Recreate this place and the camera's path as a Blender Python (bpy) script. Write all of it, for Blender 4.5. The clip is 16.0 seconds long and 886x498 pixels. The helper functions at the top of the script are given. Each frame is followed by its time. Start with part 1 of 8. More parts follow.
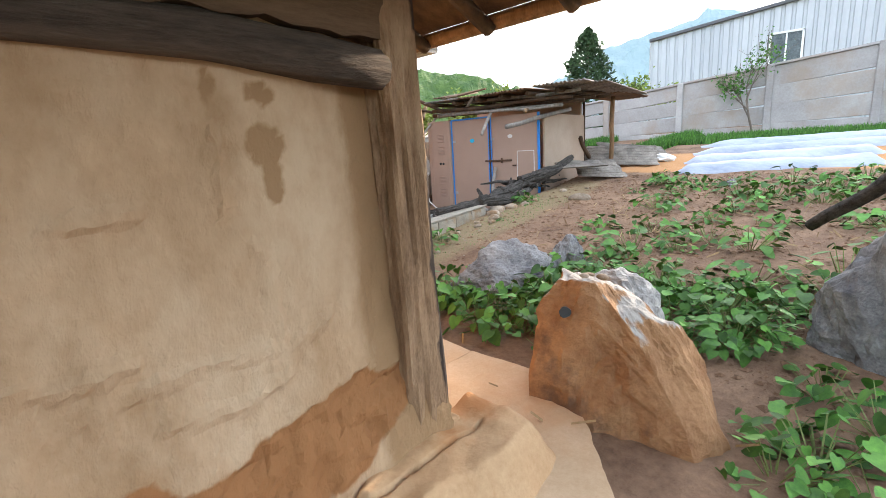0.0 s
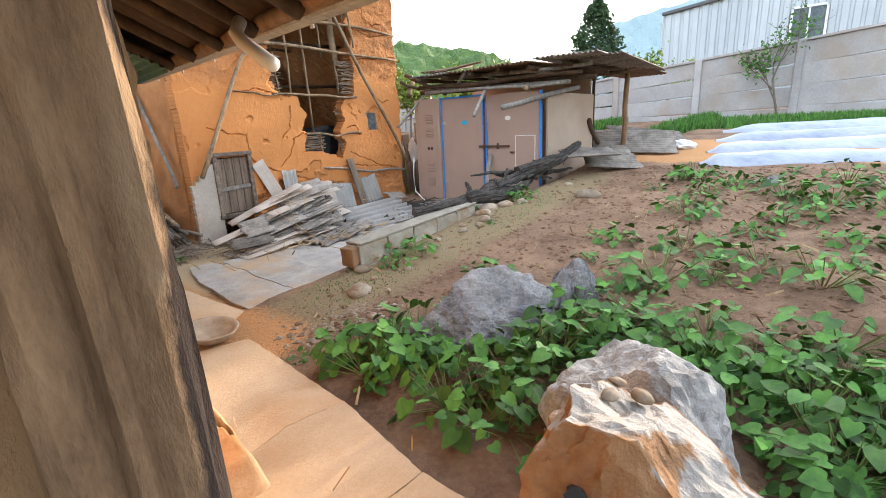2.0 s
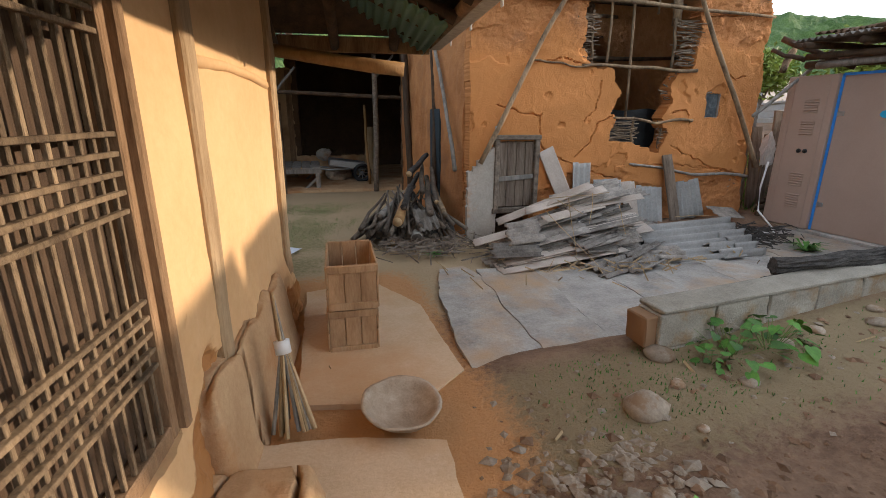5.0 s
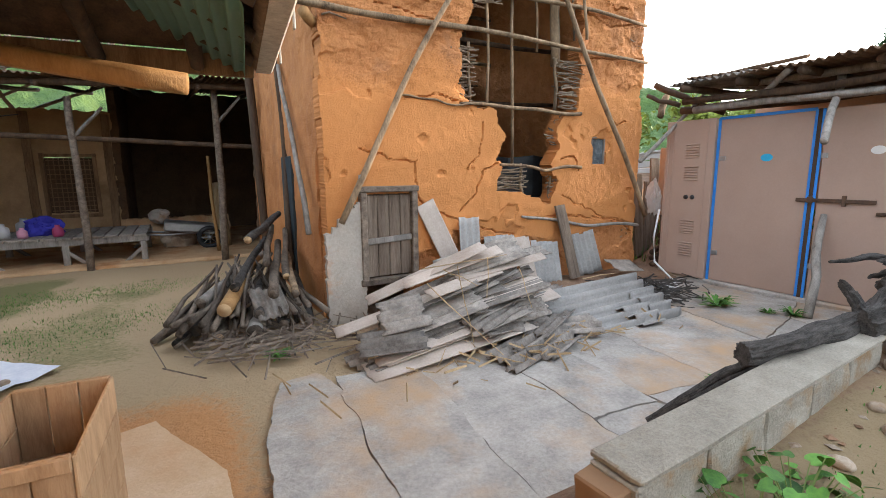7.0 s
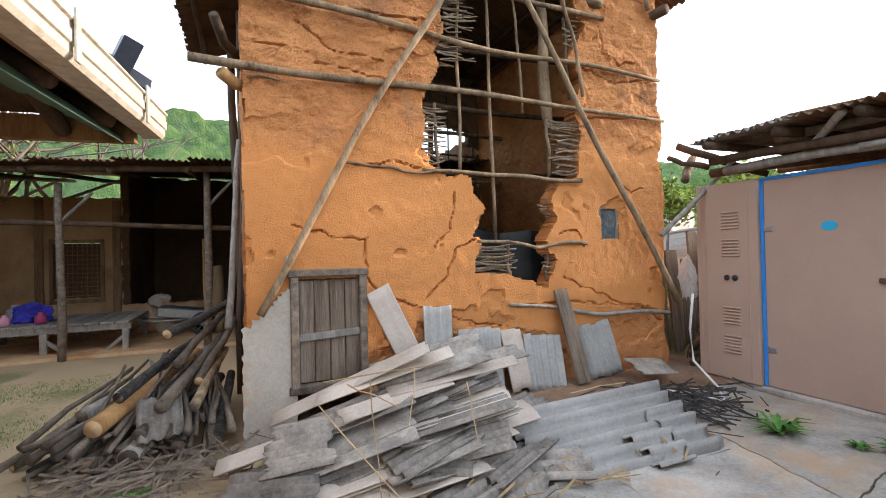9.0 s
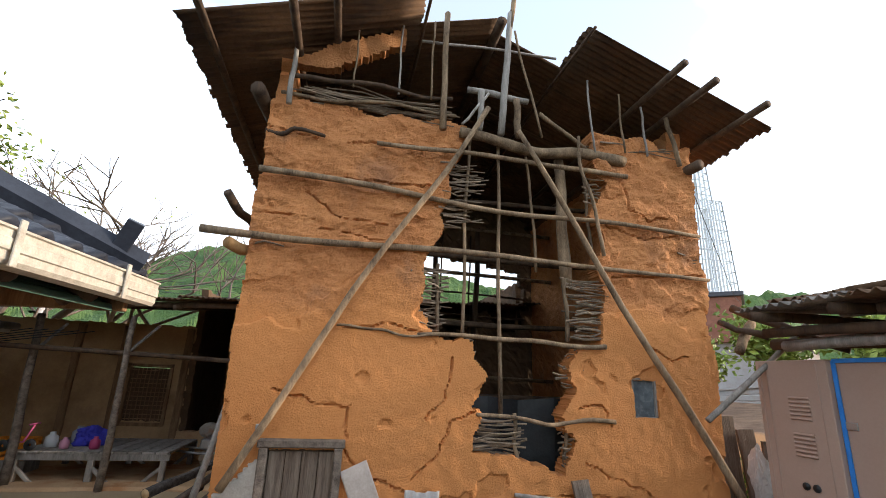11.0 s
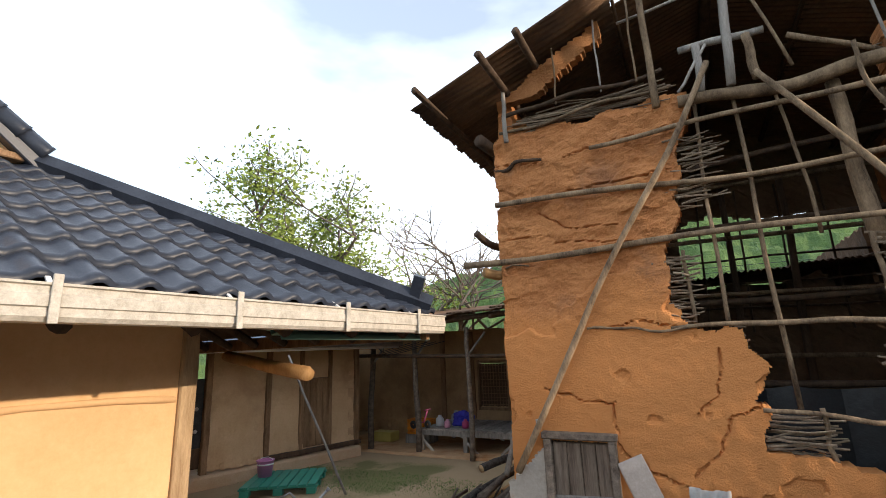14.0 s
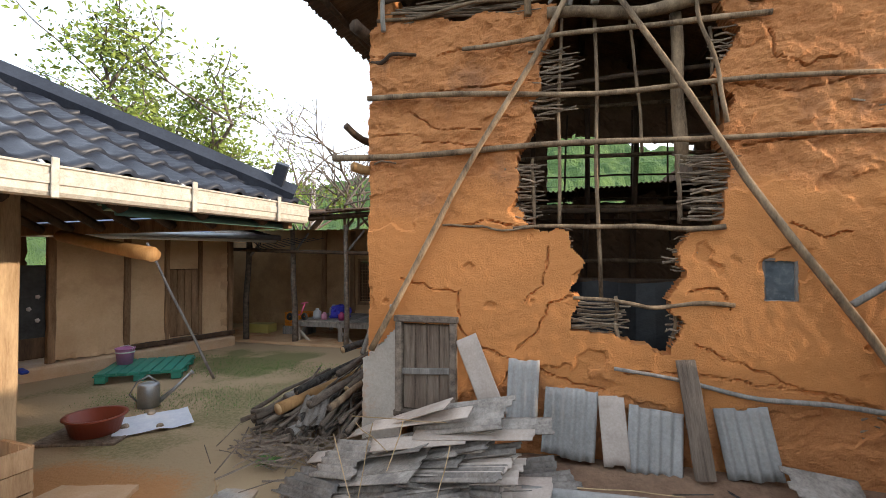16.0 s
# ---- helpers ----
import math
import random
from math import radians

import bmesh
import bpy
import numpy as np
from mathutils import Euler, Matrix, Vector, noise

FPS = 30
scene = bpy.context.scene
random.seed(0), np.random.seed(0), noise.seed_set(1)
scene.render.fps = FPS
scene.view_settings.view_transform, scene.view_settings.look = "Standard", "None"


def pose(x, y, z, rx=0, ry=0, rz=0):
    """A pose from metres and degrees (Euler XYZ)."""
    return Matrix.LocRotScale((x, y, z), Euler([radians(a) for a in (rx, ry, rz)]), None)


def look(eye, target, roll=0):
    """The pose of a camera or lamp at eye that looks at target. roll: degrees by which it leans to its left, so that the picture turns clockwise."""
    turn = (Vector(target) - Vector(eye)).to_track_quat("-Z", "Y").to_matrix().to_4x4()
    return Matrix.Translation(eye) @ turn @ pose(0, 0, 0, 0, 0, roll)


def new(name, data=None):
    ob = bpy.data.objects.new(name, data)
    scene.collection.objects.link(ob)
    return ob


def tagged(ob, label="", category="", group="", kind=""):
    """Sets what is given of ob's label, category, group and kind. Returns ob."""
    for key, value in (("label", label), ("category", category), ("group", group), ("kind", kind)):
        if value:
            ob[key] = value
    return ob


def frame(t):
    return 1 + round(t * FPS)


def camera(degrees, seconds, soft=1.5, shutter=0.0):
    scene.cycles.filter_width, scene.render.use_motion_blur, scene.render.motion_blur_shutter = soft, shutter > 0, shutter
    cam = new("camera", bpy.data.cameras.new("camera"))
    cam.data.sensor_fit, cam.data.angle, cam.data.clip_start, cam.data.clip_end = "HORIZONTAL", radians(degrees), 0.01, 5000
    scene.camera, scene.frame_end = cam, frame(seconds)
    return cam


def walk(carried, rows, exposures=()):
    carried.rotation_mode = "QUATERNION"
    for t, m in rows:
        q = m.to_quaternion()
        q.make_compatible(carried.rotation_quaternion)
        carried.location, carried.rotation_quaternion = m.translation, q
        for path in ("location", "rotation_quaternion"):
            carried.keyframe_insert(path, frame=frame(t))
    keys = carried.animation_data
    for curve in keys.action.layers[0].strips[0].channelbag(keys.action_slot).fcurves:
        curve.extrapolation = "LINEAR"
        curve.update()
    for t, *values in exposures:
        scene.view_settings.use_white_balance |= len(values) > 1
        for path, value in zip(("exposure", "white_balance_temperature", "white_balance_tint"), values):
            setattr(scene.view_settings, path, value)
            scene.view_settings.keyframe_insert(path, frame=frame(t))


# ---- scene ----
cam = camera(87.8, 16.0, soft=0.8)
PATH = [
    (0, (-0.237, 0.023, 1.419), (1.293, 1.239, 0.995), -3.5),
    (0.5, (0.047, 0.049, 1.453), (1.535, 1.317, 1.031), -3.8),
    (1, (0.235, 0.171, 1.479), (1.647, 1.522, 1.052), -3.5),
    (1.5, (0.65, 0.419, 1.485), (2.214, 1.583, 1.037), -3.9),
    (2, (0.877, 0.542, 1.503), (2.384, 1.752, 0.988), -2.8),
    (2.1, (0.948, 0.553, 1.511), (2.449, 1.767, 0.988), -3.6),
    (2.5, (1.162, 0.62, 1.525), (2.53, 1.948, 0.92), 1.3),
    (3, (1.268, 0.749, 1.548), (2.433, 2.243, 0.908), -0.1),
    (3.5, (1.369, 1.021, 1.579), (2.283, 2.676, 0.927), -3.2),
    (4, (1.454, 1.256, 1.588), (2.015, 3.066, 0.947), -3.6),
    (4.2, (1.527, 1.37, 1.58), (2.029, 3.202, 0.954), -0.9),
    (6.3, (2.308, 2.693, 1.409), (2.979, 4.539, 1.035), 3.6),
    (6.5, (2.364, 2.807, 1.419), (3.173, 4.602, 1.068), 3.1),
    (7, (2.51, 2.974, 1.421), (3.491, 4.685, 1.09), -0.4),
    (7.5, (2.763, 3.068, 1.388), (3.813, 4.757, 1.179), 1.2),
    (8, (3.019, 3.218, 1.36), (4.168, 4.851, 1.24), 1.8),
    (8.5, (3.327, 3.394, 1.325), (4.497, 5.016, 1.28), 0.6),
    (9, (3.641, 3.384, 1.397), (4.425, 5.224, 1.414), -1.3),
    (9.5, (3.848, 3.377, 1.527), (4.419, 5.293, 1.557), -0.1),
    (10, (4.016, 3.413, 1.592), (4.458, 5.351, 1.819), 3.3),
    (10.2, (4.084, 3.404, 1.623), (4.497, 5.33, 1.969), 3.4),
    (12.3, (5.075, 3.114, 1.935), (5.307, 5.012, 2.521), -2.0),
    (12.5, (5.161, 3.108, 1.944), (5.294, 5.014, 2.534), -2.5),
    (13, (5.281, 3.112, 1.96), (5.145, 5.034, 2.497), -0.6),
    (13.5, (5.232, 3.028, 1.978), (4.752, 4.901, 2.487), -1.5),
    (13.8, (5.167, 2.966, 1.956), (4.434, 4.763, 2.439), -2.3),
    (14, (5.136, 2.96, 1.948), (4.229, 4.686, 2.394), -2.1),
    (14.5, (5.102, 2.897, 1.907), (3.858, 4.431, 2.222), -1.3),
    (15, (5.232, 2.898, 1.915), (3.983, 4.445, 2.129), -0.2),
    (15.5, (5.391, 2.926, 1.85), (4.375, 4.648, 1.899), -0.4),
    (16, (5.446, 2.954, 1.831), (4.925, 4.884, 1.865), 0.1),
]
walk(cam, [(t, look(eye, target, roll)) for t, eye, target, roll in PATH], [(0.0, 2.0), (0.5, 1.82), (1.5, 1.98), (2.5, 1.92), (3.5, 1.22), (4.2, 0.92), (6.3, 1.65), (7.0, 1.88), (8.0, 2.0), (9.0, 1.85), (10.2, 1.68), (12.3, 0.74), (13.5, 0.98), (15.0, 1.05), (16.0, 1.36)])

# ---- world and sun ----
SUN_AZ, SUN_EL = -2.0, 14.3
world = bpy.data.worlds.new("sky")
scene.world = world
world.use_nodes = True
wn, wl = world.node_tree.nodes, world.node_tree.links
wn.clear()
w_out, w_bg = wn.new("ShaderNodeOutputWorld"), wn.new("ShaderNodeBackground")
w_sky = wn.new("ShaderNodeTexSky")
w_sky.sky_type, w_sky.sun_disc = "NISHITA", False
w_sky.sun_elevation, w_sky.sun_rotation = radians(SUN_EL), radians(90 - SUN_AZ)
w_sky.air_density, w_sky.dust_density = 1.0, 1.2
w_co, w_map, w_no = wn.new("ShaderNodeTexCoord"), wn.new("ShaderNodeMapping"), wn.new("ShaderNodeTexNoise")
w_map.inputs["Scale"].default_value = (1.0, 1.0, 2.6)
w_map.inputs["Location"].default_value = (0.55, 0.2, 0.0)
w_no.inputs["Scale"].default_value, w_no.inputs["Detail"].default_value, w_no.inputs["Roughness"].default_value = 1.5, 6, 0.48
w_ramp, w_mix = wn.new("ShaderNodeValToRGB"), wn.new("ShaderNodeMixRGB")
w_ramp.color_ramp.elements[0].position, w_ramp.color_ramp.elements[1].position = 0.40, 0.74
w_ramp.color_ramp.elements[0].color = (0.20, 0.20, 0.20, 1)
w_mix.inputs["Color2"].default_value = (7.8, 8.3, 9.2, 1)
wl.new(w_co.outputs["Generated"], w_map.inputs["Vector"])
wl.new(w_map.outputs["Vector"], w_no.inputs["Vector"])
wl.new(w_no.outputs["Fac"], w_ramp.inputs["Fac"])
wl.new(w_ramp.outputs["Color"], w_mix.inputs["Fac"])
wl.new(w_sky.outputs["Color"], w_mix.inputs["Color1"])
wl.new(w_mix.outputs["Color"], w_bg.inputs["Color"])
wl.new(w_bg.outputs["Background"], w_out.inputs["Surface"])
w_bg.inputs["Strength"].default_value = 0.15
sun = new("sun", bpy.data.lights.new("sun", "SUN"))
sun.data.energy, sun.data.angle, sun.data.color = 2.2, radians(0.8), (1.0, 0.81, 0.62)
sun_dir = Vector((math.cos(radians(SUN_EL)) * math.cos(radians(SUN_AZ)), math.cos(radians(SUN_EL)) * math.sin(radians(SUN_AZ)), math.sin(radians(SUN_EL))))
sun.matrix_world = look(sun_dir * 60, (0, 0, 0))


# ---- materials ----
def mat(name, c1, c2, scale=4.0, rough=0.85, bump=0.3, fine=40.0, metal=0.0, stretch=(1, 1, 1), vary=0.2, stain=None, stain_scale=1.2, stain_at=0.58, wave=None, zones=None, depth=0.02, alpha_soft=0.06, island=False):
    """Two-scale noise colours with bump; stain: third colour in blotches."""
    m = bpy.data.materials.new(name)
    m.use_nodes = True
    n, l = m.node_tree.nodes, m.node_tree.links
    bsdf = n["Principled BSDF"]
    bsdf.inputs["Metallic"].default_value = metal
    bsdf.inputs["Specular IOR Level"].default_value = 0.3
    co, mp, info = n.new("ShaderNodeTexCoord"), n.new("ShaderNodeMapping"), n.new("ShaderNodeObjectInfo")
    off = n.new("ShaderNodeVectorMath")
    off.operation = "MULTIPLY_ADD"
    off.inputs[1].default_value, off.inputs[2].default_value = (31.0, 17.0, 23.0), (0, 0, 0)
    l.new(info.outputs["Random"], off.inputs[0])
    l.new(off.outputs["Vector"], mp.inputs["Location"])
    mp.inputs["Scale"].default_value = stretch
    l.new(co.outputs["Object"], mp.inputs["Vector"])

    def tex(sc, det=5, ro=0.6):
        t = n.new("ShaderNodeTexNoise")
        t.inputs["Scale"].default_value, t.inputs["Detail"].default_value, t.inputs["Roughness"].default_value = sc, det, ro
        l.new(mp.outputs["Vector"], t.inputs["Vector"])
        return t

    big, small = tex(scale), tex(fine, 6, 0.7)
    ramp = n.new("ShaderNodeValToRGB")
    ramp.color_ramp.elements[0].position, ramp.color_ramp.elements[1].position = 0.34, 0.66
    ramp.color_ramp.elements[0].color, ramp.color_ramp.elements[1].color = (*c1, 1), (*c2, 1)
    add = n.new("ShaderNodeMath")
    add.operation = "MULTIPLY_ADD"
    add.inputs[1].default_value, add.inputs[2].default_value = 0.4, 0.0
    mixf = n.new("ShaderNodeMath")
    mixf.operation = "MULTIPLY_ADD"
    mixf.inputs[1].default_value = 0.6
    l.new(small.outputs["Fac"], add.inputs[0])
    l.new(big.outputs["Fac"], mixf.inputs[0])
    l.new(add.outputs["Value"], mixf.inputs[2])
    l.new(mixf.outputs["Value"], ramp.inputs["Fac"])
    colour = ramp.outputs["Color"]

    def mixin(fac, c, cin):
        mx = n.new("ShaderNodeMixRGB")
        mx.inputs["Color2"].default_value = (*c, 1)
        l.new(fac, mx.inputs["Fac"])
        l.new(cin, mx.inputs["Color1"])
        return mx.outputs["Color"]

    if stain:
        st = tex(stain_scale, 6, 0.65)
        sr = n.new("ShaderNodeValToRGB")
        sr.color_ramp.elements[0].position, sr.color_ramp.elements[1].position = stain_at - alpha_soft, stain_at + alpha_soft
        l.new(st.outputs["Fac"], sr.inputs["Fac"])
        colour = mixin(sr.outputs["Color"], stain, colour)
    for layer, c in zones or ():
        at = n.new("ShaderNodeAttribute")
        at.attribute_name = layer
        sm = n.new("ShaderNodeMath")
        sm.operation = "MULTIPLY_ADD"
        sm.inputs[1].default_value = 0.7
        sub = n.new("ShaderNodeMath")
        sub.operation = "ADD"
        sub.inputs[1].default_value = -0.36
        l.new(small.outputs["Fac"], sub.inputs[0])
        l.new(sub.outputs["Value"], sm.inputs[0])
        l.new(at.outputs["Fac"], sm.inputs[2])
        zr = n.new("ShaderNodeValToRGB")
        zr.color_ramp.elements[0].position, zr.color_ramp.elements[1].position = 0.32, 0.62
        l.new(sm.outputs["Value"], zr.inputs["Fac"])
        colour = mixin(zr.outputs["Color"], c, colour)
    hv = n.new("ShaderNodeHueSaturation")
    vm = n.new("ShaderNodeMath")
    vm.operation = "MULTIPLY_ADD"
    vm.inputs[1].default_value, vm.inputs[2].default_value = vary, 1 - vary / 2
    if island:
        l.new(n.new("ShaderNodeNewGeometry").outputs["Random Per Island"], vm.inputs[0])
    else:
        l.new(info.outputs["Random"], vm.inputs[0])
    l.new(vm.outputs["Value"], hv.inputs["Value"])
    l.new(colour, hv.inputs["Color"])
    l.new(hv.outputs["Color"], bsdf.inputs["Base Color"])
    rr = n.new("ShaderNodeMath")
    rr.operation = "MULTIPLY_ADD"
    rr.inputs[1].default_value, rr.inputs[2].default_value = 0.25, rough - 0.12
    l.new(small.outputs["Fac"], rr.inputs[0])
    l.new(rr.outputs["Value"], bsdf.inputs["Roughness"])
    if bump:
        b = n.new("ShaderNodeBump")
        b.inputs["Strength"].default_value, b.inputs["Distance"].default_value = bump, depth
        l.new(mixf.outputs["Value"], b.inputs["Height"])
        l.new(b.outputs["Normal"], bsdf.inputs["Normal"])
    return m


MUD = mat("mud_plaster", (0.34, 0.128, 0.042), (0.57, 0.255, 0.095), 3.0, 0.92, 0.9, 60, vary=0, stain=(0.34, 0.155, 0.07), stain_scale=1.6, stain_at=0.62, depth=0.03, zones=[("coat", (0.56, 0.232, 0.074))])
MUD_ROUGH = mat("rough_mud", (0.30, 0.12, 0.04), (0.50, 0.235, 0.095), 6, 0.95, 1.0, 50, vary=0.1, depth=0.04)
YELLOW = mat("yellow_plaster", (0.64, 0.39, 0.19), (0.74, 0.495, 0.265), 1.2, 0.88, 0.35, 22, vary=0, stain=(0.56, 0.35, 0.16), stain_scale=0.9, stain_at=0.68, alpha_soft=0.1, zones=[("damp", (0.36, 0.20, 0.09)), ("scar", (0.40, 0.185, 0.065))])
OLD_PLASTER = mat("stained_plaster", (0.335, 0.212, 0.115), (0.50, 0.345, 0.21), 2.6, 0.9, 0.95, 15, vary=0, stretch=(1.3, 1.3, 0.8), stain=(0.53, 0.39, 0.255), stain_scale=1.5, stain_at=0.57, alpha_soft=0.1, zones=[("damp", (0.315, 0.195, 0.10)), ("scar", (0.30, 0.14, 0.055))], depth=0.04)
BEAM = mat("dark_beam", (0.03, 0.024, 0.02), (0.145, 0.112, 0.088), 4, 0.88, 0.9, 30, stretch=(0.5, 4, 4), vary=0.1, depth=0.03)
STACKWOOD = mat("stacked_dead_wood", (0.05, 0.038, 0.03), (0.24, 0.19, 0.145), 4, 0.9, 0.8, 30, stretch=(4, 1, 4), vary=0.8)
PLINTH_MUD = mat("plinth_mud", (0.42, 0.25, 0.125), (0.59, 0.395, 0.225), 3, 0.92, 0.8, 40, vary=0.05, stain=(0.42, 0.21, 0.09), stain_scale=2.0, stain_at=0.58)
TIMBER = mat("old_timber", (0.12, 0.065, 0.032), (0.36, 0.225, 0.125), 3, 0.85, 0.6, 30, stretch=(3, 3, 0.5), vary=0.25)
POLE = mat("weathered_pole", (0.055, 0.036, 0.023), (0.34, 0.24, 0.145), 3, 0.88, 0.8, 25, stretch=(3, 3, 1), vary=0.45)
GREYWOOD = mat("grey_wood", (0.14, 0.125, 0.11), (0.38, 0.35, 0.31), 4, 0.88, 0.6, 30, stretch=(4, 4, 0.6), vary=0.4)
DARKWOOD = mat("dark_wood", (0.035, 0.022, 0.015), (0.12, 0.075, 0.045), 3, 0.85, 0.5, 25, stretch=(3, 3, 0.5), vary=0.3)
LOGWOOD = mat("yellow_log", (0.24, 0.12, 0.042), (0.44, 0.255, 0.105), 3, 0.7, 0.4, 25, stretch=(3, 3, 0.6), vary=0.2)
CUTWOOD = mat("cut_wood", (0.40, 0.25, 0.12), (0.60, 0.42, 0.24), 6, 0.8, 0.3, 30)
BARK = mat("grey_bark", (0.014, 0.012, 0.010), (0.125, 0.112, 0.10), 9, 0.92, 1.0, 50, stretch=(1, 3, 3), vary=0.2, depth=0.04)
WATTLE = mat("grey_wattle_rod", (0.10, 0.072, 0.05), (0.34, 0.26, 0.18), 5, 0.9, 0.5, 30, vary=0.7)
CRATEWOOD = mat("crate_wood", (0.26, 0.15, 0.075), (0.46, 0.30, 0.17), 5, 0.8, 0.4, 30, stretch=(3, 3, 0.6), vary=0.3)
SLATE = mat("asbestos_slate", (0.095, 0.08, 0.066), (0.38, 0.34, 0.295), 4, 0.9, 0.5, 40, vary=0.6, stain=(0.13, 0.12, 0.11), stain_scale=2.2, stain_at=0.62)
TIN = mat("rusty_roof_sheet", (0.075, 0.044, 0.026), (0.20, 0.118, 0.066), 3, 0.8, 0.3, 30, vary=0.3, stain=(0.08, 0.05, 0.035), stain_scale=1.5)
CONCRETE = mat("yard_concrete", (0.22, 0.205, 0.185), (0.50, 0.465, 0.415), 3.2, 0.85, 0.9, 42, vary=0.10, stain=(0.46, 0.31, 0.185), stain_scale=1.1, stain_at=0.58, alpha_soft=0.10)
PATHCRETE = mat("tan_path_concrete", (0.50, 0.345, 0.205), (0.66, 0.49, 0.33), 1.8, 0.85, 0.5, 50, vary=0.08, stain=(0.52, 0.31, 0.16), stain_scale=1.1, stain_at=0.6, alpha_soft=0.12)
BLOCK = mat("concrete_block", (0.22, 0.195, 0.155), (0.41, 0.37, 0.30), 5, 0.92, 1.0, 80, vary=0.25, stain=(0.28, 0.185, 0.10), stain_scale=2.6, stain_at=0.58)
ROCK_GREY = mat("grey_boulder", (0.10, 0.10, 0.11), (0.36, 0.355, 0.35), 5, 0.85, 1.0, 45, vary=0.2, stain=(0.13, 0.13, 0.14), stain_scale=3, depth=0.04)
# browner mud, its colour also lowered for the shade under the barn roof
DIM_MUD = mat("shaded_brown_mud", (0.39, 0.245, 0.125), (0.54, 0.36, 0.195), 2.0, 0.92, 0.5, 30, vary=0.05, stain=(0.27, 0.16, 0.08), stain_scale=1.2, stain_at=0.6, alpha_soft=0.12)
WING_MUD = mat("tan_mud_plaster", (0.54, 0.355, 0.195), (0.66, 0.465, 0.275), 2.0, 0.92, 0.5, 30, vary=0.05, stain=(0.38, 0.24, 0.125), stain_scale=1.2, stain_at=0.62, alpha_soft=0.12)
OLDPLANK = mat("dark_grey_plank", (0.085, 0.06, 0.042), (0.27, 0.21, 0.16), 5, 0.9, 0.9, 30, stretch=(5, 5, 0.35), vary=0.25, depth=0.03)
ROCK_PALE = mat("pale_grey_boulder", (0.24, 0.235, 0.225), (0.53, 0.51, 0.48), 4, 0.88, 1.0, 40, vary=0.1, stain=(0.20, 0.19, 0.18), stain_scale=3, depth=0.05)
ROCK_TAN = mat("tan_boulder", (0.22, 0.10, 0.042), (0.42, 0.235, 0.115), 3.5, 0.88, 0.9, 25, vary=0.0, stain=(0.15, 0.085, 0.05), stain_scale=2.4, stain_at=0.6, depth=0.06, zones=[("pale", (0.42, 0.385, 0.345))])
STONE = mat("field_stone", (0.20, 0.155, 0.11), (0.42, 0.345, 0.265), 6, 0.9, 0.6, 40, vary=0.45, stain=(0.22, 0.14, 0.08), stain_scale=9, stain_at=0.55)
LOCKER = mat("brown_locker_paint", (0.37, 0.26, 0.205), (0.43, 0.31, 0.245), 1.5, 0.6, 0.06, 60, vary=0.06)
BOARD = mat("beige_board", (0.36, 0.27, 0.20), (0.46, 0.36, 0.28), 1.8, 0.8, 0.1, 40, vary=0.06)
BLUE = mat("blue_edging", (0.02, 0.20, 0.62), (0.05, 0.28, 0.75), 6, 0.5, 0.1, 40)
CWALL = mat("wall_panels", (0.30, 0.28, 0.27), (0.46, 0.44, 0.43), 0.9, 0.9, 0.4, 18, vary=0.15, stain=(0.34, 0.26, 0.19), stain_scale=0.5, stain_at=0.62, alpha_soft=0.12)
CLAD = mat("metal_cladding", (0.42, 0.44, 0.47), (0.54, 0.56, 0.58), 0.7, 0.55, 0.05, 10, metal=0.2, vary=0.05, stretch=(1, 1, 0.15))
GUTTER = mat("cream_gutter", (0.33, 0.30, 0.25), (0.60, 0.56, 0.49), 20, 0.6, 0.3, 110, vary=0.05)
TILE = mat("black_roof_tile", (0.014, 0.018, 0.028), (0.038, 0.046, 0.064), 3, 0.38, 0.15, 40, vary=0.15)
PANEL = mat("yellow_gable_panel", (0.54, 0.345, 0.175), (0.63, 0.435, 0.24), 0.8, 0.7, 0.1, 10)
CLOD = mat("soil_clod", (0.12, 0.066, 0.036), (0.25, 0.15, 0.09), 6, 0.95, 0.8, 40, vary=0.6, island=True)
SOIL = mat("ground_soil", (0.105, 0.058, 0.035), (0.30, 0.19, 0.12), 2.2, 0.95, 1.0, 24, vary=0, zones=[("yard", (0.40, 0.295, 0.175)), ("moss", (0.19, 0.175, 0.075)), ("path", (0.23, 0.17, 0.095)), ("clay", (0.47, 0.24, 0.10)), ("far", (0.08, 0.12, 0.04))], depth=0.05)
LEAF = mat("broad_leaf", (0.022, 0.080, 0.016), (0.115, 0.27, 0.04), 5, 0.62, 0.2, 30, vary=1.0, island=True)
STEM = mat("plant_stem", (0.10, 0.17, 0.04), (0.20, 0.22, 0.07), 5, 0.6, 0.1, 30)
TREE_LEAF = mat("spring_leaf", (0.12, 0.19, 0.03), (0.28, 0.34, 0.07), 1.0, 0.55, 0.1, 20, vary=0.7, island=True)
CONIFER = mat("conifer_leaf", (0.02, 0.045, 0.018), (0.05, 0.09, 0.03), 2, 0.7, 0.2, 20, vary=0.8, island=True)
TREEBARK = mat("tree_bark", (0.10, 0.08, 0.065), (0.22, 0.18, 0.15), 5, 0.9, 0.6, 30, stretch=(3, 3, 0.6))
HILL = mat("wooded_hill", (0.03, 0.075, 0.02), (0.12, 0.19, 0.05), 0.09, 0.9, 1.0, 0.5, vary=0.1, depth=3.0)
# distance haze is mixed into this pale blue-green hill colour
FARHILL = mat("haze_tinted_hill", (0.20, 0.28, 0.30), (0.27, 0.35, 0.36), 0.02, 0.95, 0.6, 0.12, vary=0.1, depth=5.0)
PLASTIC = mat("plastic_mulch", (0.24, 0.28, 0.36), (0.46, 0.50, 0.58), 2.5, 0.5, 0.6, 14, vary=0.1, stretch=(1, 0.4, 1))
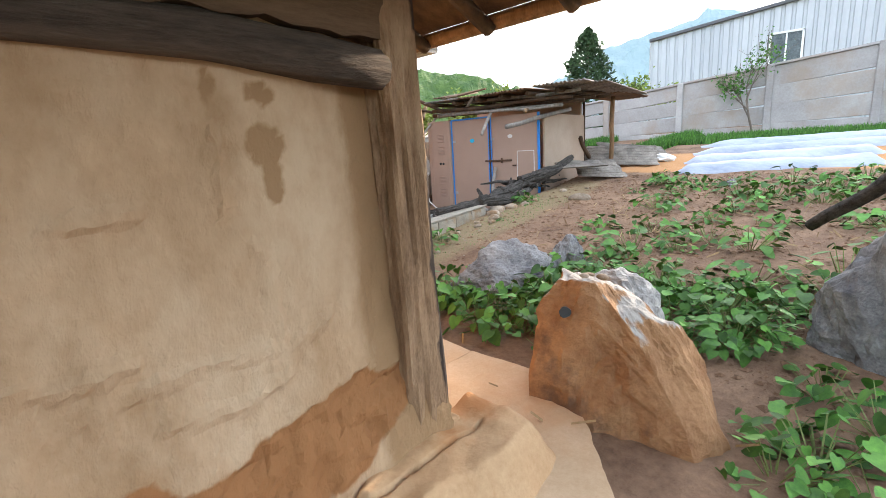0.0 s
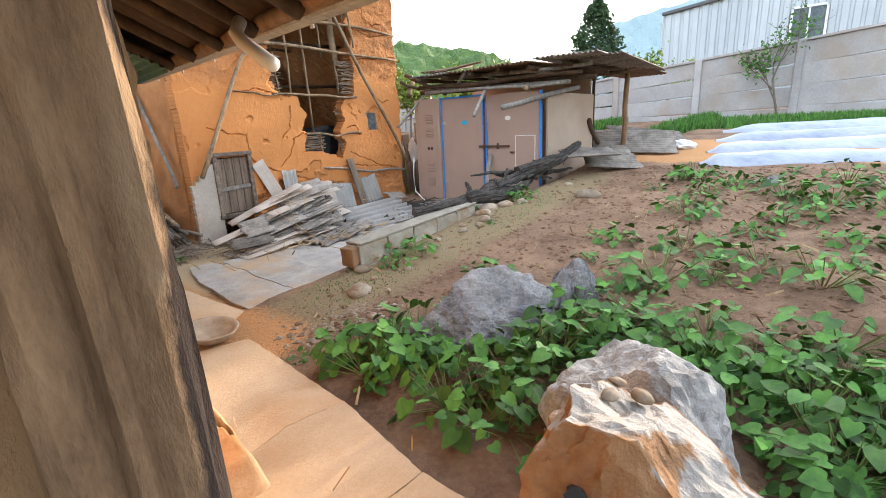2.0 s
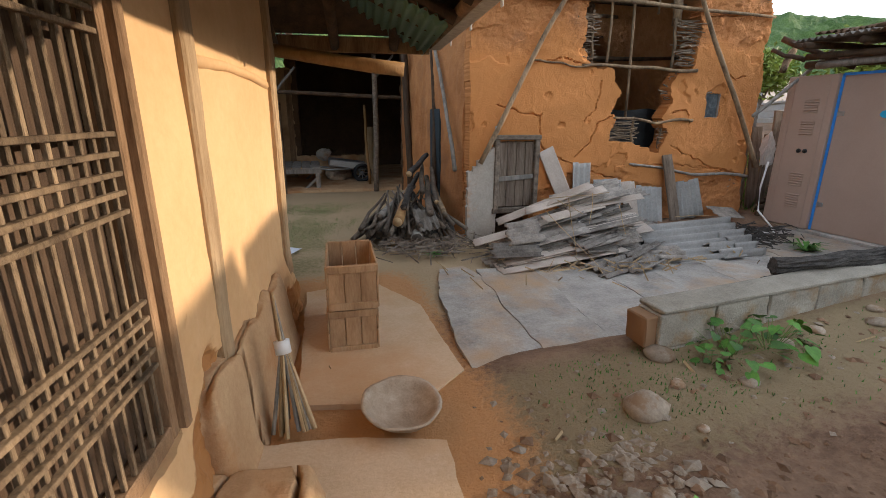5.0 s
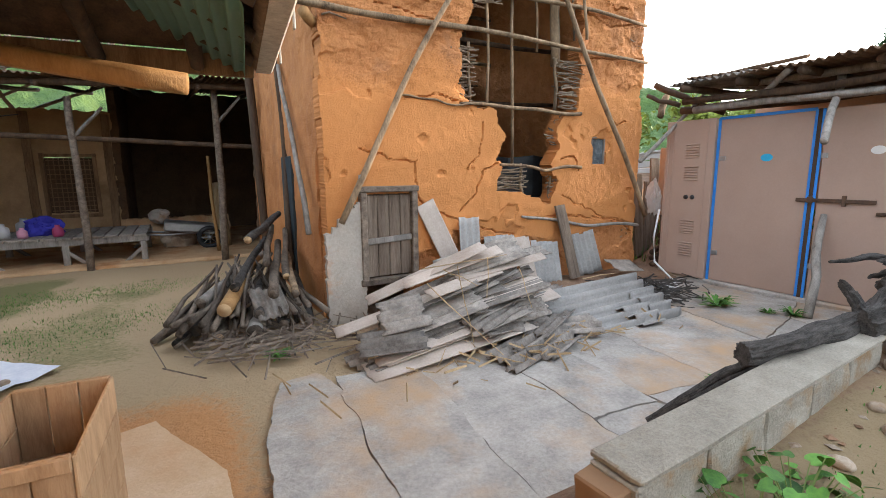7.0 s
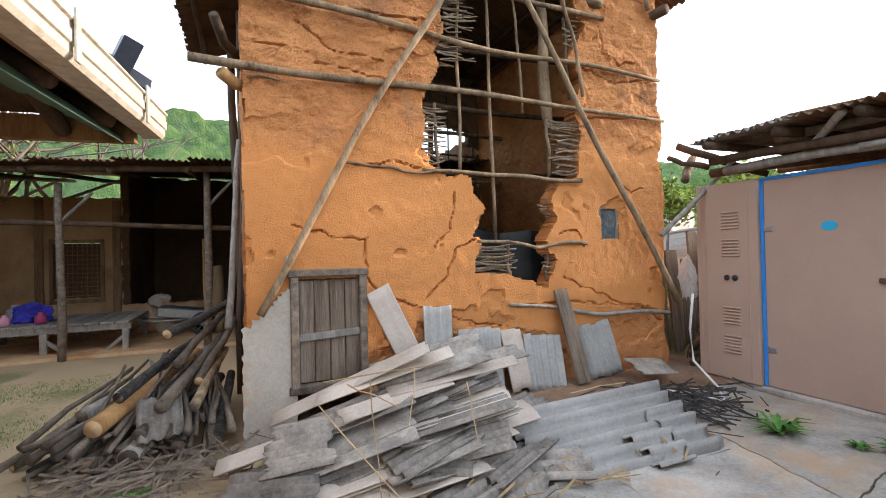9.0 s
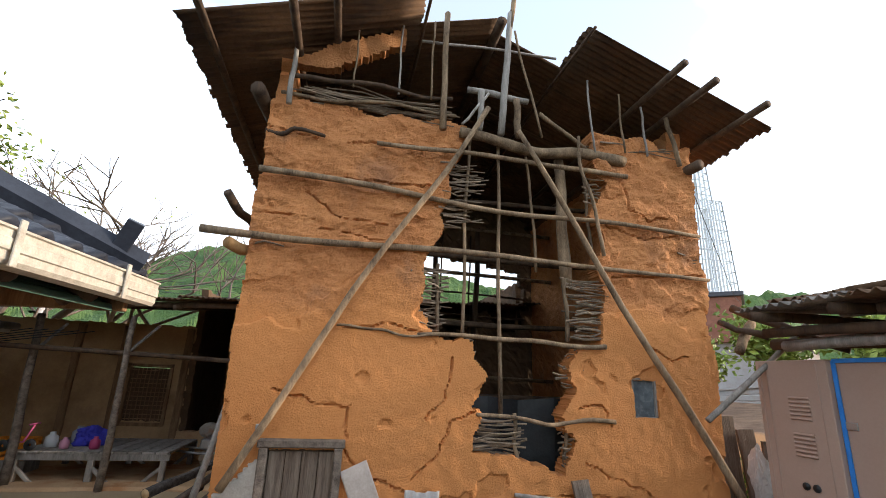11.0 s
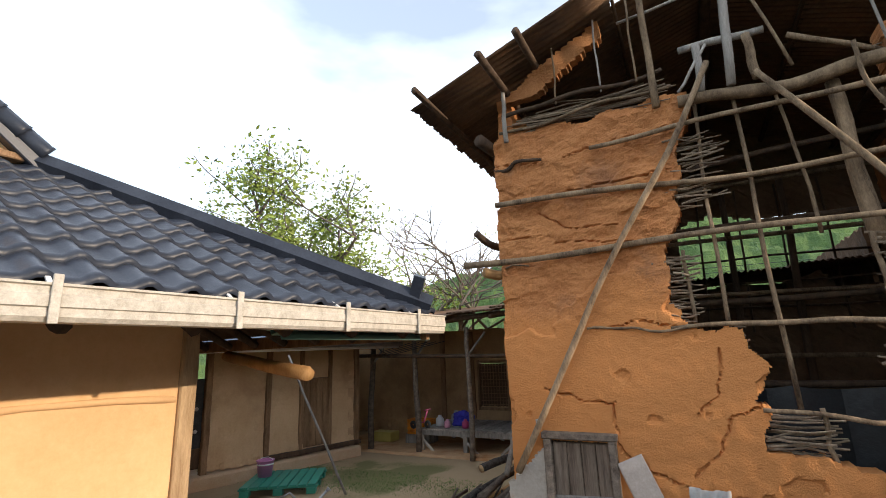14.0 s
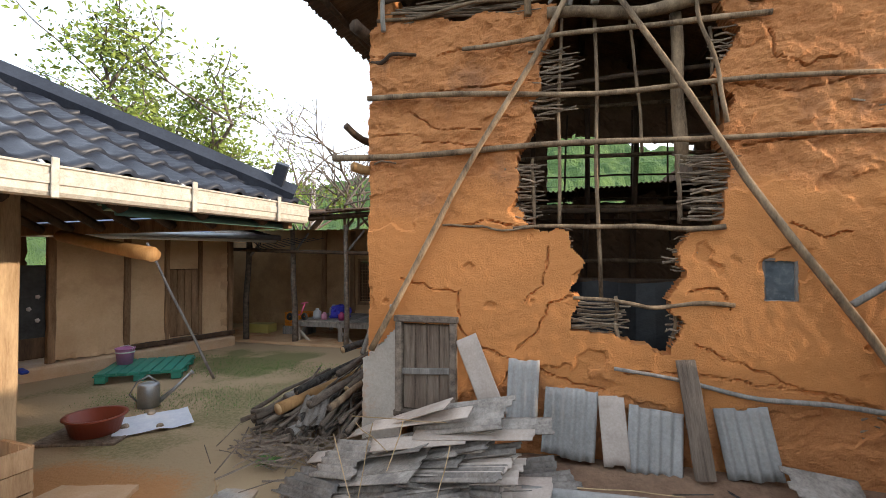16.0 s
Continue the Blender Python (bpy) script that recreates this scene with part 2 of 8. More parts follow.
GREY_PLASTER = mat("grey_cement_render", (0.36, 0.32, 0.27), (0.52, 0.47, 0.40), 2.5, 0.9, 0.5, 40, vary=0.05, stain=(0.45, 0.25, 0.13), stain_scale=1.8, stain_at=0.64)
# mud darkened so its colour carries the shade inside barns and recesses
INNER_DARK = mat("shade_dark_mud", (0.065, 0.042, 0.026), (0.165, 0.098, 0.054), 2.0, 0.95, 0.5, 30, vary=0.1)
GLASS_DARK = mat("dusty_pane", (0.05, 0.062, 0.07), (0.14, 0.165, 0.175), 5, 0.25, 0.05, 20, vary=0.1)
DIMGLASS = mat("dim_old_glass", (0.02, 0.024, 0.026), (0.05, 0.055, 0.06), 5, 0.5, 0.05, 20)
STEEL = mat("galvanised_steel", (0.30, 0.31, 0.31), (0.45, 0.46, 0.46), 8, 0.4, 0.1, 60, metal=0.8)
IRON = mat("rusty_iron", (0.07, 0.045, 0.035), (0.16, 0.095, 0.06), 10, 0.7, 0.3, 60, metal=0.3)
WHITE = mat("white_plastic", (0.62, 0.62, 0.60), (0.76, 0.76, 0.74), 4, 0.45, 0.05, 40)
STRAW = mat("straw_stick", (0.27, 0.18, 0.09), (0.48, 0.35, 0.20), 5, 0.85, 0.3, 30, stretch=(3, 3, 0.6), vary=0.45)
BLACKFILM = mat("black_plastic_film", (0.012, 0.013, 0.014), (0.035, 0.037, 0.04), 4, 0.35, 0.5, 18)


def paint(name, c, rough=0.45):
    return mat(name, tuple(v * 0.85 for v in c), c, 6, rough, 0.08, 50)


# ---- mesh helpers ----
def mesh_of(name, verts, faces, smooth=False):
    me = bpy.data.meshes.new(name)
    me.from_pydata([tuple(v) for v in verts], [], faces)
    if smooth:
        me.polygons.foreach_set("use_smooth", [True] * len(me.polygons))
    me.update()
    return me


def part(name, me, material, parent=None, label="", m=None):
    """Links a mesh (or bmesh) as one object under a thing or a part."""
    if isinstance(me, bmesh.types.BMesh):
        bm, me = me, bpy.data.meshes.new(name)
        bm.to_mesh(me)
        bm.free()
    if material and not me.materials:
        me.materials.append(material)
    ob = new(name, me)
    if parent:
        ob.parent = parent
    if m is not None:
        ob.matrix_basis = m
    return tagged(ob, label)


def thing(name, label, category, m=None, group="", kind=""):
    ob = new(name)
    ob.empty_display_size = 0.1
    if m is not None:
        ob.matrix_basis = m
    return tagged(ob, label, category, group, kind)


def box(sx, sy, sz, bev=0.006, at=(0, 0, 0)):
    """A bevelled box, centred in x and y, standing on z = 0."""
    bm = bmesh.new()
    bmesh.ops.create_cube(bm, size=1)
    bmesh.ops.scale(bm, vec=(sx, sy, sz), verts=bm.verts)
    if bev:
        bmesh.ops.bevel(bm, geom=bm.edges[:], offset=min(bev, sx / 3, sy / 3, sz / 3), segments=1, affect="EDGES")
    bmesh.ops.translate(bm, vec=(at[0], at[1], at[2] + sz / 2), verts=bm.verts)
    return bm


def tube(points, radii, seg=8, rough=0.12, seed=0, caps=True):
    """A rounded stick along points, its skin uneven by rough."""
    pts = [Vector(p) for p in points]
    if not isinstance(radii, (list, tuple)):
        radii = [radii] * len(pts)
    rnd = random.Random(seed)
    verts, faces = [], []
    for i, p in enumerate(pts):
        d = (pts[min(i + 1, len(pts) - 1)] - pts[max(i - 1, 0)]).normalized()
        side = d.cross(Vector((0.31, 0.2, 0.93)))
        if side.length < 0.05:
            side = d.cross(Vector((1, 0, 0)))
        side.normalize()
        up = side.cross(d)
        for k in range(seg):
            a = 2 * math.pi * k / seg
            r = radii[i] * (1 + rough * rnd.uniform(-1, 1))
            verts.append(p + (side * math.cos(a) + up * math.sin(a)) * r)
    for i in range(len(pts) - 1):
        for k in range(seg):
            k2 = (k + 1) % seg
            faces.append((i * seg + k, i * seg + k2, (i + 1) * seg + k2, (i + 1) * seg + k))
    if caps:
        faces.append(tuple(reversed(range(seg))))
        faces.append(tuple(range((len(pts) - 1) * seg, len(pts) * seg)))
    return mesh_of("tube", verts, faces, smooth=seg > 6)


def bent(a, b, n=7, wob=0.02, seed=0):
    """Points from a to b with a crooked wander."""
    rnd = random.Random(seed)
    a, b = Vector(a), Vector(b)
    out, o = [], Vector((0, 0, 0))
    ph = [rnd.uniform(0, 6.28) for _ in range(3)]
    for i in range(n):
        t = i / (n - 1)
        w = math.sin(math.pi * t) * 0.6 + 0.4
        o = Vector([wob * w * (math.sin(5 * t + p) + 0.5 * math.sin(11 * t + 2 * p)) for p in ph])
        out.append(a.lerp(b, t) + o)
    return out


def stick(name, a, b, r0, r1, material, parent=None, wob=0.02, seg=8, n=7, seed=0, label=""):
    return part(name, tube(bent(a, b, n, wob, seed), [r0 + (r1 - r0) * i / (n - 1) for i in range(n)], seg, 0.1, seed), material, parent, label)


def rock_mesh(sx, sy, sz, seed, sub=3, rough=0.25, flat=0.0):
    """A lump with planed sides and a broken skin; it stands on z = 0 with its lower part sunk."""
    rnd = random.Random(seed)
    bm = bmesh.new()
    bmesh.ops.create_icosphere(bm, subdivisions=sub, radius=1)
    planes = [(Vector((rnd.uniform(-1, 1), rnd.uniform(-1, 1), rnd.uniform(-0.5, 1))).normalized(), rnd.uniform(0.62, 0.9)) for _ in range(9)]
    o = Vector((seed * 3.1, seed * 1.7, 0))
    for v in bm.verts:
        p = v.co.copy()
        for nrm, d in planes:
            e = p.dot(nrm) - d
            if e > 0:
                p -= nrm * e * 0.85
        p *= 1 + rough * 0.5 * noise.fractal(p * 1.6 + o, 0.8, 2.0, 4) + rough * 0.18 * noise.noise(p * 9 + o)
        v.co = Vector((p.x * sx, p.y * sy, p.z * sz + sz * (0.62 - flat)))
    for f in bm.faces:
        f.smooth = sub < 3
    return bm


def corrugated(w, l, pitch=0.065, amp=0.012, thick=0.006, seed=0, ragged=0.0, sag=0.0, per=6):
    """A corrugated sheet: waves across x, length along y, centred."""
    rnd = random.Random(seed)
    nx, ny = max(int(w / pitch * per), 6), 8
    cut = [[rnd.uniform(-1, 1) * ragged for _ in range(nx // per + 2)] for _ in range(2)]
    verts, faces = [], []
    for side in (0, 1):
        for j in range(ny + 1):
            for i in range(nx + 1):
                x = -w / 2 + w * i / nx
                y0, y1 = -l / 2 + cut[0][i // per], l / 2 + cut[1][i // per]
                y = y0 + (y1 - y0) * j / ny
                z = amp * math.sin(2 * math.pi * x / pitch) - sag * 4 * (0.25 - (j / ny - 0.5) ** 2) - side * thick
                verts.append((x, y, z))
    a = (nx + 1) * (ny + 1)
    for j in range(ny):
        for i in range(nx):
            q = j * (nx + 1) + i
            faces.append((q, q + 1, q + nx + 2, q + nx + 1))
            faces.append((a + q, a + q + nx + 1, a + q + nx + 2, a + q + 1))
    for i in range(nx):
        faces.append((i, a + i, a + i + 1, i + 1))
        q = ny * (nx + 1) + i
        faces.append((q, q + 1, a + q + 1, a + q))
    for j in range(ny):
        q = j * (nx + 1)
        faces.append((q, q + nx + 1, a + q + nx + 1, a + q))
        q += nx
        faces.append((q, a + q, a + q + nx + 1, q + nx + 1))
    return mesh_of("sheet", verts, faces, smooth=True)


def inside(poly, x, z):
    hit = False
    for (x1, z1), (x2, z2) in zip(poly, poly[1:] + poly[:1]):
        if (z1 > z) != (z2 > z) and x < (x2 - x1) * (z - z1) / (z2 - z1) + x1:
            hit = not hit
    return hit


def near_line(lines, x, z):
    """Distance from (x, z) to the nearest of some polylines."""
    best = 9.0
    for ln in lines:
        for (x1, z1), (x2, z2) in zip(ln, ln[1:]):
            if min(x1, x2) - 0.1 > x or max(x1, x2) + 0.1 < x or min(z1, z2) - 0.1 > z or max(z1, z2) + 0.1 < z:
                continue
            dx, dz = x2 - x1, z2 - z1
            t = max(0, min(1, ((x - x1) * dx + (z - z1) * dz) / (dx * dx + dz * dz + 1e-9)))
            best = min(best, math.hypot(x - x1 - t * dx, z - z1 - t * dz))
    return best


def slab_wall(x0, x1, z0, z1, cell, thick, relief, keep):
    """An uneven wall in the x-z plane, its front towards -y at y = relief(x, z), its back at y = thick; cells where keep is false are left out."""
    nx, nz = int(round((x1 - x0) / cell)), int(round((z1 - z0) / cell))
    rnd = random.Random(3)
    vid, verts, faces, on = {}, [], [], {}
    for j in range(nz):
        for i in range(nx):
            on[i, j] = keep(x0 + (i + 0.5) * cell, z0 + (j + 0.5) * cell)

    def vert(i, j, back):
        if (i, j, back) not in vid:
            x, z = x0 + i * cell, z0 + j * cell
            jit = cell * 0.3
            rr = random.Random(i * 7919 + j)
            px, pz = x + rr.uniform(-jit, jit), z + rr.uniform(-jit, jit)
            vid[i, j, back] = len(verts)
            verts.append((px, thick + 0.01 * rr.uniform(-1, 1) if back else relief(x, z), pz))
        return vid[i, j, back]

    for (i, j), ok in on.items():
        if not ok:
            continue
        faces.append((vert(i, j, 0), vert(i + 1, j, 0), vert(i + 1, j + 1, 0), vert(i, j + 1, 0)))
        faces.append((vert(i, j, 1), vert(i, j + 1, 1), vert(i + 1, j + 1, 1), vert(i + 1, j, 1)))
        for di, dj, e in ((-1, 0, ((i, j), (i, j + 1))), (1, 0, ((i + 1, j + 1), (i + 1, j))), (0, -1, ((i + 1, j), (i, j))), (0, 1, ((i, j + 1), (i + 1, j + 1)))):
            if not on.get((i + di, j + dj)):
                (a, b), (c, d) = e
                faces.append((vert(a, b, 0), vert(c, d, 0), vert(c, d, 1), vert(a, b, 1)))
    return mesh_of("wall", verts, faces)


def lerp_table(x, table):
    for (a, va), (b, vb) in zip(table, table[1:]):
        if x <= b:
            t = max(0.0, (x - a) / (b - a))
            return va + (vb - va) * t
    return table[-1][1]


def smooth(a, b, x):
    """0 at a, 1 at b (a may be the greater)."""
    t = max(0.0, min(1.0, (x - a) / (b - a)))
    return t * t * (3 - 2 * t)


# ---- ground ----
RAMP = [(2.3, 0.0), (3.2, 0.10), (4.2, 0.20), (7.0, 0.47), (9.3, 0.68), (18.0, 1.25), (30.0, 1.6)]


def ground_z(x, y):
    r = lerp_table(x, RAMP)
    edge = 4.0 if x < 5.8 else 4.0 - 0.25 * smooth(5.8, 7.0, x)
    r *= 1 - smooth(edge - 0.05, edge + 0.35, y) * (1 - smooth(8.4, 10.0, x))
    z = 0.07 + r + 0.02 * noise.noise(Vector((x * 0.7, y * 0.7, 0))) + 0.008 * noise.noise(Vector((x * 4, y * 4, 2)))
    if 2.4 < x < 12 and y < 3.6:
        z += 0.035 * smooth(2.4, 3.2, x) * noise.noise(Vector((x * 2.2, y * 2.2, 5)))
    z += 0.10 * math.exp(-((y - 6.85) / 0.35) ** 2) * smooth(4.5, 5.2, x) * (1 - smooth(7.9, 8.2, x))
    return z


def axis(lo, hi, step, far):
    mid = list(np.arange(lo, hi + 1e-6, step))
    out = []
    d, g = step, 0.0
    while g < far:
        d *= 1.35
        g += d
        out.append(g)
    return [lo - v for v in reversed(out)] + mid + [hi + v for v in out]


def build_ground():
    xs, ys = axis(-6, 20, 0.11, 900), axis(-5, 15, 0.11, 900)
    nx, ny = len(xs), len(ys)
    verts = [(x, y, ground_z(x, y)) for y in ys for x in xs]
    faces = [(j * nx + i, j * nx + i + 1, (j + 1) * nx + i + 1, (j + 1) * nx + i) for j in range(ny - 1) for i in range(nx - 1)]
    me = mesh_of("ground", verts, faces, smooth=True)
    layers = {k: [] for k in ("yard", "moss", "path", "clay", "far")}
    for x, y, z in verts:
        n1 = noise.noise(Vector((x * 0.9, y * 0.9, 7)))
        n2 = noise.fractal(Vector((x * 1.7, y * 1.7, 3)), 1.0, 2.0, 3)
        yard = smooth(4.6, 5.4, y) * (1 - smooth(3.2, 4.2, x))
        layers["yard"].append(yard)
        moss = yard * smooth(0.0, 0.5, 0.25 + 0.6 * n1 + 0.3 * n2) * smooth(5.6, 6.4, y + 0.4 * n1) * (1 - smooth(10.0, 10.9, y)) * (1 - smooth(1.9, 2.6, x))
        strip = math.exp(-((y - (3.55 - 0.22 * (x - 3.0) * 0.3)) / 0.45) ** 2) * smooth(2.2, 2.8, x) * (1 - smooth(7.5, 9.0, x))
        layers["moss"].append(max((0.42 + 0.4 * smooth(8.4, 9.6, y)) * moss, 0.65 * strip * smooth(-0.1, 0.3, n2)))
        layers["path"].append(0.8 * strip)
        layers["clay"].append(0.75 * smooth(0.9, 1.5, x) * (1 - smooth(2.4, 3.0, x)) * smooth(2.9, 3.4, y) * (1 - smooth(5.6, 6.4, y)) + 0.6 * smooth(9.0, 9.6, x) * (1 - smooth(12, 13, x)))
        layers["far"].append(smooth(20, 40, max(abs(x - 5), abs(y - 5))))
    for k, vals in layers.items():
        me.attributes.new(k, "FLOAT", "POINT").data.foreach_set("value", vals)
    tagged(part("ground", me, SOIL), "bare brown earth with mossy patches", "ground", kind="structure")


build_ground()

# ---- mud drying barn ----
F = 7.0
X0, X1, YB, ZT = 3.62, 7.76, 10.9, 3.98
barn = thing("mud_drying_barn", "ruined orange mud drying barn with a broken wattle wall", "barn")
HOLE = [(5.39, 4.3), (5.33, 3.75), (5.2, 3.5), (5.24, 3.3), (5.12, 3.1), (5.18, 3.0), (5.05, 2.75), (5.01, 2.6), (5.03, 2.2), (5.08, 2.07), (5.45, 2.02), (5.58, 1.78), (5.5, 1.58), (5.53, 1.45), (5.47, 1.22), (5.75, 1.2), (5.95, 1.1), (6.25, 1.06), (6.34, 1.3), (6.22, 1.5), (6.32, 1.65), (6.3, 1.9), (6.42, 2.05), (6.62, 2.1), (6.68, 2.6), (6.60, 2.75), (6.72, 3.1), (6.58, 3.28), (6.74, 3.6), (6.62, 3.85), (6.6, 4.3)]
CRACKS = [
    [(4.45, 1.28), (4.6, 1.08), (4.85, 0.98), (5.1, 0.9), (5.4, 0.8), (5.75, 0.72)],
    [(4.5, 1.52), (4.52, 1.3)], [(3.95, 1.62), (4.2, 1.55), (4.52, 1.52)],
    [(5.5, 1.5), (5.3, 1.44), (5.2, 1.2), (5.0, 1.02)], [(5.3, 1.9), (5.24, 1.6), (5.1, 1.45)],
    [(6.4, 1.15), (6.8, 0.98), (7.1, 0.85), (7.4, 0.8), (7.7, 0.62)], [(6.35, 1.55), (6.6, 1.6), (6.66, 1.42)],
    [(3.65, 3.34), (4.1, 3.33), (4.6, 3.36), (5.2, 3.36)], [(3.65, 2.98), (4.1, 2.96)], [(3.64, 3.72), (4.05, 3.7)],
    [(4.3, 3.68), (4.9, 3.74), (5.3, 3.74)], [(6.7, 3.2), (7.1, 3.1), (7.7, 3.2)], [(6.75, 2.7), (7.2, 2.72), (7.7, 2.8)],
    [(6.95, 3.6), (7.0, 3.4), (7.2, 3.28), (7.4, 3.35)], [(4.4, 2.1), (4.8, 2.15), (5.05, 2.08)], [(5.9, 0.9), (6.5, 0.9), (7.2, 0.82), (7.72, 0.72)],
    [(4.0, 3.2), (4.3, 3.0), (4.7, 2.98)], [(4.15, 2.9), (4.5, 2.86), (4.8, 2.8)], [(7.05, 2.1), (7.3, 1.98), (7.45, 2.02)],
]


def facade_relief(x, z):
    rough = smooth(2.1, 2.7, z + 0.35 * noise.noise(Vector((x * 1.6, z * 1.6, 1))))
    low = 1 - smooth(0.5, 1.0, z + 0.3 * noise.noise(Vector((x * 2, z * 2, 8))))
    rough = max(rough, 0.7 * low)
    y = 0.018 * noise.noise(Vector((x * 1.1, z * 1.1, 0)))
    y += rough * (0.026 * noise.fractal(Vector((x * 5, z * 7, 4)), 0.8, 2.0, 6) + 0.016 * abs(noise.noise(Vector((x * 3.1, z * 4.3, 9)))))
    plaster = smooth(0.0, 0.10, noise.fractal(Vector((x * 1.3, z * 1.5, 12)), 0.8, 2.0, 4) + 0.42 - 0.62 * rough)
    y -= 0.022 * plaster
    y += 0.004 * noise.noise(Vector((x * 14, z * 14, 2)))
    d = near_line(CRACKS, x + 0.03 * noise.noise(Vector((x * 9, z * 9, 3))), z + 0.03 * noise.noise(Vector((x * 9, z * 9, 6))))
    y += 0.040 * max(0.0, 1 - d / 0.0085)
    return y


def facade_keep(x, z):
    e = 0.05 * noise.fractal(Vector((x * 5, z * 5, 20)), 0.9, 2.0, 3)
    if inside(HOLE, x + e, z + e):
        return False
    if 6.90 < x < 7.12 and 1.50 < z < 1.81 or 3.95 < x < 4.44 and z < 1.22:
        return False
    if x < X0 + 0.01 + 0.03 * noise.noise(Vector((0, z * 2.2, 5))) or x > X1 - 0.03 + 0.07 * noise.noise(Vector((3, z * 2.4, 5))):
        return False
    top = 4.02 + 0.14 * noise.noise(Vector((x * 3, 0, 31))) + (0.12 if x > 6.6 else 0.0)
    return z < top


def roof_z(x):
    return 4.37 + 0.344 * (x - 2.92) if x < 5.68 else 5.31 - 0.40 * (x - 5.68)


def plaster_coat(me):
    """Marks where the fine plaster coat is left on the rough mud."""
    me.attributes.new("coat", "FLOAT", "POINT").data.foreach_set("value", [0.62 * smooth(2.75, 2.15, v.co.z + 0.4 * noise.noise(Vector((v.co.x * 1.6, v.co.z * 1.6, 1)))) * smooth(0.45, 0.95, v.co.z + 0.35 * noise.noise(Vector((v.co.x * 2, v.co.z * 2, 8)))) for v in me.vertices])
    return me


front = part("front_wall", plaster_coat(slab_wall(X0 - 0.06, X1 + 0.08, 0.02, 4.3, 0.0145, 0.17, facade_relief, facade_keep)), MUD, barn, "cracked orange mud plaster wall", pose(0, F, 0))


def plain_relief(x, z):
    return 0.03 * noise.fractal(Vector((x * 2, z * 2, 40)), 0.9, 2.0, 4)


side = part("side_wall", slab_wall(0, YB - F - 0.17, 0.02, 4.54, 0.06, 0.16, plain_relief, lambda x, z: not (2.27 < x < 2.73 and 0.3 < z < 1.5)), MUD, barn, "", pose(X0, YB, 0, 0, 0, -90))
part("side_wall", slab_wall(0, YB - F - 0.17, 0.02, 4.42, 0.06, 0.16, plain_relief, lambda x, z: True), MUD, barn, "", pose(X1, F + 0.17, 0, 0, 0, 90))
BACKHOLE = [(0.40, 2.6), (0.75, 2.5), (0.95, 2.9), (1.35, 2.75), (1.6, 2.35), (1.9, 2.9), (2.35, 2.7), (2.62, 2.55), (2.66, 3.4), (2.6, 3.8), (2.2, 3.9), (1.5, 3.75), (0.8, 3.7), (0.36, 3.6), (0.3, 3.1)]
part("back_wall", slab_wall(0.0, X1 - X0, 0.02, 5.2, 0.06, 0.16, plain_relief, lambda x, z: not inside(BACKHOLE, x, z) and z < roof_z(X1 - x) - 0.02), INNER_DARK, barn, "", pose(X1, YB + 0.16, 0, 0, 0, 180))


def roof_sheet(xa, xb, ya, yb, seed):
    xm, ym = (xa + xb) / 2, (ya + yb) / 2
    za, zb = roof_z(xa), roof_z(xb)
    l = math.hypot(xb - xa, zb - za)
    tilt = math.degrees(math.atan2(zb - za, xb - xa))
    me = corrugated(abs(yb - ya), l, 0.075, 0.014, 0.006, seed, 0.02)
    return part("roof_sheet", me, TIN, barn, "", pose(xm, ym, (za + zb) / 2, 0, -tilt, 0) @ pose(0, 0, 0.02 + 0.01 * (seed % 3), 0, 0, -90))


for i, (xa, xb, ya, yb) in enumerate([(2.92, 4.87, 6.6, 7.5), (2.92, 4.87, 7.45, 8.4), (2.92, 4.87, 8.35, 9.6), (2.92, 4.87, 9.5, 11.2), (4.8, 5.72, 7.0, 8.3), (4.8, 5.72, 8.2, 9.7), (4.8, 5.72, 9.6, 11.2),
                                      (6.42, 8.36, 6.6, 7.6), (6.42, 8.36, 7.5, 8.6), (6.42, 8.36, 8.5, 9.9), (6.42, 8.36, 9.8, 11.2), (5.66, 6.5, 7.25, 8.6), (5.66, 6.5, 8.5, 11.2)]):
    roof_sheet(xa, xb, ya, yb, i)

# ---- house with the hipped roof ----
HM = pose(1.12, 1.15, 0, 0, 0, -7.1)
LEN = 4.23
house = thing("hipped_roof_house", "old yellow plastered farmhouse with black tiled hipped roof", "house", HM)


def scar(x, z, seed):
    """1 where the plaster has fallen off the foot of the wall."""
    n3 = 0.12 * noise.fractal(Vector((x * 2.5, z * 2.5, seed + 60)), 0.9, 2.0, 4)
    if seed == 2:
        top = 0.50 + 0.20 * smooth(7.0, 7.7, x)
        return smooth(-0.03, 0.03, top + n3 - z) * smooth(-0.03, 0.03, z - 0.30 - 0.5 * n3 - 0.2 * smooth(7.4, 7.9, x))
    if seed == 1:
        return smooth(-0.03, 0.03, 0.34 + n3 + 0.28 * math.exp(-((x - 2.5) / 0.28) ** 2) - z)
    return smooth(-0.03, 0.03, 0.34 + n3 - z)


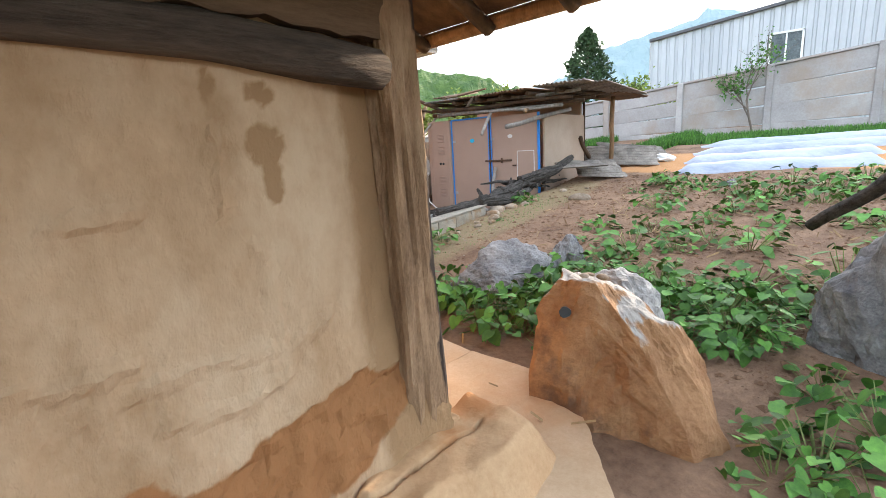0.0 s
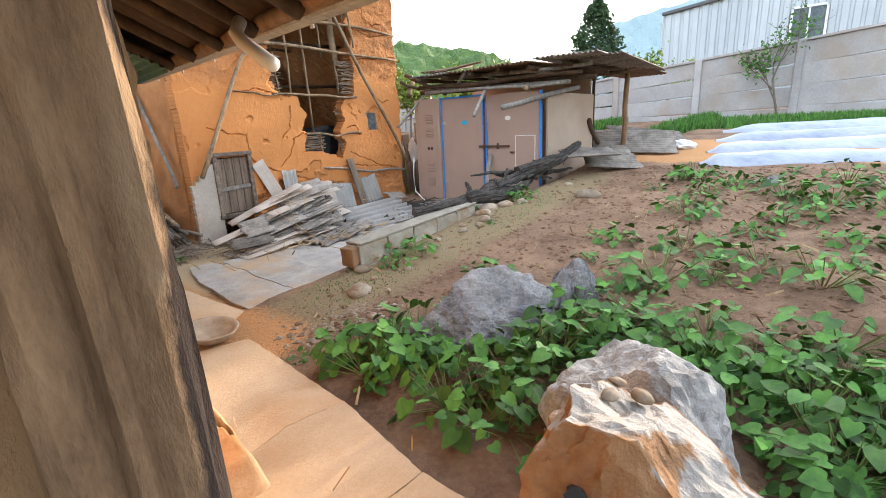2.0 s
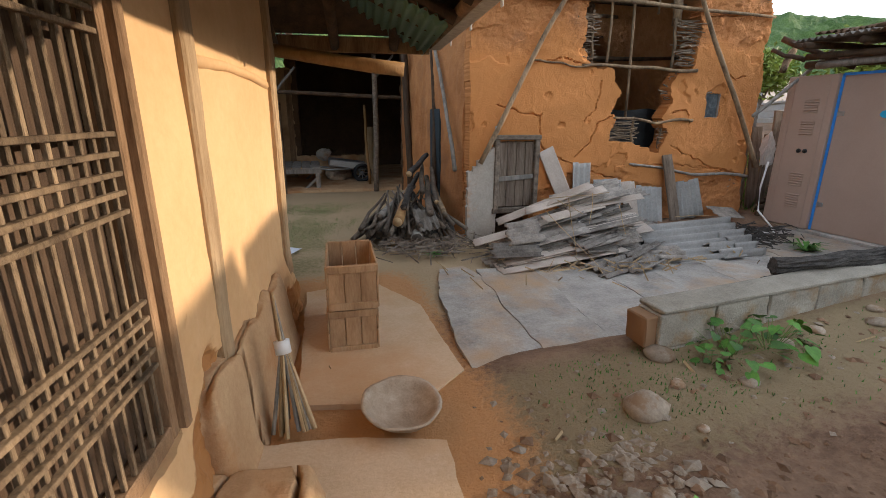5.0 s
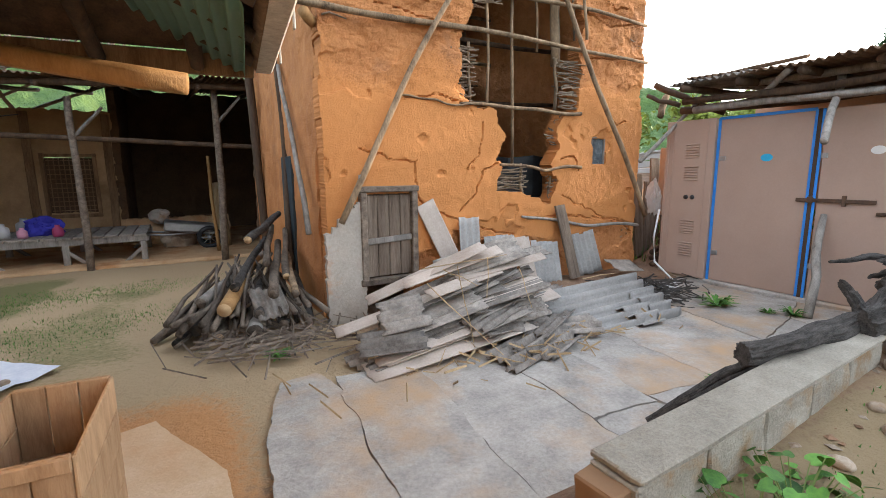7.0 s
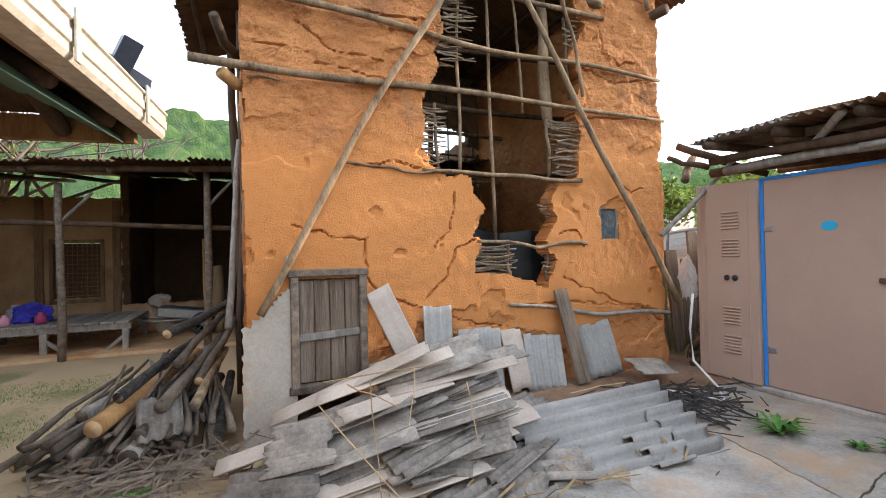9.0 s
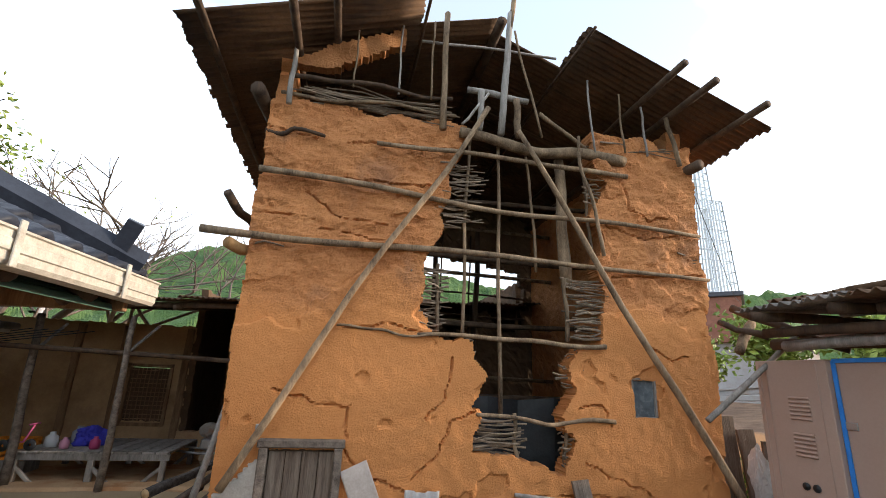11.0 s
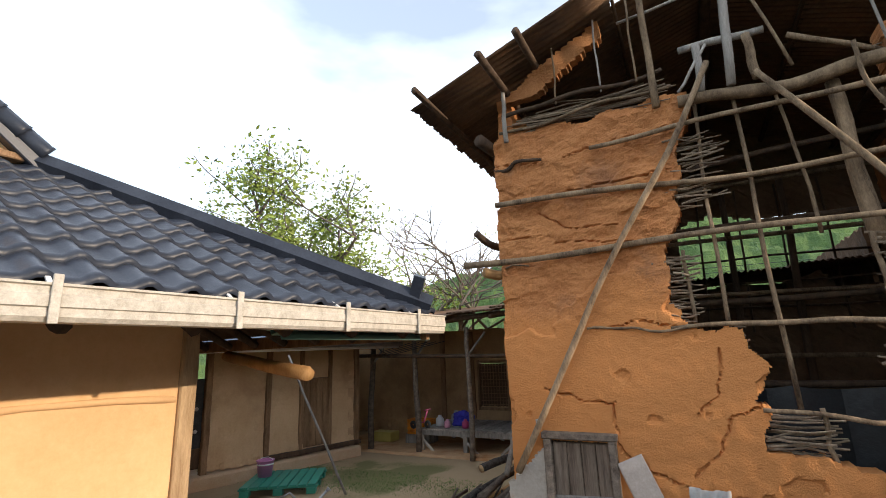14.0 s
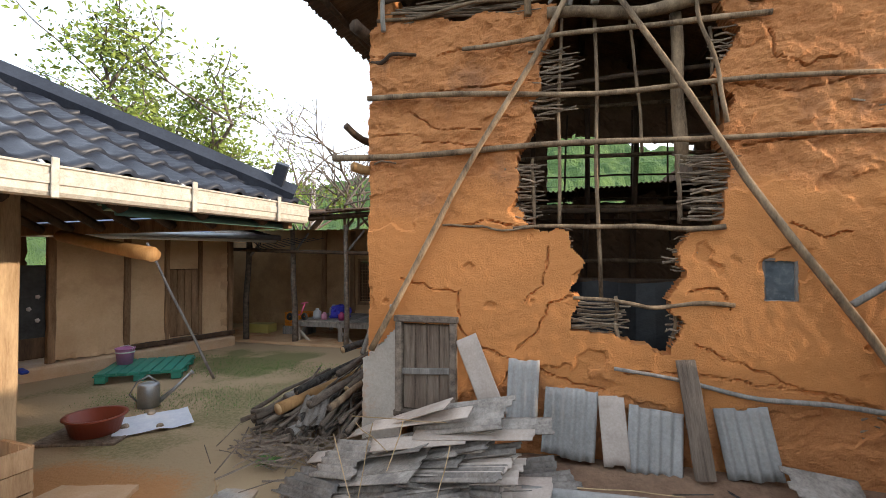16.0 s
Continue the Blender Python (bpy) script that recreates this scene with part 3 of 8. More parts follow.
def plaster_zones(me, seed):
    """Marks the fallen plaster and the damp blots of a house wall."""
    sc, dm = [], []
    for v in me.vertices:
        x, z = v.co.x, v.co.z
        sc.append(scar(x, z, seed))
        d = 0.0
        if seed == 2:
            for bx, bz, rx, rz in ((7.39, 1.60, 0.045, 0.035), (7.385, 1.46, 0.055, 0.06), (7.395, 1.36, 0.032, 0.07), (7.25, 1.61, 0.02, 0.05)):
                q = math.hypot((x - bx) / rx, (z - bz) / rz) + 0.14 * noise.noise(Vector((x * 20, z * 20, 1)))
                d = max(d, 0.62 * (1 - smooth(0.85, 1.3, q)))
            d = max(d, 0.72 * smooth(7.60, 7.74, x + 0.03 * noise.noise(Vector((0, z * 4, 2)))))
        dm.append(d)
    me.attributes.new("scar", "FLOAT", "POINT").data.foreach_set("value", sc)
    me.attributes.new("damp", "FLOAT", "POINT").data.foreach_set("value", dm)
    return me


SOUTH_CRACKS = [[(7.32, 1.18), (7.35, 1.06), (7.345, 0.95), (7.37, 0.86), (7.355, 0.78)], [(6.95, 0.86), (7.18, 0.885), (7.37, 0.86), (7.52, 0.90)], [(7.02, 0.75), (7.2, 0.73), (7.32, 0.76)], [(6.88, 1.30), (7.04, 1.32)], [(7.24, 1.50), (7.25, 1.30)], [(6.7, 0.98), (6.85, 0.93), (6.98, 0.95)]]


def wall_relief(seed):
    def f(x, z):
        y = 0.02 * noise.noise(Vector((x * 0.9, z * 0.9, seed))) + 0.006 * noise.noise(Vector((x * 5, z * 3, seed)))
        low = 1 - smooth(0.1, 0.62, z + 0.12 * noise.noise(Vector((x * 2, 0, seed))))
        y -= 0.15 * low * (0.6 + 0.4 * noise.noise(Vector((x * 3, z * 3, seed))))
        y += 0.012 * (1 - smooth(0.9, 1.3, z)) * noise.fractal(Vector((x * 7, z * 3, seed)), 0.9, 2.0, 3)
        if seed == 2:
            y += 0.07 * smooth(7.5, 7.82, x) * smooth(0.45, 0.9, z)
            y -= 0.016 * max(0.0, 1 - near_line(SOUTH_CRACKS, x + 0.015 * noise.noise(Vector((x * 12, z * 12, 2))), z + 0.015 * noise.noise(Vector((x * 12, z * 12, 7)))) / 0.03) if x > 6.5 else 0.0
            y -= 0.012 * max(0.0, noise.noise(Vector((x * 9, z * 1.6, 33))) - 0.15) if x > 5 else 0.0
            y += 0.010 * smooth(1.3, 0.7, z) * noise.fractal(Vector((x * 10, z * 3, 4)), 0.8, 2.0, 4) if z < 1.3 else 0.0
        if seed == 1:
            y += 0.07 * (1 - smooth(0.17, 0.45, x)) * smooth(0.45, 0.9, z)
        y += 0.03 * scar(x, z, seed) * (0.6 + noise.fractal(Vector((x * 9, z * 9, seed)), 0.9, 2.0, 3))
        return y
    return f


DOOR_A0, DOOR_A1, DOOR_Z0, DOOR_Z1 = 1.46, 2.20, 0.50, 2.15
part("east_wall", plaster_zones(slab_wall(0.12, LEN - 0.03, 0.0, 2.6, 0.03, 0.18, wall_relief(1), lambda x, z: not (DOOR_A0 < x < DOOR_A1 and DOOR_Z0 < z < DOOR_Z1)), 1), YELLOW, house, "smooth yellow plaster wall", pose(0, 0, 0, 0, 0, 90))
part("south_wall", plaster_zones(slab_wall(5.0, 8.0, 0.0, 2.6, 0.022, 0.18, wall_relief(2), lambda x, z: True), 2), OLD_PLASTER, house, "stained yellow plaster wall", pose(-8.0, 0, 0, 0, 0, 0))
part("south_wall", slab_wall(0.0, 5.0, 0.0, 2.6, 0.1, 0.18, wall_relief(2), lambda x, z: True), OLD_PLASTER, house, "", pose(-8.0, 0, 0, 0, 0, 0))
part("north_wall", slab_wall(0.12, 8.0, 0.0, 2.6, 0.08, 0.18, wall_relief(3), lambda x, z: True), YELLOW, house, "", pose(0, LEN, 0, 0, 0, 180))
part("west_wall", slab_wall(0.0, LEN, 0.0, 2.6, 0.1, 0.18, wall_relief(4), lambda x, z: True), YELLOW, house, "", pose(-8.0, LEN, 0, 0, 0, -90))

OV, ZE, ZG, BG = 1.30, 2.30, 3.68, -1.31
A_LO, A_HI = -1.37, 5.65
GA0, GA1 = 0.97, 3.31


def tile_face(corners, name_label, step=0.30, pitch=0.21):
    """Courses of pressed tiles between an eave (two corners) and a top edge (two corners)."""
    e0, e1, t0, t1 = [Vector(c) for c in corners]
    up = (t0 + t1) / 2 - (e0 + e1) / 2
    along = (e1 - e0).normalized()
    up = up - along * up.dot(along)
    length = up.length
    upn = up.normalized()
    nrm = along.cross(upn)
    if nrm.z < 0:
        nrm = -nrm
    rows = int(length / step)
    for r in range(rows):
        verts, faces = [], []
        sub = 4
        s0, s1 = r / rows, (r + 1) / rows
        la, ra = e0.lerp(t0, s0), e1.lerp(t1, s0)
        n = max(4, int((ra - la).length / pitch * 8))
        for k in range(sub + 1):
            s = s0 + (s1 - s0) * k / sub
            a, b = e0.lerp(t0, s), e1.lerp(t1, s)
            for i in range(n + 1):
                p = a.lerp(b, i / n)
                ph = (p - e0).dot(along) / pitch * 2 * math.pi
                w = max(math.sin(ph), -0.35) * 0.030
                lift = 0.030 * (1 - k / sub) ** 1.5
                verts.append(p + nrm * (w + lift))
        base = len(verts)
        for i in range(n + 1):
            verts.append(verts[i] - nrm * 0.035)
        for k in range(sub):
            for i in range(n):
                q = k * (n + 1) + i
                faces.append((q, q + 1, q + n + 2, q + n + 1))
        for i in range(n):
            faces.append((base + i, base + i + 1, i + 1, i))
        part("tile_course", mesh_of("tile_course", verts, faces, True), TILE, roof)


roof = part("roof", mesh_of("roof", [(OV, A_LO, ZE - 0.06), (OV, A_HI, ZE - 0.06), (BG, GA1, ZG - 0.06), (BG, GA0, ZG - 0.06), (-9.3, A_HI, ZE - 0.06), (-9.3, A_LO, ZE - 0.06), (BG - 0.1, 2.14, 4.5), (-9.3, 2.14, 4.5), (-9.3, GA1, ZG - 0.06), (-9.3, GA0, ZG - 0.06)],
                            [(0, 1, 2, 3), (1, 4, 8, 2), (5, 0, 3, 9), (2, 8, 7, 6), (9, 3, 6, 7)]), DARKWOOD, house, "black pressed tile roof")
tile_face([(OV, A_LO, ZE), (OV, A_HI, ZE), (BG, GA0, ZG), (BG, GA1, ZG)], "")
tile_face([(OV, A_HI, ZE), (-9.3, A_HI, ZE), (BG, GA1, ZG), (-9.3, GA1, ZG)], "", 0.6, 0.21)
part("gable_panel", mesh_of("gable", [(BG + 0.02, GA0, ZG), (BG + 0.02, GA1, ZG), (BG + 0.02, 2.14, 4.55), (BG - 0.1, GA0, ZG), (BG - 0.1, GA1, ZG), (BG - 0.1, 2.14, 4.55)], [(0, 1, 2), (3, 5, 4), (0, 3, 4, 1), (1, 4, 5, 2), (2, 5, 3, 0)]), PANEL, house, "yellow board gable")


# ---- barn timbers, door, window, laths ----
FY = F - 0.05
for k, (a, b, r0, r1, mt) in enumerate([
    ((3.65, FY, 3.32), (7.70, FY, 3.16), 0.035, 0.026, POLE), ((3.28, FY - 0.03, 2.78), (7.74, FY, 2.74), 0.042, 0.024, POLE),
    ((5.0, FY, 2.07), (6.64, FY, 2.08), 0.022, 0.030, POLE), ((5.48, FY, 1.49), (6.68, FY, 1.45), 0.020, 0.026, POLE),
    ((5.80, FY, 0.92), (7.74, FY, 0.70), 0.020, 0.030, GREYWOOD), ((4.55, FY, 3.70), (6.95, FY, 3.70), 0.026, 0.032, POLE),
    ((5.30, FY + 0.03, 3.92), (6.95, FY + 0.03, 3.86), 0.065, 0.075, POLE), ((3.62, FY + 0.02, 3.70), (4.1, FY, 3.68), 0.03, 0.02, DARKWOOD),
    ((4.35, FY + 0.0, 2.10), (5.1, FY, 2.09), 0.014, 0.014, POLE), ((3.75, FY + 0.02, 4.22), (5.2, FY + 0.02, 4.27), 0.03, 0.025, DARKWOOD), ((3.70, FY + 0.05, 4.08), (5.25, FY + 0.05, 4.1), 0.022, 0.02, POLE)]):
    stick("rail_pole", a, b, r0 * 0.74, r1 * 0.74, mt, barn, 0.03, 9, 15, k)
for k, (a, b, r0, r1) in enumerate([((3.72, FY - 0.09, 0.98), (5.52, FY - 0.06, 4.18), 0.036, 0.030), ((5.83, FY - 0.05, 3.98), (7.74, FY - 0.12, 0.85), 0.028, 0.042), ((6.42, FY - 0.08, 4.0), (6.62, FY - 0.04, 2.85), 0.018, 0.022)]):
    stick("brace_pole", a, b, r0 * 0.80, r1 * 0.80, POLE, barn, 0.03, 9, 15, 40 + k, "long leaning weathered pole")
for k, (x, z0, z1, r, lean, y) in enumerate([(5.38, 1.95, 3.95, 0.016, 0.02, F + 0.05), (5.72, 1.5, 3.95, 0.018, -0.05, F + 0.04), (6.05, 2.7, 3.9, 0.014, -0.1, F + 0.05), (6.36, 2.6, 3.85, 0.055, -0.05, F + 0.1),
                                           (5.86, 1.1, 1.5, 0.018, -0.03, F + 0.03), (6.62, 2.9, 3.7, 0.016, -0.06, F + 0.08), (6.32, 2.1, 2.66, 0.02, 0, F + 0.05), (5.16, 2.1, 2.7, 0.016, 0, F + 0.05), (6.28, 1.1, 1.5, 0.016, 0, F + 0.05)]):
    stick("lath_post", (x, y, z0), (x + lean, y, z1), r, r * 0.9, POLE, barn, 0.012, 7, 8, 60 + k)
# gable posts and struts
for k, (a, b, r) in enumerate([((5.12, FY, 3.92), (5.12, FY, 5.18), 0.045), ((5.67, FY, 3.95), (5.75, FY - 0.05, 5.28), 0.05), ((5.74, FY - 0.05, 5.1), (5.86, FY - 0.1, 6.2), 0.035), ((5.46, FY, 3.95), (5.48, FY, 4.38), 0.05), ((5.85, FY, 3.95), (5.82, FY, 4.34), 0.05),
                             ((5.35, FY + 0.02, 4.38), (5.95, FY + 0.02, 4.36), 0.045), ((5.0, FY, 4.2), (5.0, FY, 5.05), 0.015), ((6.62, FY, 3.9), (6.58, FY, 4.7), 0.016), ((6.95, FY, 3.95), (6.92, FY, 4.6), 0.016), ((7.2, FY, 3.95), (7.16, FY, 4.5), 0.018),
                             ((7.55, FY, 3.9), (7.45, FY, 4.42), 0.035), ((3.78, FY, 3.95), (3.78, FY, 4.55), 0.035), ((6.06, FY - 0.03, 3.96), (5.80, FY - 0.03, 5.1), 0.018), ((5.3, FY, 4.0), (5.55, FY - 0.02, 4.35), 0.02), ((6.1, FY + 0.1, 4.3), (6.65, FY + 0.1, 3.95), 0.03), ((4.9, FY + .1, 4.9), (6.3, FY + .1, 4.98), 0.02),
                             ((4.3, FY, 4.2), (4.3, FY, 4.8), 0.014), ((4.7, FY, 4.2), (4.7, FY, 4.95), 0.014)]):
    stick("gable_strut", a, b, r * 0.7, r * 0.62, GREYWOOD if k % 2 else POLE, barn, 0.008, 8, 6, 90 + k)
for k, (x, z, y0) in enumerate([(3.12, 4.34, 6.32), (3.80, 4.50, 6.28), (4.12, 4.70, 6.4), (4.9, 5.0, 6.5), (6.42, 4.92, 6.48), (7.22, 4.60, 6.35), (7.50, 4.45, 6.32), (8.02, 4.24, 6.32)]):
    stick("purlin", (x, y0, z + 0.06 * (k in (0, 7))), (x, 11.1, z), 0.034 if k not in (3, 4) else 0.014, 0.034, DARKWOOD, barn, 0.01, 9, 6, 130 + k)
stick("ridge_purlin", (5.68, 6.95, 5.22), (5.68, 11.1, 5.22), 0.05, 0.05, DARKWOOD, barn, 0.01, 9, 6, 150)
for k, z in enumerate((1.55, 2.35, 3.1, 3.85)):
    stick("inner_beam", (X0 + 0.1, 8.3 + 0.4 * (k % 2), z), (X1 - 0.1, 8.4, z + 0.05), 0.035, 0.03, DARKWOOD, barn, 0.02, 7, 6, 160 + k)
    stick("inner_beam", (X0 + 0.1, 10.2, z + 0.25), (X1 - 0.1, 10.1, z + 0.2), 0.03, 0.03, POLE, barn, 0.02, 7, 6, 170 + k)
for k, x in enumerate((4.9, 5.7, 6.4)):
    stick("inner_post", (x, 10.4, 0.1), (x + 0.05, 10.4, 4.2), 0.05, 0.04, DARKWOOD, barn, 0.02, 7, 6, 180 + k)
part("plastic_film", mesh_of("film", [(5.1 + 0.16 * i, 7.5 + 0.05 * math.sin(i * 1.3), 1.62 - 0.035 * abs(math.sin(i * 0.8)) - 0.7 * j) for j in range(2) for i in range(10)], [(i, i + 1, i + 11, i + 10) for i in range(9)]), BLACKFILM, barn, "black plastic film hung inside")
for k in range(4):
    stick("back_lath", (X1 - 2.4 + 0.55 * k, YB - 0.02, 2.1), (X1 - 2.3 + 0.5 * k, YB - 0.02, 4.2), 0.016, 0.014, DARKWOOD, barn, 0.012, 6, 5, 190 + k)
for k in range(3):
    stick("back_lath", (X1 - 2.75, YB - 0.05, 2.45 + 0.36 * k), (X1 - 0.3, YB - 0.05, 2.42 + 0.35 * k), 0.014, 0.018, DARKWOOD, barn, 0.015, 6, 5, 198 + k)
# broken gable mud
part("gable_mud", slab_wall(3.75, 4.75, 4.28, 5.05, 0.03, 0.10, lambda x, z: 0.03 * noise.noise(Vector((x * 5, z * 5, 3))), lambda x, z: 4.32 + 0.62 * (x - 3.8) - 0.1 < z < 4.50 + 0.52 * (x - 3.8) + 0.04 * noise.noise(Vector((x * 6, 0, 0))) and z > 4.40), MUD_ROUGH, barn, "", pose(0, F + 0.02, 0))

# wattle: short thin rods in bundles where the mud has fallen
rod_meshes = []
for k in range(6):
    rr = random.Random(k)
    me = tube(bent((-0.5, 0, 0), (0.5, 0, 0.0), 4, 0.03, k), [0.012, 0.012, 0.011, 0.009], 5, 0.15, k)
    me.materials.append(WATTLE)
    rod_meshes.append(me)
for x0, x1, z0, z1, n, reach in [(4.98, 5.22, 2.12, 2.66, 20, 0.07), (6.36, 6.72, 2.12, 2.66, 24, 0.06), (5.45, 5.9, 1.20, 1.46, 13, 0.05), (6.22, 6.36, 1.10, 1.46, 12, 0.05), (5.12, 5.42, 3.02, 3.28, 8, 0.10), (5.2, 5.52, 3.34, 3.66, 12, 0.10), (6.28, 6.45, 1.72, 2.06, 9, 0.10), (6.55, 6.78, 3.38, 3.66, 6, 0.05), (7.45, 7.74, 2.84, 3.02, 7, 0.04), (3.66, 3.86, 2.62, 2.98, 8, 0.03), (5.36, 5.48, 1.78, 2.06, 6, 0.06), (3.9, 5.2, 4.02, 4.22, 14, 0.05), (7.5, 7.76, 0.46, 0.68, 8, 0.02), (6.6, 7.5, 3.98, 4.1, 6, 0.05)]:
    rr = random.Random(int(x0 * 100 + z0 * 10))
    n = int(n * 1.5)
    for i in range(n):
        w = (x1 - x0) * rr.uniform(0.75, 1.15)
        z = z0 + (z1 - z0) * (i + rr.uniform(0.1, 0.9)) / n
        part("wattle_rod", rr.choice(rod_meshes), None, barn, "", Matrix.Translation(((x0 + x1) / 2 + rr.uniform(-reach, reach), F + 0.05 + rr.uniform(-0.05, 0.03), z)) @ Euler((rr.uniform(-.3, .3), radians(rr.uniform(-9, 9)), radians(rr.uniform(-6, 6)))).to_matrix().to_4x4() @ Matrix.Diagonal((w, rr.uniform(0.5, 0.85), rr.uniform(0.5, 0.85), 1)))

# low plank door in a rendered surround
part("cement_surround", slab_wall(3.60, 3.97, 0.05, 1.22, 0.03, 0.06, lambda x, z: 0.008 * noise.noise(Vector((x * 6, z * 6, 1))), lambda x, z: z < 0.92 + 1.0 * (x - 3.66) and z < 1.2), GREY_PLASTER, barn, "grey cement patch beside the door", pose(0, F - 0.075, 0))
bdoor = part("plank_door", box(0.46, 0.03, 0.78, 0.004), DARKWOOD, barn, "weathered wooden plank door", pose(4.215, F - 0.005, 0.44))
for i in range(4):
    part("plank", box(0.108, 0.022, 0.76, 0.005), OLDPLANK, bdoor, "", pose(-0.171 + 0.114 * i, -0.022, 0.01))
part("ledge", box(0.48, 0.03, 0.055, 0.006), GREYWOOD, bdoor, "", pose(0, -0.046, 0.33, 0, -3, 0))
for nm, sx, sz, px, pz in (("door_jamb", 0.06, 0.82, 3.955, 0.42), ("door_jamb", 0.06, 0.82, 4.465, 0.42), ("door_lintel", 0.60, 0.055, 4.21, 1.24), ("door_sill", 0.6, 0.06, 4.21, 0.38)):
    part(nm, box(sx, 0.09, sz, 0.008), STACKWOOD, barn, "", pose(px, F - 0.05, pz))
lock = part("padlock", box(0.035, 0.015, 0.04, 0.005), STEEL, barn, "small steel padlock", pose(3.91, F - 0.14, 1.36))
bwin = part("window", box(0.20, 0.012, 0.30, 0.002), GLASS_DARK, barn, "small dusty window", pose(7.01, F + 0.03, 1.505))
for sx, sz, px, pz in ((0.022, 0.34, -0.11, -0.02), (0.022, 0.34, 0.11, -0.02), (0.24, 0.022, 0, -0.022), (0.24, 0.022, 0, 0.3)):
    part("window_frame", box(sx, 0.03, sz, 0.003), GREYWOOD, bwin, "", pose(px, -0.012, pz))
# side hatch, side poles
part("side_hatch", box(0.04, 0.5, 1.36, 0.006), paint("dark_blue_wood", (0.035, 0.05, 0.06), 0.7), barn, "dark narrow side door", pose(X0 - 0.005, 8.40, 0.24))
stick("brace_pole", (X0 - 0.12, 7.12, 0.88), (X0 - 0.03, 8.42, 2.58), 0.026, 0.022, GREYWOOD, barn, 0.015, 8, 7, 201)
stick("corner_post", (X0 - 0.04, 8.2, 0.1), (X0 - 0.02, 8.9, 4.1), 0.035, 0.03, DARKWOOD, barn, 0.03, 8, 7, 202)
stick("corner_post", (X0 - 0.05, 10.0, 0.1), (X0 - 0.12, 10.2, 4.2), 0.06, 0.05, DARKWOOD, barn, 0.03, 8, 7, 203)
stick("eave_log", (3.46, FY - .12, 3.05), (3.62, FY + 0.4, 2.9), 0.035, 0.04, DARKWOOD, barn, 0.02, 8, 5, 204)
stick("eave_log", (3.50, FY - .05, 2.68), (3.75, FY + 0.3, 2.66), 0.045, 0.045, LOGWOOD, barn, 0.01, 8, 4, 205)
stick("eave_log", (3.55, FY - .12, 3.98), (3.62, FY + 0.9, 3.98), 0.06, 0.05, DARKWOOD, barn, 0.01, 8, 4, 206)
stick("eave_log", (7.68, FY - .12, 3.88), (7.7, FY + 0.9, 3.88), 0.055, 0.05, DARKWOOD, barn, 0.01, 8, 4, 207)

# ---- house details ----
def hpart(name, bm, material, x, a, z, label="", rot=(0, 0, 0)):
    return part(name, bm, material, house, label, pose(x, a, z, *rot))


def worn_post(h, w, d, seed):
    """A hewn post with a wavering face."""
    verts, faces = [], []
    n = 16
    for k in range(n + 1):
        z = h * k / n
        o = 0.012 * noise.noise(Vector((seed, z * 2.5, 0)))
        for px, py in ((-1, -0.8), (-0.8, -1), (0.8, -1), (1, -0.8), (1, 0.8), (0.8, 1), (-0.8, 1), (-1, 0.8)):
            q = 1 + 0.08 * noise.noise(Vector((px * 3 + seed, py * 3, z * 5)))
            verts.append((px * w / 2 * q + o, py * d / 2 * q, z))
    for k in range(n):
        for i in range(8):
            j = (i + 1) % 8
            faces.append((k * 8 + i, k * 8 + j, k * 8 + 8 + j, k * 8 + 8 + i))
    faces += [tuple(reversed(range(8))), tuple(range(n * 8, n * 8 + 8))]
    return mesh_of("post", verts, faces)


def split_post(h, w, seed):
    """A thick old post, its faces checked by long splits and its foot spread."""
    seg, n = 40, 60
    verts, faces = [], []
    for k in range(n + 1):
        z = h * k / n
        grow = 1 + 0.16 * smooth(0.9, 0.2, z) if z < 0.9 else 1.0
        for i in range(seg):
            a = 2 * math.pi * i / seg
            c, s = math.cos(a), math.sin(a)
            r = w / 2 * min(1 / max(abs(c), abs(s)), 1.28) * grow
            r *= 1 + 0.07 * noise.noise(Vector((c * 2, s * 2, z * 1.3 + seed))) + 0.05 * noise.noise(Vector((c * 9, s * 9, z * 2)))
            r -= 0.05 * max(0.0, 0.16 - abs(noise.noise(Vector((c * 4.5 + seed, s * 4.5, z * 0.7))))) / 0.16 * 0.5
            r -= 0.022 * max(0.0, 1 - abs(a - 4.35 - 0.16 * noise.noise(Vector((0, seed, z * 2.0)))) / 0.10) * smooth(2.3, 1.4, z)
            verts.append((r * c + 0.012 * math.sin(z * 2.2), r * s, z))
    faces = [(k * seg + i, k * seg + (i + 1) % seg, (k + 1) * seg + (i + 1) % seg, (k + 1) * seg + i) for k in range(n) for i in range(seg)]
    faces += [tuple(reversed(range(seg))), tuple(range(n * seg, (n + 1) * seg))]
    me = mesh_of("post", verts, faces)
    me.attributes.new("char", "FLOAT", "POINT").data.foreach_set("value", [0.9 * smooth(0.05, 0.09, x + 0.045 * noise.fractal(Vector((x * 4, y * 4, z * 2.6)), 0.9, 2.0, 4) + 0.02 * smooth(1.2, 2.2, z)) for x, y, z in verts])
    return me


CORNERWOOD = mat("muddy_old_post", (0.17, 0.10, 0.055), (0.43, 0.28, 0.165), 5, 0.92, 1.0, 34, stretch=(2.5, 2.5, 0.8), vary=0.0, depth=0.03, stain=(0.42, 0.29, 0.18), stain_scale=2.0, stain_at=0.60, zones=[("char", (0.045, 0.032, 0.027))])
MUDPOST = mat("mud_smeared_post", (0.27, 0.175, 0.095), (0.52, 0.375, 0.225), 4, 0.92, 0.8, 30, stretch=(3, 3, 0.5), vary=0.1)
part("corner_post", split_post(2.45, 0.185, 1.0), CORNERWOOD, house, "split dark corner post", pose(-0.098, 0.06, 0.05, 0, -0.5, 0))
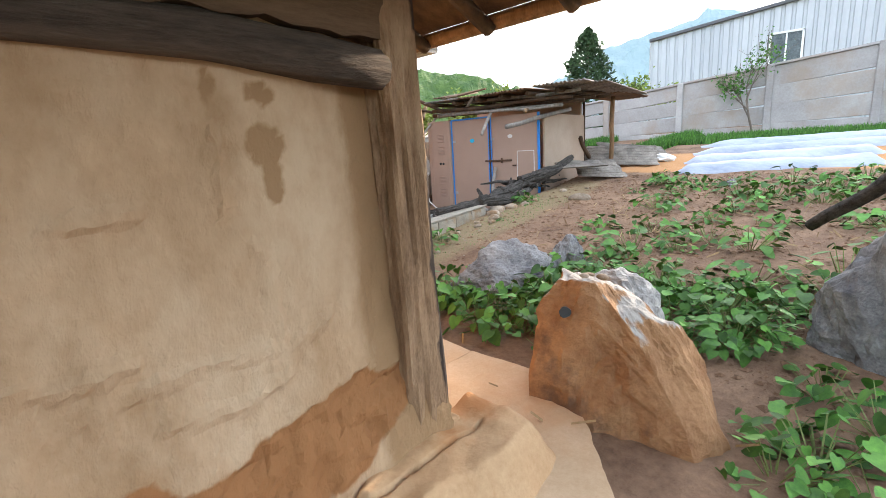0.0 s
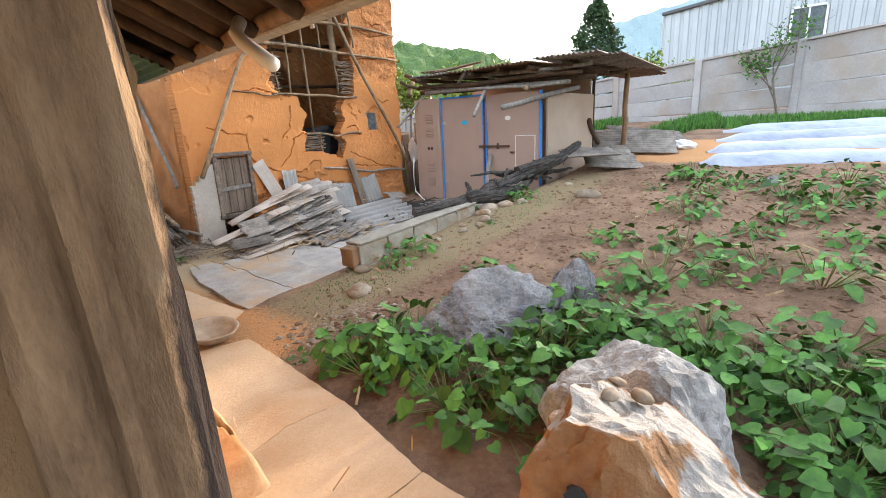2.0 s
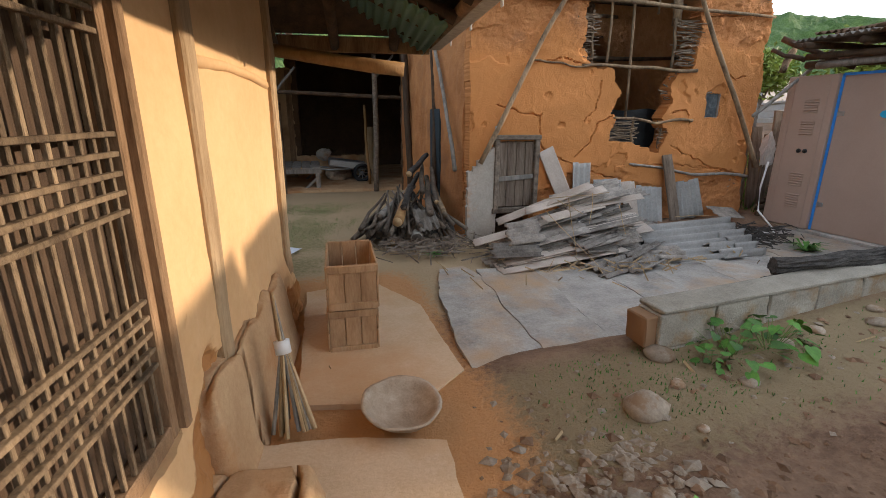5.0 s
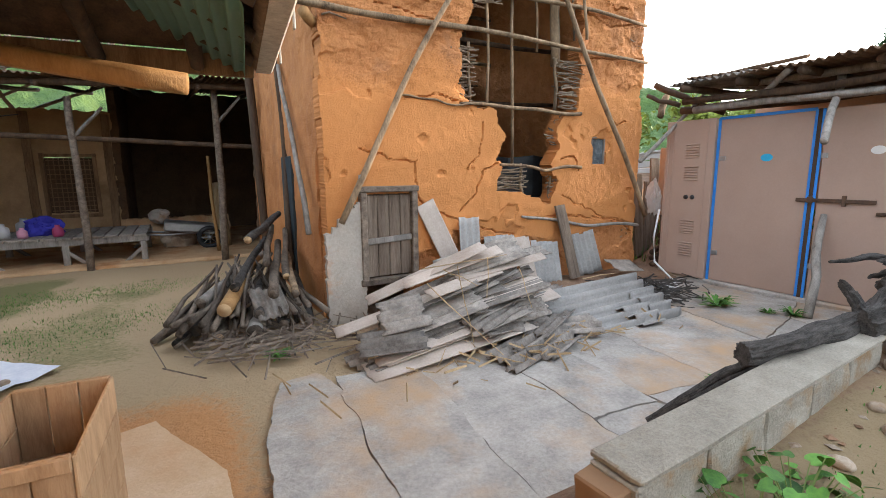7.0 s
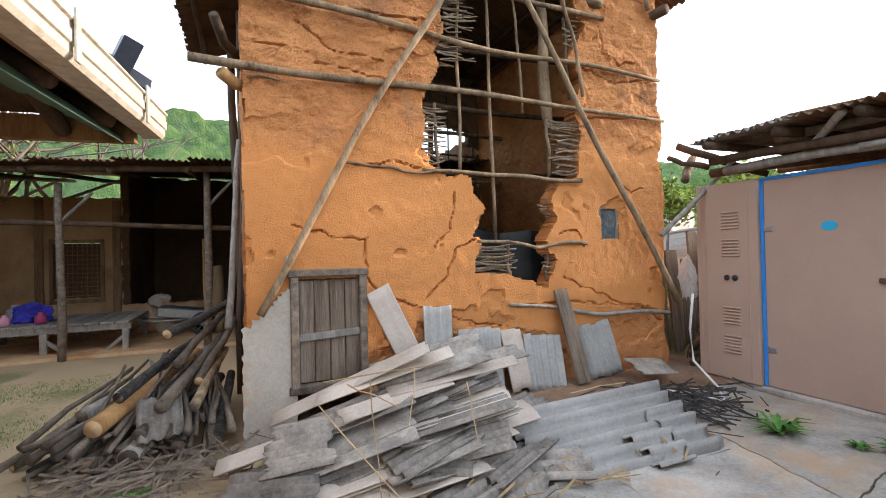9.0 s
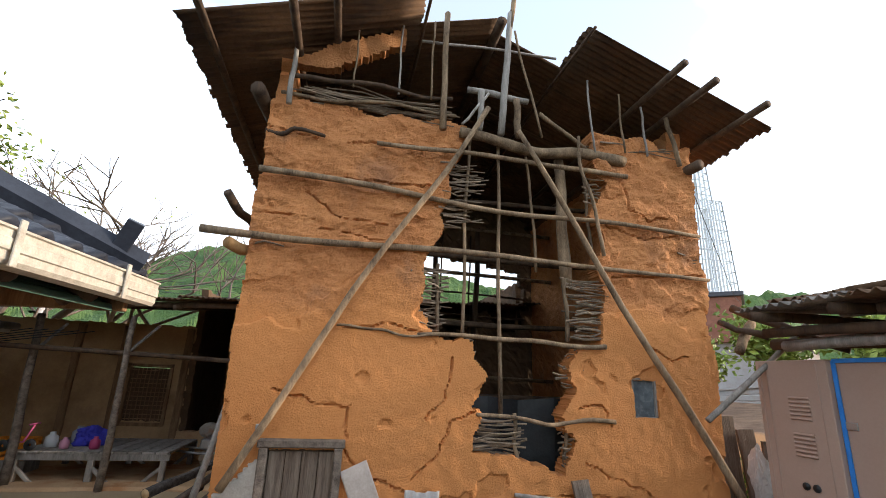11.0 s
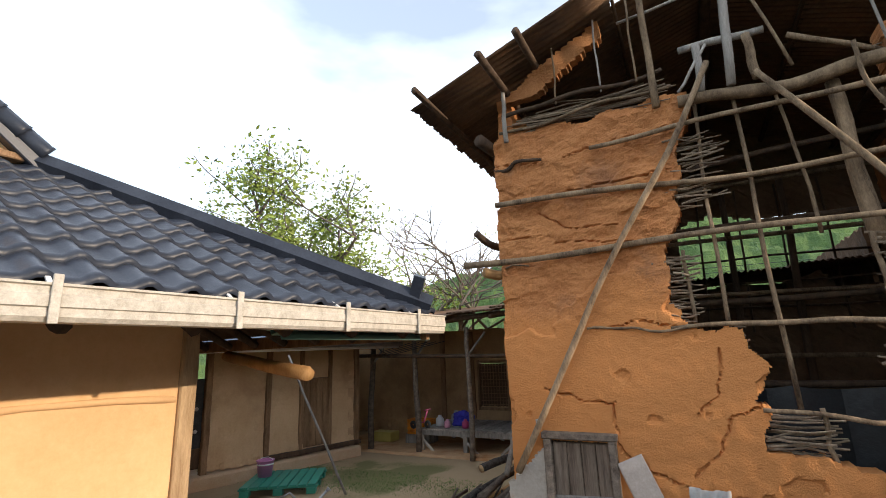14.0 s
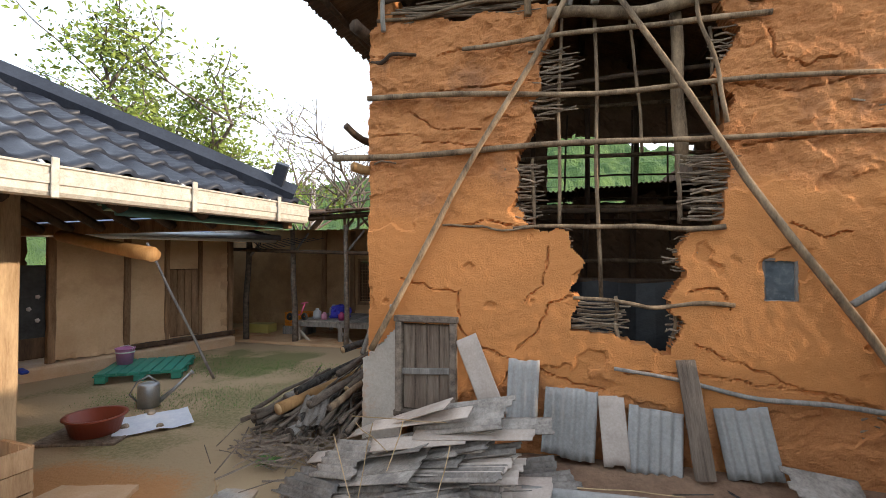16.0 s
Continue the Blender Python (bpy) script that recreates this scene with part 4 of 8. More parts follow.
part("wall_post", worn_post(2.2, 0.11, 0.12, 4.0), MUDPOST, house, "", pose(-0.03, 2.68, 0.45))
part("wall_post", worn_post(2.4, 0.13, 0.13, 6.0), MUDPOST, house, "", pose(-0.035, LEN - 0.06, 0.1))
part("wall_beam", tube([(-0.205, -0.015, 1.68), (-0.45, -0.02, 1.70), (-0.75, -0.015, 1.725), (-1.1, -0.015, 1.73), (-2.2, -0.01, 1.74), (-4.0, -0.01, 1.74)], [0.062, 0.066, 0.06, 0.05, 0.06, 0.06], 16, 0.10, 5), BEAM, house, "dark grey weathered tie beam")
# dark brown panel added to stand in for shade below the south eave
part("upper_board", slab_wall(-4.0, -0.16, 1.785, 2.40, 0.06, 0.05, lambda x, z: 0.012 * noise.noise(Vector((x * 3, z * 5, 2))), lambda x, z: True), mat("eave_shade_brown", (0.085, 0.052, 0.03), (0.20, 0.128, 0.078), 3, 0.92, 0.7, 30, stretch=(0.6, 4, 4), vary=0), house, "added dark panel for the shade under the eave", pose(0, -0.035, 0))
part("wall_beam", tube([(-0.02, 2.75, 1.70), (-0.012, 3.2, 1.72), (-0.012, 3.7, 1.715), (-0.02, 4.1, 1.69)], [0.03, 0.022, 0.028, 0.03], 7, 0.15, 8), YELLOW, house)
part("wall_plate", box(0.16, LEN + 0.3, 0.16, 0.01), DARKWOOD, house, "", pose(-0.08, LEN / 2, 2.36))
# lattice door
ldoor = hpart("lattice_door", box(0.03, DOOR_A1 - DOOR_A0 - 0.1, 1.5, 0.002), DARKWOOD, -0.10, (DOOR_A0 + DOOR_A1) / 2, 0.55, "dark wooden lattice door")
for sy in (-1, 1):
    part("stile", box(0.07, 0.06, 1.62, 0.005), TIMBER, ldoor, "", pose(0.06, sy * (DOOR_A1 - DOOR_A0 - 0.05) / 2, -0.03))
for z in (-0.04, 1.5):
    part("door_rail", box(0.06, DOOR_A1 - DOOR_A0 - 0.1, 0.06, 0.005), TIMBER, ldoor, "", pose(0.06, 0, z))
vb, hb = box(0.014, 0.013, 1.46, 0.002), box(0.02, 0.60, 0.014, 0.002)
vme, hme = bpy.data.meshes.new("bar"), bpy.data.meshes.new("bar")
vb.to_mesh(vme), hb.to_mesh(hme)
for i in range(11):
    part("lattice_bar", vme, POLE, ldoor, "", pose(0.075, -0.28 + 0.056 * i, 0.02))
for z in (1.24, 1.19, 1.14, 0.90, 0.85, 0.80, 0.75, 0.70, 0.44, 0.39, 0.34, 0.29, 0.24):
    part("lattice_bar", hme, POLE, ldoor, "", pose(0.085, 0, z))
for sy in (-1, 1):
    hpart("door_frame", box(0.11, 0.042, 1.66, 0.008), TIMBER, -0.03, (DOOR_A0 + DOOR_A1) / 2 + sy * (DOOR_A1 - DOOR_A0 + 0.0) / 2, 0.53)
# cracked mud bench along the wall foot
def mud_bench(a0, a1, out, high, seed):
    nx, ny = 150, 50
    verts, faces = [], []
    cr = [[(0.25, 0.9), (0.3, 0.6), (0.28, 0.2), (0.34, 0.0)], [(0.7, 1.0), (0.66, 0.7), (0.78, 0.4), (0.74, 0.1)], [(0.1, 0.35), (0.4, 0.42), (0.62, 0.3), (0.8, 0.35)]]
    if seed == 2:
        cr = [[(0.98, 0.76), (0.8, 0.84), (0.55, 0.80), (0.2, 0.84)], [(0.97, 0.3), (0.85, 0.22), (0.8, 0.26)], [(0.78, 0.14), (0.6, 0.12), (0.4, 0.2)], [(0.62, 0.60), (0.5, 0.66), (0.35, 0.70)], [(0.62, 0.60), (0.68, 0.42), (0.74, 0.4)]]
    for j in range(ny + 1):
        for i in range(nx + 1):
            s, t = i / nx, j / ny
            a = a0 + (a1 - a0) * s
            x = out * t
            prof = high * (1 - smooth(0.86 if seed == 2 else 0.66 if out > 0.4 else 0.5, 1.0, t + 0.08 * noise.noise(Vector((a * 3, 0, seed))))) * smooth(0.0, 0.06, s) * (1 - smooth(0.94, 1.0, s))
            z = prof * (1 + 0.12 * noise.noise(Vector((a * 5, t * 3, seed)))) + 0.012 * noise.noise(Vector((a * 14, t * 6, seed)))
            d = near_line(cr, s + 0.02 * noise.noise(Vector((a * 12, t * 9, 1))), t + 0.03 * noise.noise(Vector((a * 12, t * 9, 4))))
            z -= 0.17 * max(0, 1 - d / 0.014) * min(1, prof * 8)
            verts.append((x, a, max(z, 0.0) if t < 1 else -0.05))
    for j in range(ny):
        for i in range(nx):
            q = j * (nx + 1) + i
            faces.append((q, q + nx + 1, q + nx + 2, q + 1))
    return mesh_of("bench", verts, faces, True)


hpart("mud_footing", mud_bench(1.0, 2.35, 0.48, 0.19, 2), PLINTH_MUD, -0.05, 0, 0.08, "cracked orange mud footing")
hpart("mud_footing", mud_bench(2.25, 3.75, 0.19, 0.46, 5), PLINTH_MUD, -0.05, 0, 0.08)
hpart("mud_footing", mud_bench(-0.1, 1.1, 0.20, 0.22, 8), PLINTH_MUD, -0.05, 0, 0.08)
part("mud_footing", mud_bench(-0.25, 3.0, 0.50, 0.24, 9), PLINTH_MUD, house, "", pose(0.15, 0.05, 0.06, 0, 0, -90) @ Matrix.Scale(-1, 4, (0, 1, 0)))

# eaves: rafters, gutter, ridge trims
for k in range(12):
    a = A_LO + 0.3 + k * 0.58
    reach = max(0.0, min(1.0, min(a - A_LO, A_HI - a) / 1.45))
    part("rafter", tube([(OV - 0.06, a, ZE - 0.17), (OV - 0.06 - 1.26 * reach, a, ZE - 0.17 + 0.60 * reach)], [0.045, 0.055], 8, 0.08, k), DARKWOOD, house)
for k in range(12):
    b = 0.9 - 0.55 * k
    reach = max(0.0, min(1.0, (OV - b) / 1.5))
    part("rafter", tube([(b, A_LO + 0.06, ZE - 0.17), (b, A_LO + 0.06 + 1.3 * reach, ZE - 0.17 + 0.70 * reach)], [0.045, 0.055], 8, 0.08, 30 + k), DARKWOOD, house)
    part("rafter", tube([(b, A_HI - 0.06, ZE - 0.17), (b, A_HI - 0.06 - 1.3 * reach, ZE - 0.17 + 0.70 * reach)], [0.045, 0.055], 8, 0.08, 50 + k), DARKWOOD, house)
part("fascia", tube([(OV - 0.02, A_LO, ZE - 0.12), (OV - 0.02, A_HI, ZE - 0.12)], 0.05, 8, 0.05, 3), TIMBER, house)
part("fascia", box(0.05, OV * 2 + 8, 0.14, 0.005), TIMBER, house, "", pose(OV - 0.05 - (OV * 2 + 8) / 2, A_HI - 0.03, ZE - 0.22, 0, 0, 90))
part("fascia", tube([(OV, A_LO + 0.02, ZE - 0.16), (-9.0, A_LO + 0.02, ZE - 0.16)], 0.055, 8, 0.05, 4), LOGWOOD, house)


def gutter_mesh(length):
    prof = [(0.0, 0.0), (0.10, 0.0), (0.115, 0.02), (0.115, 0.055), (0.125, 0.06), (0.125, 0.105), (0.118, 0.11), (0.118, 0.14), (0.13, 0.145), (0.13, 0.155), (0.112, 0.155), (0.105, 0.02), (0.012, 0.014), (0.0, 0.13)]
    verts = [(x, y, z) for y in (0, length) for x, z in prof]
    n = len(prof)
    faces = [(i, (i + 1) % n, n + (i + 1) % n, n + i) for i in range(n)] + [tuple(range(n - 1, -1, -1)), tuple(range(n, 2 * n))]
    return mesh_of("gutter", verts, faces)


gut = part("gutter", gutter_mesh(4.35), GUTTER, house, "cream speckled rain gutter", pose(OV + 0.04, A_HI - 4.3, ZE - 0.17, 0, 0, 1.0))
for a in (0.75, 1.55, 2.35, 3.15, 3.95):
    part("gutter_bracket", box(0.012, 0.035, 0.2, 0.003), GUTTER, gut, "", pose(0.136, a, -0.01))
    part("gutter_strap", box(0.12, 0.02, 0.012, 0.002), WHITE, gut, "", pose(0.03, a, 0.165, 0, 35, 0))
part("downpipe", tube([HM.inverted() @ Vector(p) for p in ((2.50, 3.30, 2.16), (2.44, 3.26, 2.08), (2.42, 3.17, 2.02), (2.405, 3.0, 1.935), (2.39, 2.85, 1.86))], 0.04, 14, 0, 1), WHITE, house, "short white plastic downpipe")


def ridge_run(p, q, n, r, name="ridge_tile", cyl=True):
    p, q = Vector(p), Vector(q)
    for i in range(n):
        a, b = p.lerp(q, i / n), p.lerp(q, (i + 1.08) / n)
        part(name, tube([a, a.lerp(b, 0.12), b], [r * 1.12, r * 1.02, r * 0.95], 10, 0, 1), TILE, roof)


part("hip_flashing", tube([(BG, GA1, ZG + 0.06), (OV - 0.02, A_HI - 0.02, ZE + 0.08)], 0.10, 6, 0.0, 1), TILE, roof, "black hip ridge flashing")
part("hip_end", box(0.10, 0.10, 0.24, 0.005), TILE, roof, "", pose(OV - 0.12, A_HI - 0.14, ZE + 0.12, 20, 18, 35))
ridge_run((BG + 0.12, GA1 + 0.08, ZG + 0.10), (BG + 0.12, 2.14, 4.72), 7, 0.075)
ridge_run((BG + 0.12, GA0 - 0.08, ZG + 0.10), (BG + 0.12, 2.14, 4.72), 7, 0.075)
ridge_run((BG, 2.14, 4.78), (-9.0, 2.14, 4.78), 16, 0.09)
part("gable_trim", box(0.16, 1.75, 0.10, 0.01), TILE, roof, "", pose(BG + 0.06, (GA1 + 2.14) / 2, (ZG + 4.72) / 2 - 0.06, -41.0, 0, 0))
part("gable_trim", box(0.10, GA1 - GA0 + 0.2, 0.06, 0.01), TIMBER, roof, "", pose(BG + 0.05, (GA0 + GA1) / 2, ZG + 0.0))
for a in np.arange(GA0 + 0.2, GA1 - 0.1, 0.2):
    hgt = 0.95 * (1 - abs(a - 2.14) / 1.25)
    if hgt > 0.08:
        part("gable_batten", box(0.012, 0.02, hgt, 0.002), PANEL, house, "", pose(BG + 0.03, float(a), ZG + 0.02))
part("green_sheet", corrugated(1.0, 1.6, 0.075, 0.016, 0.004, 11, 0.02), paint("green_fibreglass", (0.10, 0.20, 0.16)), house, "translucent green corrugated eave sheet", pose(OV - 0.55, A_HI - 0.72, ZE + 0.02, 0, 27, 0))
# projecting log and stub beams at the yard corner
stick("projecting_log", HM.inverted() @ Vector((1.40, 5.80, 2.0)), HM.inverted() @ Vector((2.60, 5.58, 1.84)), 0.045, 0.052, LOGWOOD, house, 0.005, 12, 6, 77, "thick peeled yellow log end")

# ---- shed of lockers ----
def flat_disc(r):
    """A thin oval facing -x."""
    ring = [(x, r * 1.05 * math.cos(a), r * 0.72 * math.sin(a)) for x in (0.0, -0.003) for a in [math.pi * k / 12 for k in range(24)]]
    return mesh_of("disc", ring, [tuple(range(23, -1, -1)), tuple(range(24, 48))] + [(k, (k + 1) % 24, 24 + (k + 1) % 24, 24 + k) for k in range(24)])


shed = thing("locker_shed", "lean-to shed fronted with brown steel locker doors", "shed")
SX = 7.90
part("back_wall", box(0.06, 2.7, 1.9), BOARD, shed, "", pose(9.9, 5.35, 0.4))
part("end_wall", box(1.95, 0.04, 1.50, 0.004), BOARD, shed, "beige board end wall", pose(8.92, 3.95, 0.45))
part("corner_edge", box(0.03, 0.05, 1.85, 0.004), DARKWOOD, shed, "", pose(9.9, 3.94, 0.5))
locker = part("locker", box(0.48, 0.60, 1.86, 0.006), LOCKER, shed, "brown steel locker with louvres", pose(SX + 0.19, 6.375, 0.14))
for z0 in (1.42, 1.16, 0.52, 0.25):
    for i in range(6):
        part("louvre", box(0.022, 0.17, 0.016, 0.003), LOCKER, locker, "", pose(-0.245, -0.05, z0 + 0.03 * i, 0, 25, 0))
for y in (-0.22, 0.20, 0.26):
    part("crease", box(0.008, 0.008, 1.80, 0.002), LOCKER, locker, "", pose(-0.241, y, 0.03))
for y in (-0.01, -0.09):
    part("key_hole", tube([(0, 0, 0), (-0.012, 0, 0)], 0.027, 12, 0, 1), BLACKFILM, locker, "", pose(-0.24, y, 0.96))
for y0, y1, seed in ((6.05, 5.14, 1), (5.06, 4.06, 2)):
    d = part("door_panel", box(0.035, y0 - y1, 1.84, 0.004), LOCKER, shed, "brown painted door panel", pose(SX + 0.02, (y0 + y1) / 2, 0.145))
    if seed == 1:
        part("sticker", flat_disc(0.055), paint("cyan_sticker", (0.03, 0.45, 0.75)), d, "round cyan sticker", pose(-0.018, -0.05, 1.40))
    else:
        part("sticker", flat_disc(0.052), WHITE, d, "round white sticker", pose(-0.018, 0.09, 1.44))
        for sy, sz, py, pz in ((0.012, 0.50, -0.0, 0.64), (0.012, 0.50, -0.36, 0.64), (0.372, 0.012, -0.18, 0.63), (0.372, 0.012, -0.18, 1.14)):
            part("hatch_edge", box(0.006, sy, sz, 0.001), WHITE, d, "", pose(-0.019, py - 0.06, pz))
        part("hatch_catch", box(0.03, 0.08, 0.03, 0.004), IRON, d, "", pose(-0.03, 0.0, 0.86))
        part("bolt_bar", box(0.02, 0.62, 0.035, 0.004), IRON, d, "rusty sliding bolt", pose(-0.035, 0.36, 0.96))
        part("bolt_bar", box(0.03, 0.03, 0.1, 0.004), IRON, d, "", pose(-0.04, 0.28, 0.93))
        part("bolt_bar", box(0.03, 0.05, 0.06, 0.004), IRON, d, "", pose(-0.035, 0.55, 0.95))
    for pz in (1.38, 0.3):
        part("hinge", box(0.012, 0.09, 0.05, 0.003), STEEL, d, "", pose(-0.022, (y0 - y1) / 2 - (0.04 if seed == 1 else -0.0), pz))
for y, w in ((6.055, 0.03), (5.135, 0.035), (5.085, 0.03), (4.035, 0.05)):
    part("blue_strip", box(0.012, w, 1.85, 0.002), BLUE, shed, "", pose(SX - 0.006, y, 0.14))
part("blue_strip", box(0.012, 0.92, 0.03, 0.002), BLUE, shed, "", pose(SX - 0.006, 5.6, 1.975))
part("gap_post", box(0.05, 0.035, 1.85, 0.003), DARKWOOD, shed, "", pose(SX + 0.01, 5.11, 0.14))
part("floor_sill", box(0.3, 2.8, 0.07, 0.02), CONCRETE, shed, "", pose(SX + 0.12, 5.35, 0.07))
# roof poles and sheets
rr = random.Random(12)
for k, (x, z, y0, y1, r) in enumerate([(7.78, 2.10, 6.3, 3.5, 0.055), (7.70, 2.20, 6.4, 3.3, 0.05), (8.0, 2.14, 6.6, 3.2, 0.06), (7.85, 2.31, 5.9, 3.2, 0.05), (8.6, 2.24, 6.8, 3.2, 0.05), (9.4, 2.28, 6.8, 3.2, 0.05), (7.62, 2.07, 5.2, 3.6, 0.035)]):
    stick("roof_pole", (x, y0, z), (x + rr.uniform(-.05, .05), y1, z - 0.03), r * 0.78, r * 0.6, DARKWOOD if k % 3 else GREYWOOD, shed, 0.02, 9, 8, 300 + k)
for k in range(6):
    stick("roof_pole", (7.45 + 0.1 * rr.random(), 3.5 + 0.55 * k, 2.30), (10.3, 3.45 + 0.56 * k, 2.36), 0.04, 0.035, DARKWOOD, shed, 0.02, 8, 6, 320 + k)
for k, (x, y, w, l, tilt, rz, zz) in enumerate([(8.9, 3.55, 0.95, 3.3, -1.5, 6, 2.42), (8.7, 4.4, 0.9, 2.7, -1.5, -2, 2.40), (8.75, 5.2, 0.9, 2.6, -2, 3, 2.41), (8.7, 5.95, 0.9, 2.4, -3, -3, 2.44), (8.45, 6.3, 0.62, 1.1, -8, 12, 2.56), (8.1, 5.85, 0.55, 0.8, -12, -14, 2.52), (9.6, 3.35, 0.9, 3.6, 0, 4, 2.38), (10.9, 3.6, 0.9, 1.8, 1, -4, 2.36)]):
    part("roof_sheet", corrugated(w, l, 0.075, 0.016, 0.006, 400 + k, 0.03), TIN if k % 3 else SLATE, shed, "", pose(x, y, zz, 0, tilt, rz) @ pose(0, 0, 0, 0, 0, 90))
stick("prop_pole", (10.2, 3.45, 0.8), (10.15, 3.4, 2.3), 0.05, 0.045, TIMBER, shed, 0.02, 8, 6, 341)
stick("prop_pole", (10.3, 3.9, 0.8), (9.6, 3.9, 1.5), 0.05, 0.05, DARKWOOD, shed, 0.02, 8, 6, 342)
for k, (a, b, r, mt) in enumerate([((7.27, 6.60, 1.52), (8.59, 6.51, 2.56), 0.025, GREYWOOD), ((8.2, 5.10, 2.42), (6.98, 4.70, 1.63), 0.034, GREYWOOD), ((7.55, 5.25, 2.34), (7.9, 5.75, 2.12), 0.032, GREYWOOD), ((6.95, 4.18, 1.73), (8.6, 3.70, 2.02), 0.042, GREYWOOD), ((8.1, 6.9, 2.35), (7.75, 6.72, 2.08), 0.045, POLE), ((7.95, 6.6, 2.2), (7.8, 6.95, 2.35), 0.03, DARKWOOD), ((8.0, 7.0, 2.5), (8.4, 6.3, 2.1), 0.04, DARKWOOD), ((7.3, 4.0, 1.98), (7.9, 4.2, 2.05), 0.04, POLE)]):
    stick("loose_pole", a, b, r, r * 0.85, mt, shed, 0.012, 9, 6, 350 + k)
prop = part("door_prop", tube(bent((7.32, 4.80, 0.1), (7.86, 4.97, 0.98), 6, 0.015, 3), [0.036, 0.038, 0.037, 0.036, 0.034, 0.03], 8, 0.15, 4), GREYWOOD)
tagged(prop, "grey weathered log propped against the shed door", "log")
gapwall = part("scrap_board", box(0.05, 0.42, 1.0, 0.01), BOARD, None, "", pose(8.9, 7.25, 0.75, 0, 0, 10))
tagged(gapwall, "pale board standing between barn and shed", "board")
for k in range(9):
    ob = stick("scrap_timber", (7.86 + 0.05 * k, 6.78 + 0.04 * (k % 3), 0.2 + 0.07 * k), (9.4, 7.1 + 0.1 * (k % 4), 0.3 + 0.06 * k), 0.035, 0.03, DARKWOOD, None, 0.01, 7, 4, 370 + k)
    tagged(ob, "dark scrap timber stacked behind the shed", "timber", "timbers stacked behind the shed")
for k in range(9):
    ob = part("scrap_plank", worn_post(1.15 + 0.12 * ((k * 7) % 4), 0.2, 0.03, 20.0 + k), OLDPLANK, None, "", pose(8.0 + 0.21 * k, 7.55 + 0.03 * (k % 3), 0.1, -4, (k * 5) % 7 - 3, 0))
    tagged(ob, "dark plank standing behind the shed", "plank", "planks behind the shed")
sack = part("white_sack", rock_mesh(0.04, 0.10, 0.20, 31, 4, 0.7), paint("dirty_white_film", (0.45, 0.45, 0.43)), None, "", pose(7.98, 6.90, 0.95))
tagged(sack, "torn white plastic sheet hanging by the shed", "plastic sheet")
wire = part("white_hose", tube([(7.55, 6.5, 0.95), (7.62, 6.6, 0.6), (7.6, 6.55, 0.3), (7.45, 6.2, 0.16), (7.2, 5.95, 0.14), (7.1, 6.2, 0.15), (6.9, 6.4, 0.16)], 0.012, 7, 0, 1), WHITE)
tagged(wire, "thin white hose lying on the ground", "hose")

# ---- concrete fence, metal building ----
fence = thing("concrete_fence", "tall grey precast concrete panel fence", "fence", kind="structure")
for k in range(-9, 6):
    y = 3.66 + 2.52 * k
    top = 3.07 - 0.095 * (y - 3.66)
    top2 = 3.07 - 0.095 * (y + 1.26 - 3.66)
    part("fence_post", box(0.24, 0.2, top + 0.06 - 0.3, 0.02), CWALL, fence, "", pose(18.0, y, 0.3))
    hh = (top2 - 1.0) / 4
    for r in range(4):
        part("fence_panel", box(0.09, 2.44, hh - 0.012, 0.014), CWALL, fence, "", pose(18.0, y + 1.26, 1.0 + r * hh, -5.4 * r / 3.0, 0, 0))
    part("fence_coping", box(0.2, 2.54, 0.07, 0.01), CWALL, fence, "", pose(18.0, y + 1.26, top2 - 0.01, -5.4, 0, 0))
hall = thing("metal_building", "grey corrugated metal hall with a white window", "building", Matrix.Translation((-0.24, 0.02, 1.42)) @ Matrix.Scale(1.8, 4) @ Matrix.Translation((0.24, -0.02, -1.42)))
TOPB = 5.1


def clad_wall(y0, y1, z0, za, zb, pitch=0.3):
    verts, faces = [], []
    n = int((y1 - y0) / pitch)
    cols = []
    for i in range(n):
        y = y0 + i * pitch
        for dy, dx in ((0, 0), (pitch * 0.55, 0), (pitch * 0.65, 0.05), (pitch * 0.9, 0.05)):
            cols.append((y + dy, dx))
    for y, dx in cols:
        t = (y - y0) / (y1 - y0)
        verts += [(dx, y, z0), (dx, y, za + (zb - za) * t)]
    for i in range(len(cols) - 1):
        faces.append((2 * i, 2 * i + 1, 2 * i + 3, 2 * i + 2))
    return mesh_of("cladding", verts, faces)


part("cladding", clad_wall(-3.35, 5.35, 0.6, 6.04, 5.1), CLAD, hall, "ribbed grey metal cladding", pose(20.5, 0, 0))
part("end_cladding", clad_wall(0, 8, 0.6, 5.1, 6.0), CLAD, hall, "", pose(20.5, 5.35, 0, 0, 0, -90))
part("roof_edge", box(0.12, 8.75, 0.12, 0.02), paint("dark_trim", (0.12, 0.12, 0.13)), hall, "", pose(20.46, 1.0, 5.52, -6.15, 0, 0))
hwin = part("window", box(0.05, 0.84, 0.98, 0.004), GLASS_DARK, hall, "white framed window", pose(20.44, 0.92, 3.60))
for sy, sz, py, pz in ((0.07, 1.1, -0.45, -0.06), (0.07, 1.1, 0.45, -0.06), (0.97, 0.07, 0, -0.07), (0.97, 0.07, 0, 0.98), (0.05, 1.0, 0, 0)):
    part("window_frame", box(0.08, sy, sz, 0.006), WHITE, hwin, "", pose(-0.02, py, pz))

# ---- paving ----
paving = thing("yard_paving", "cracked grey concrete yard slabs", "paving", kind="structure")


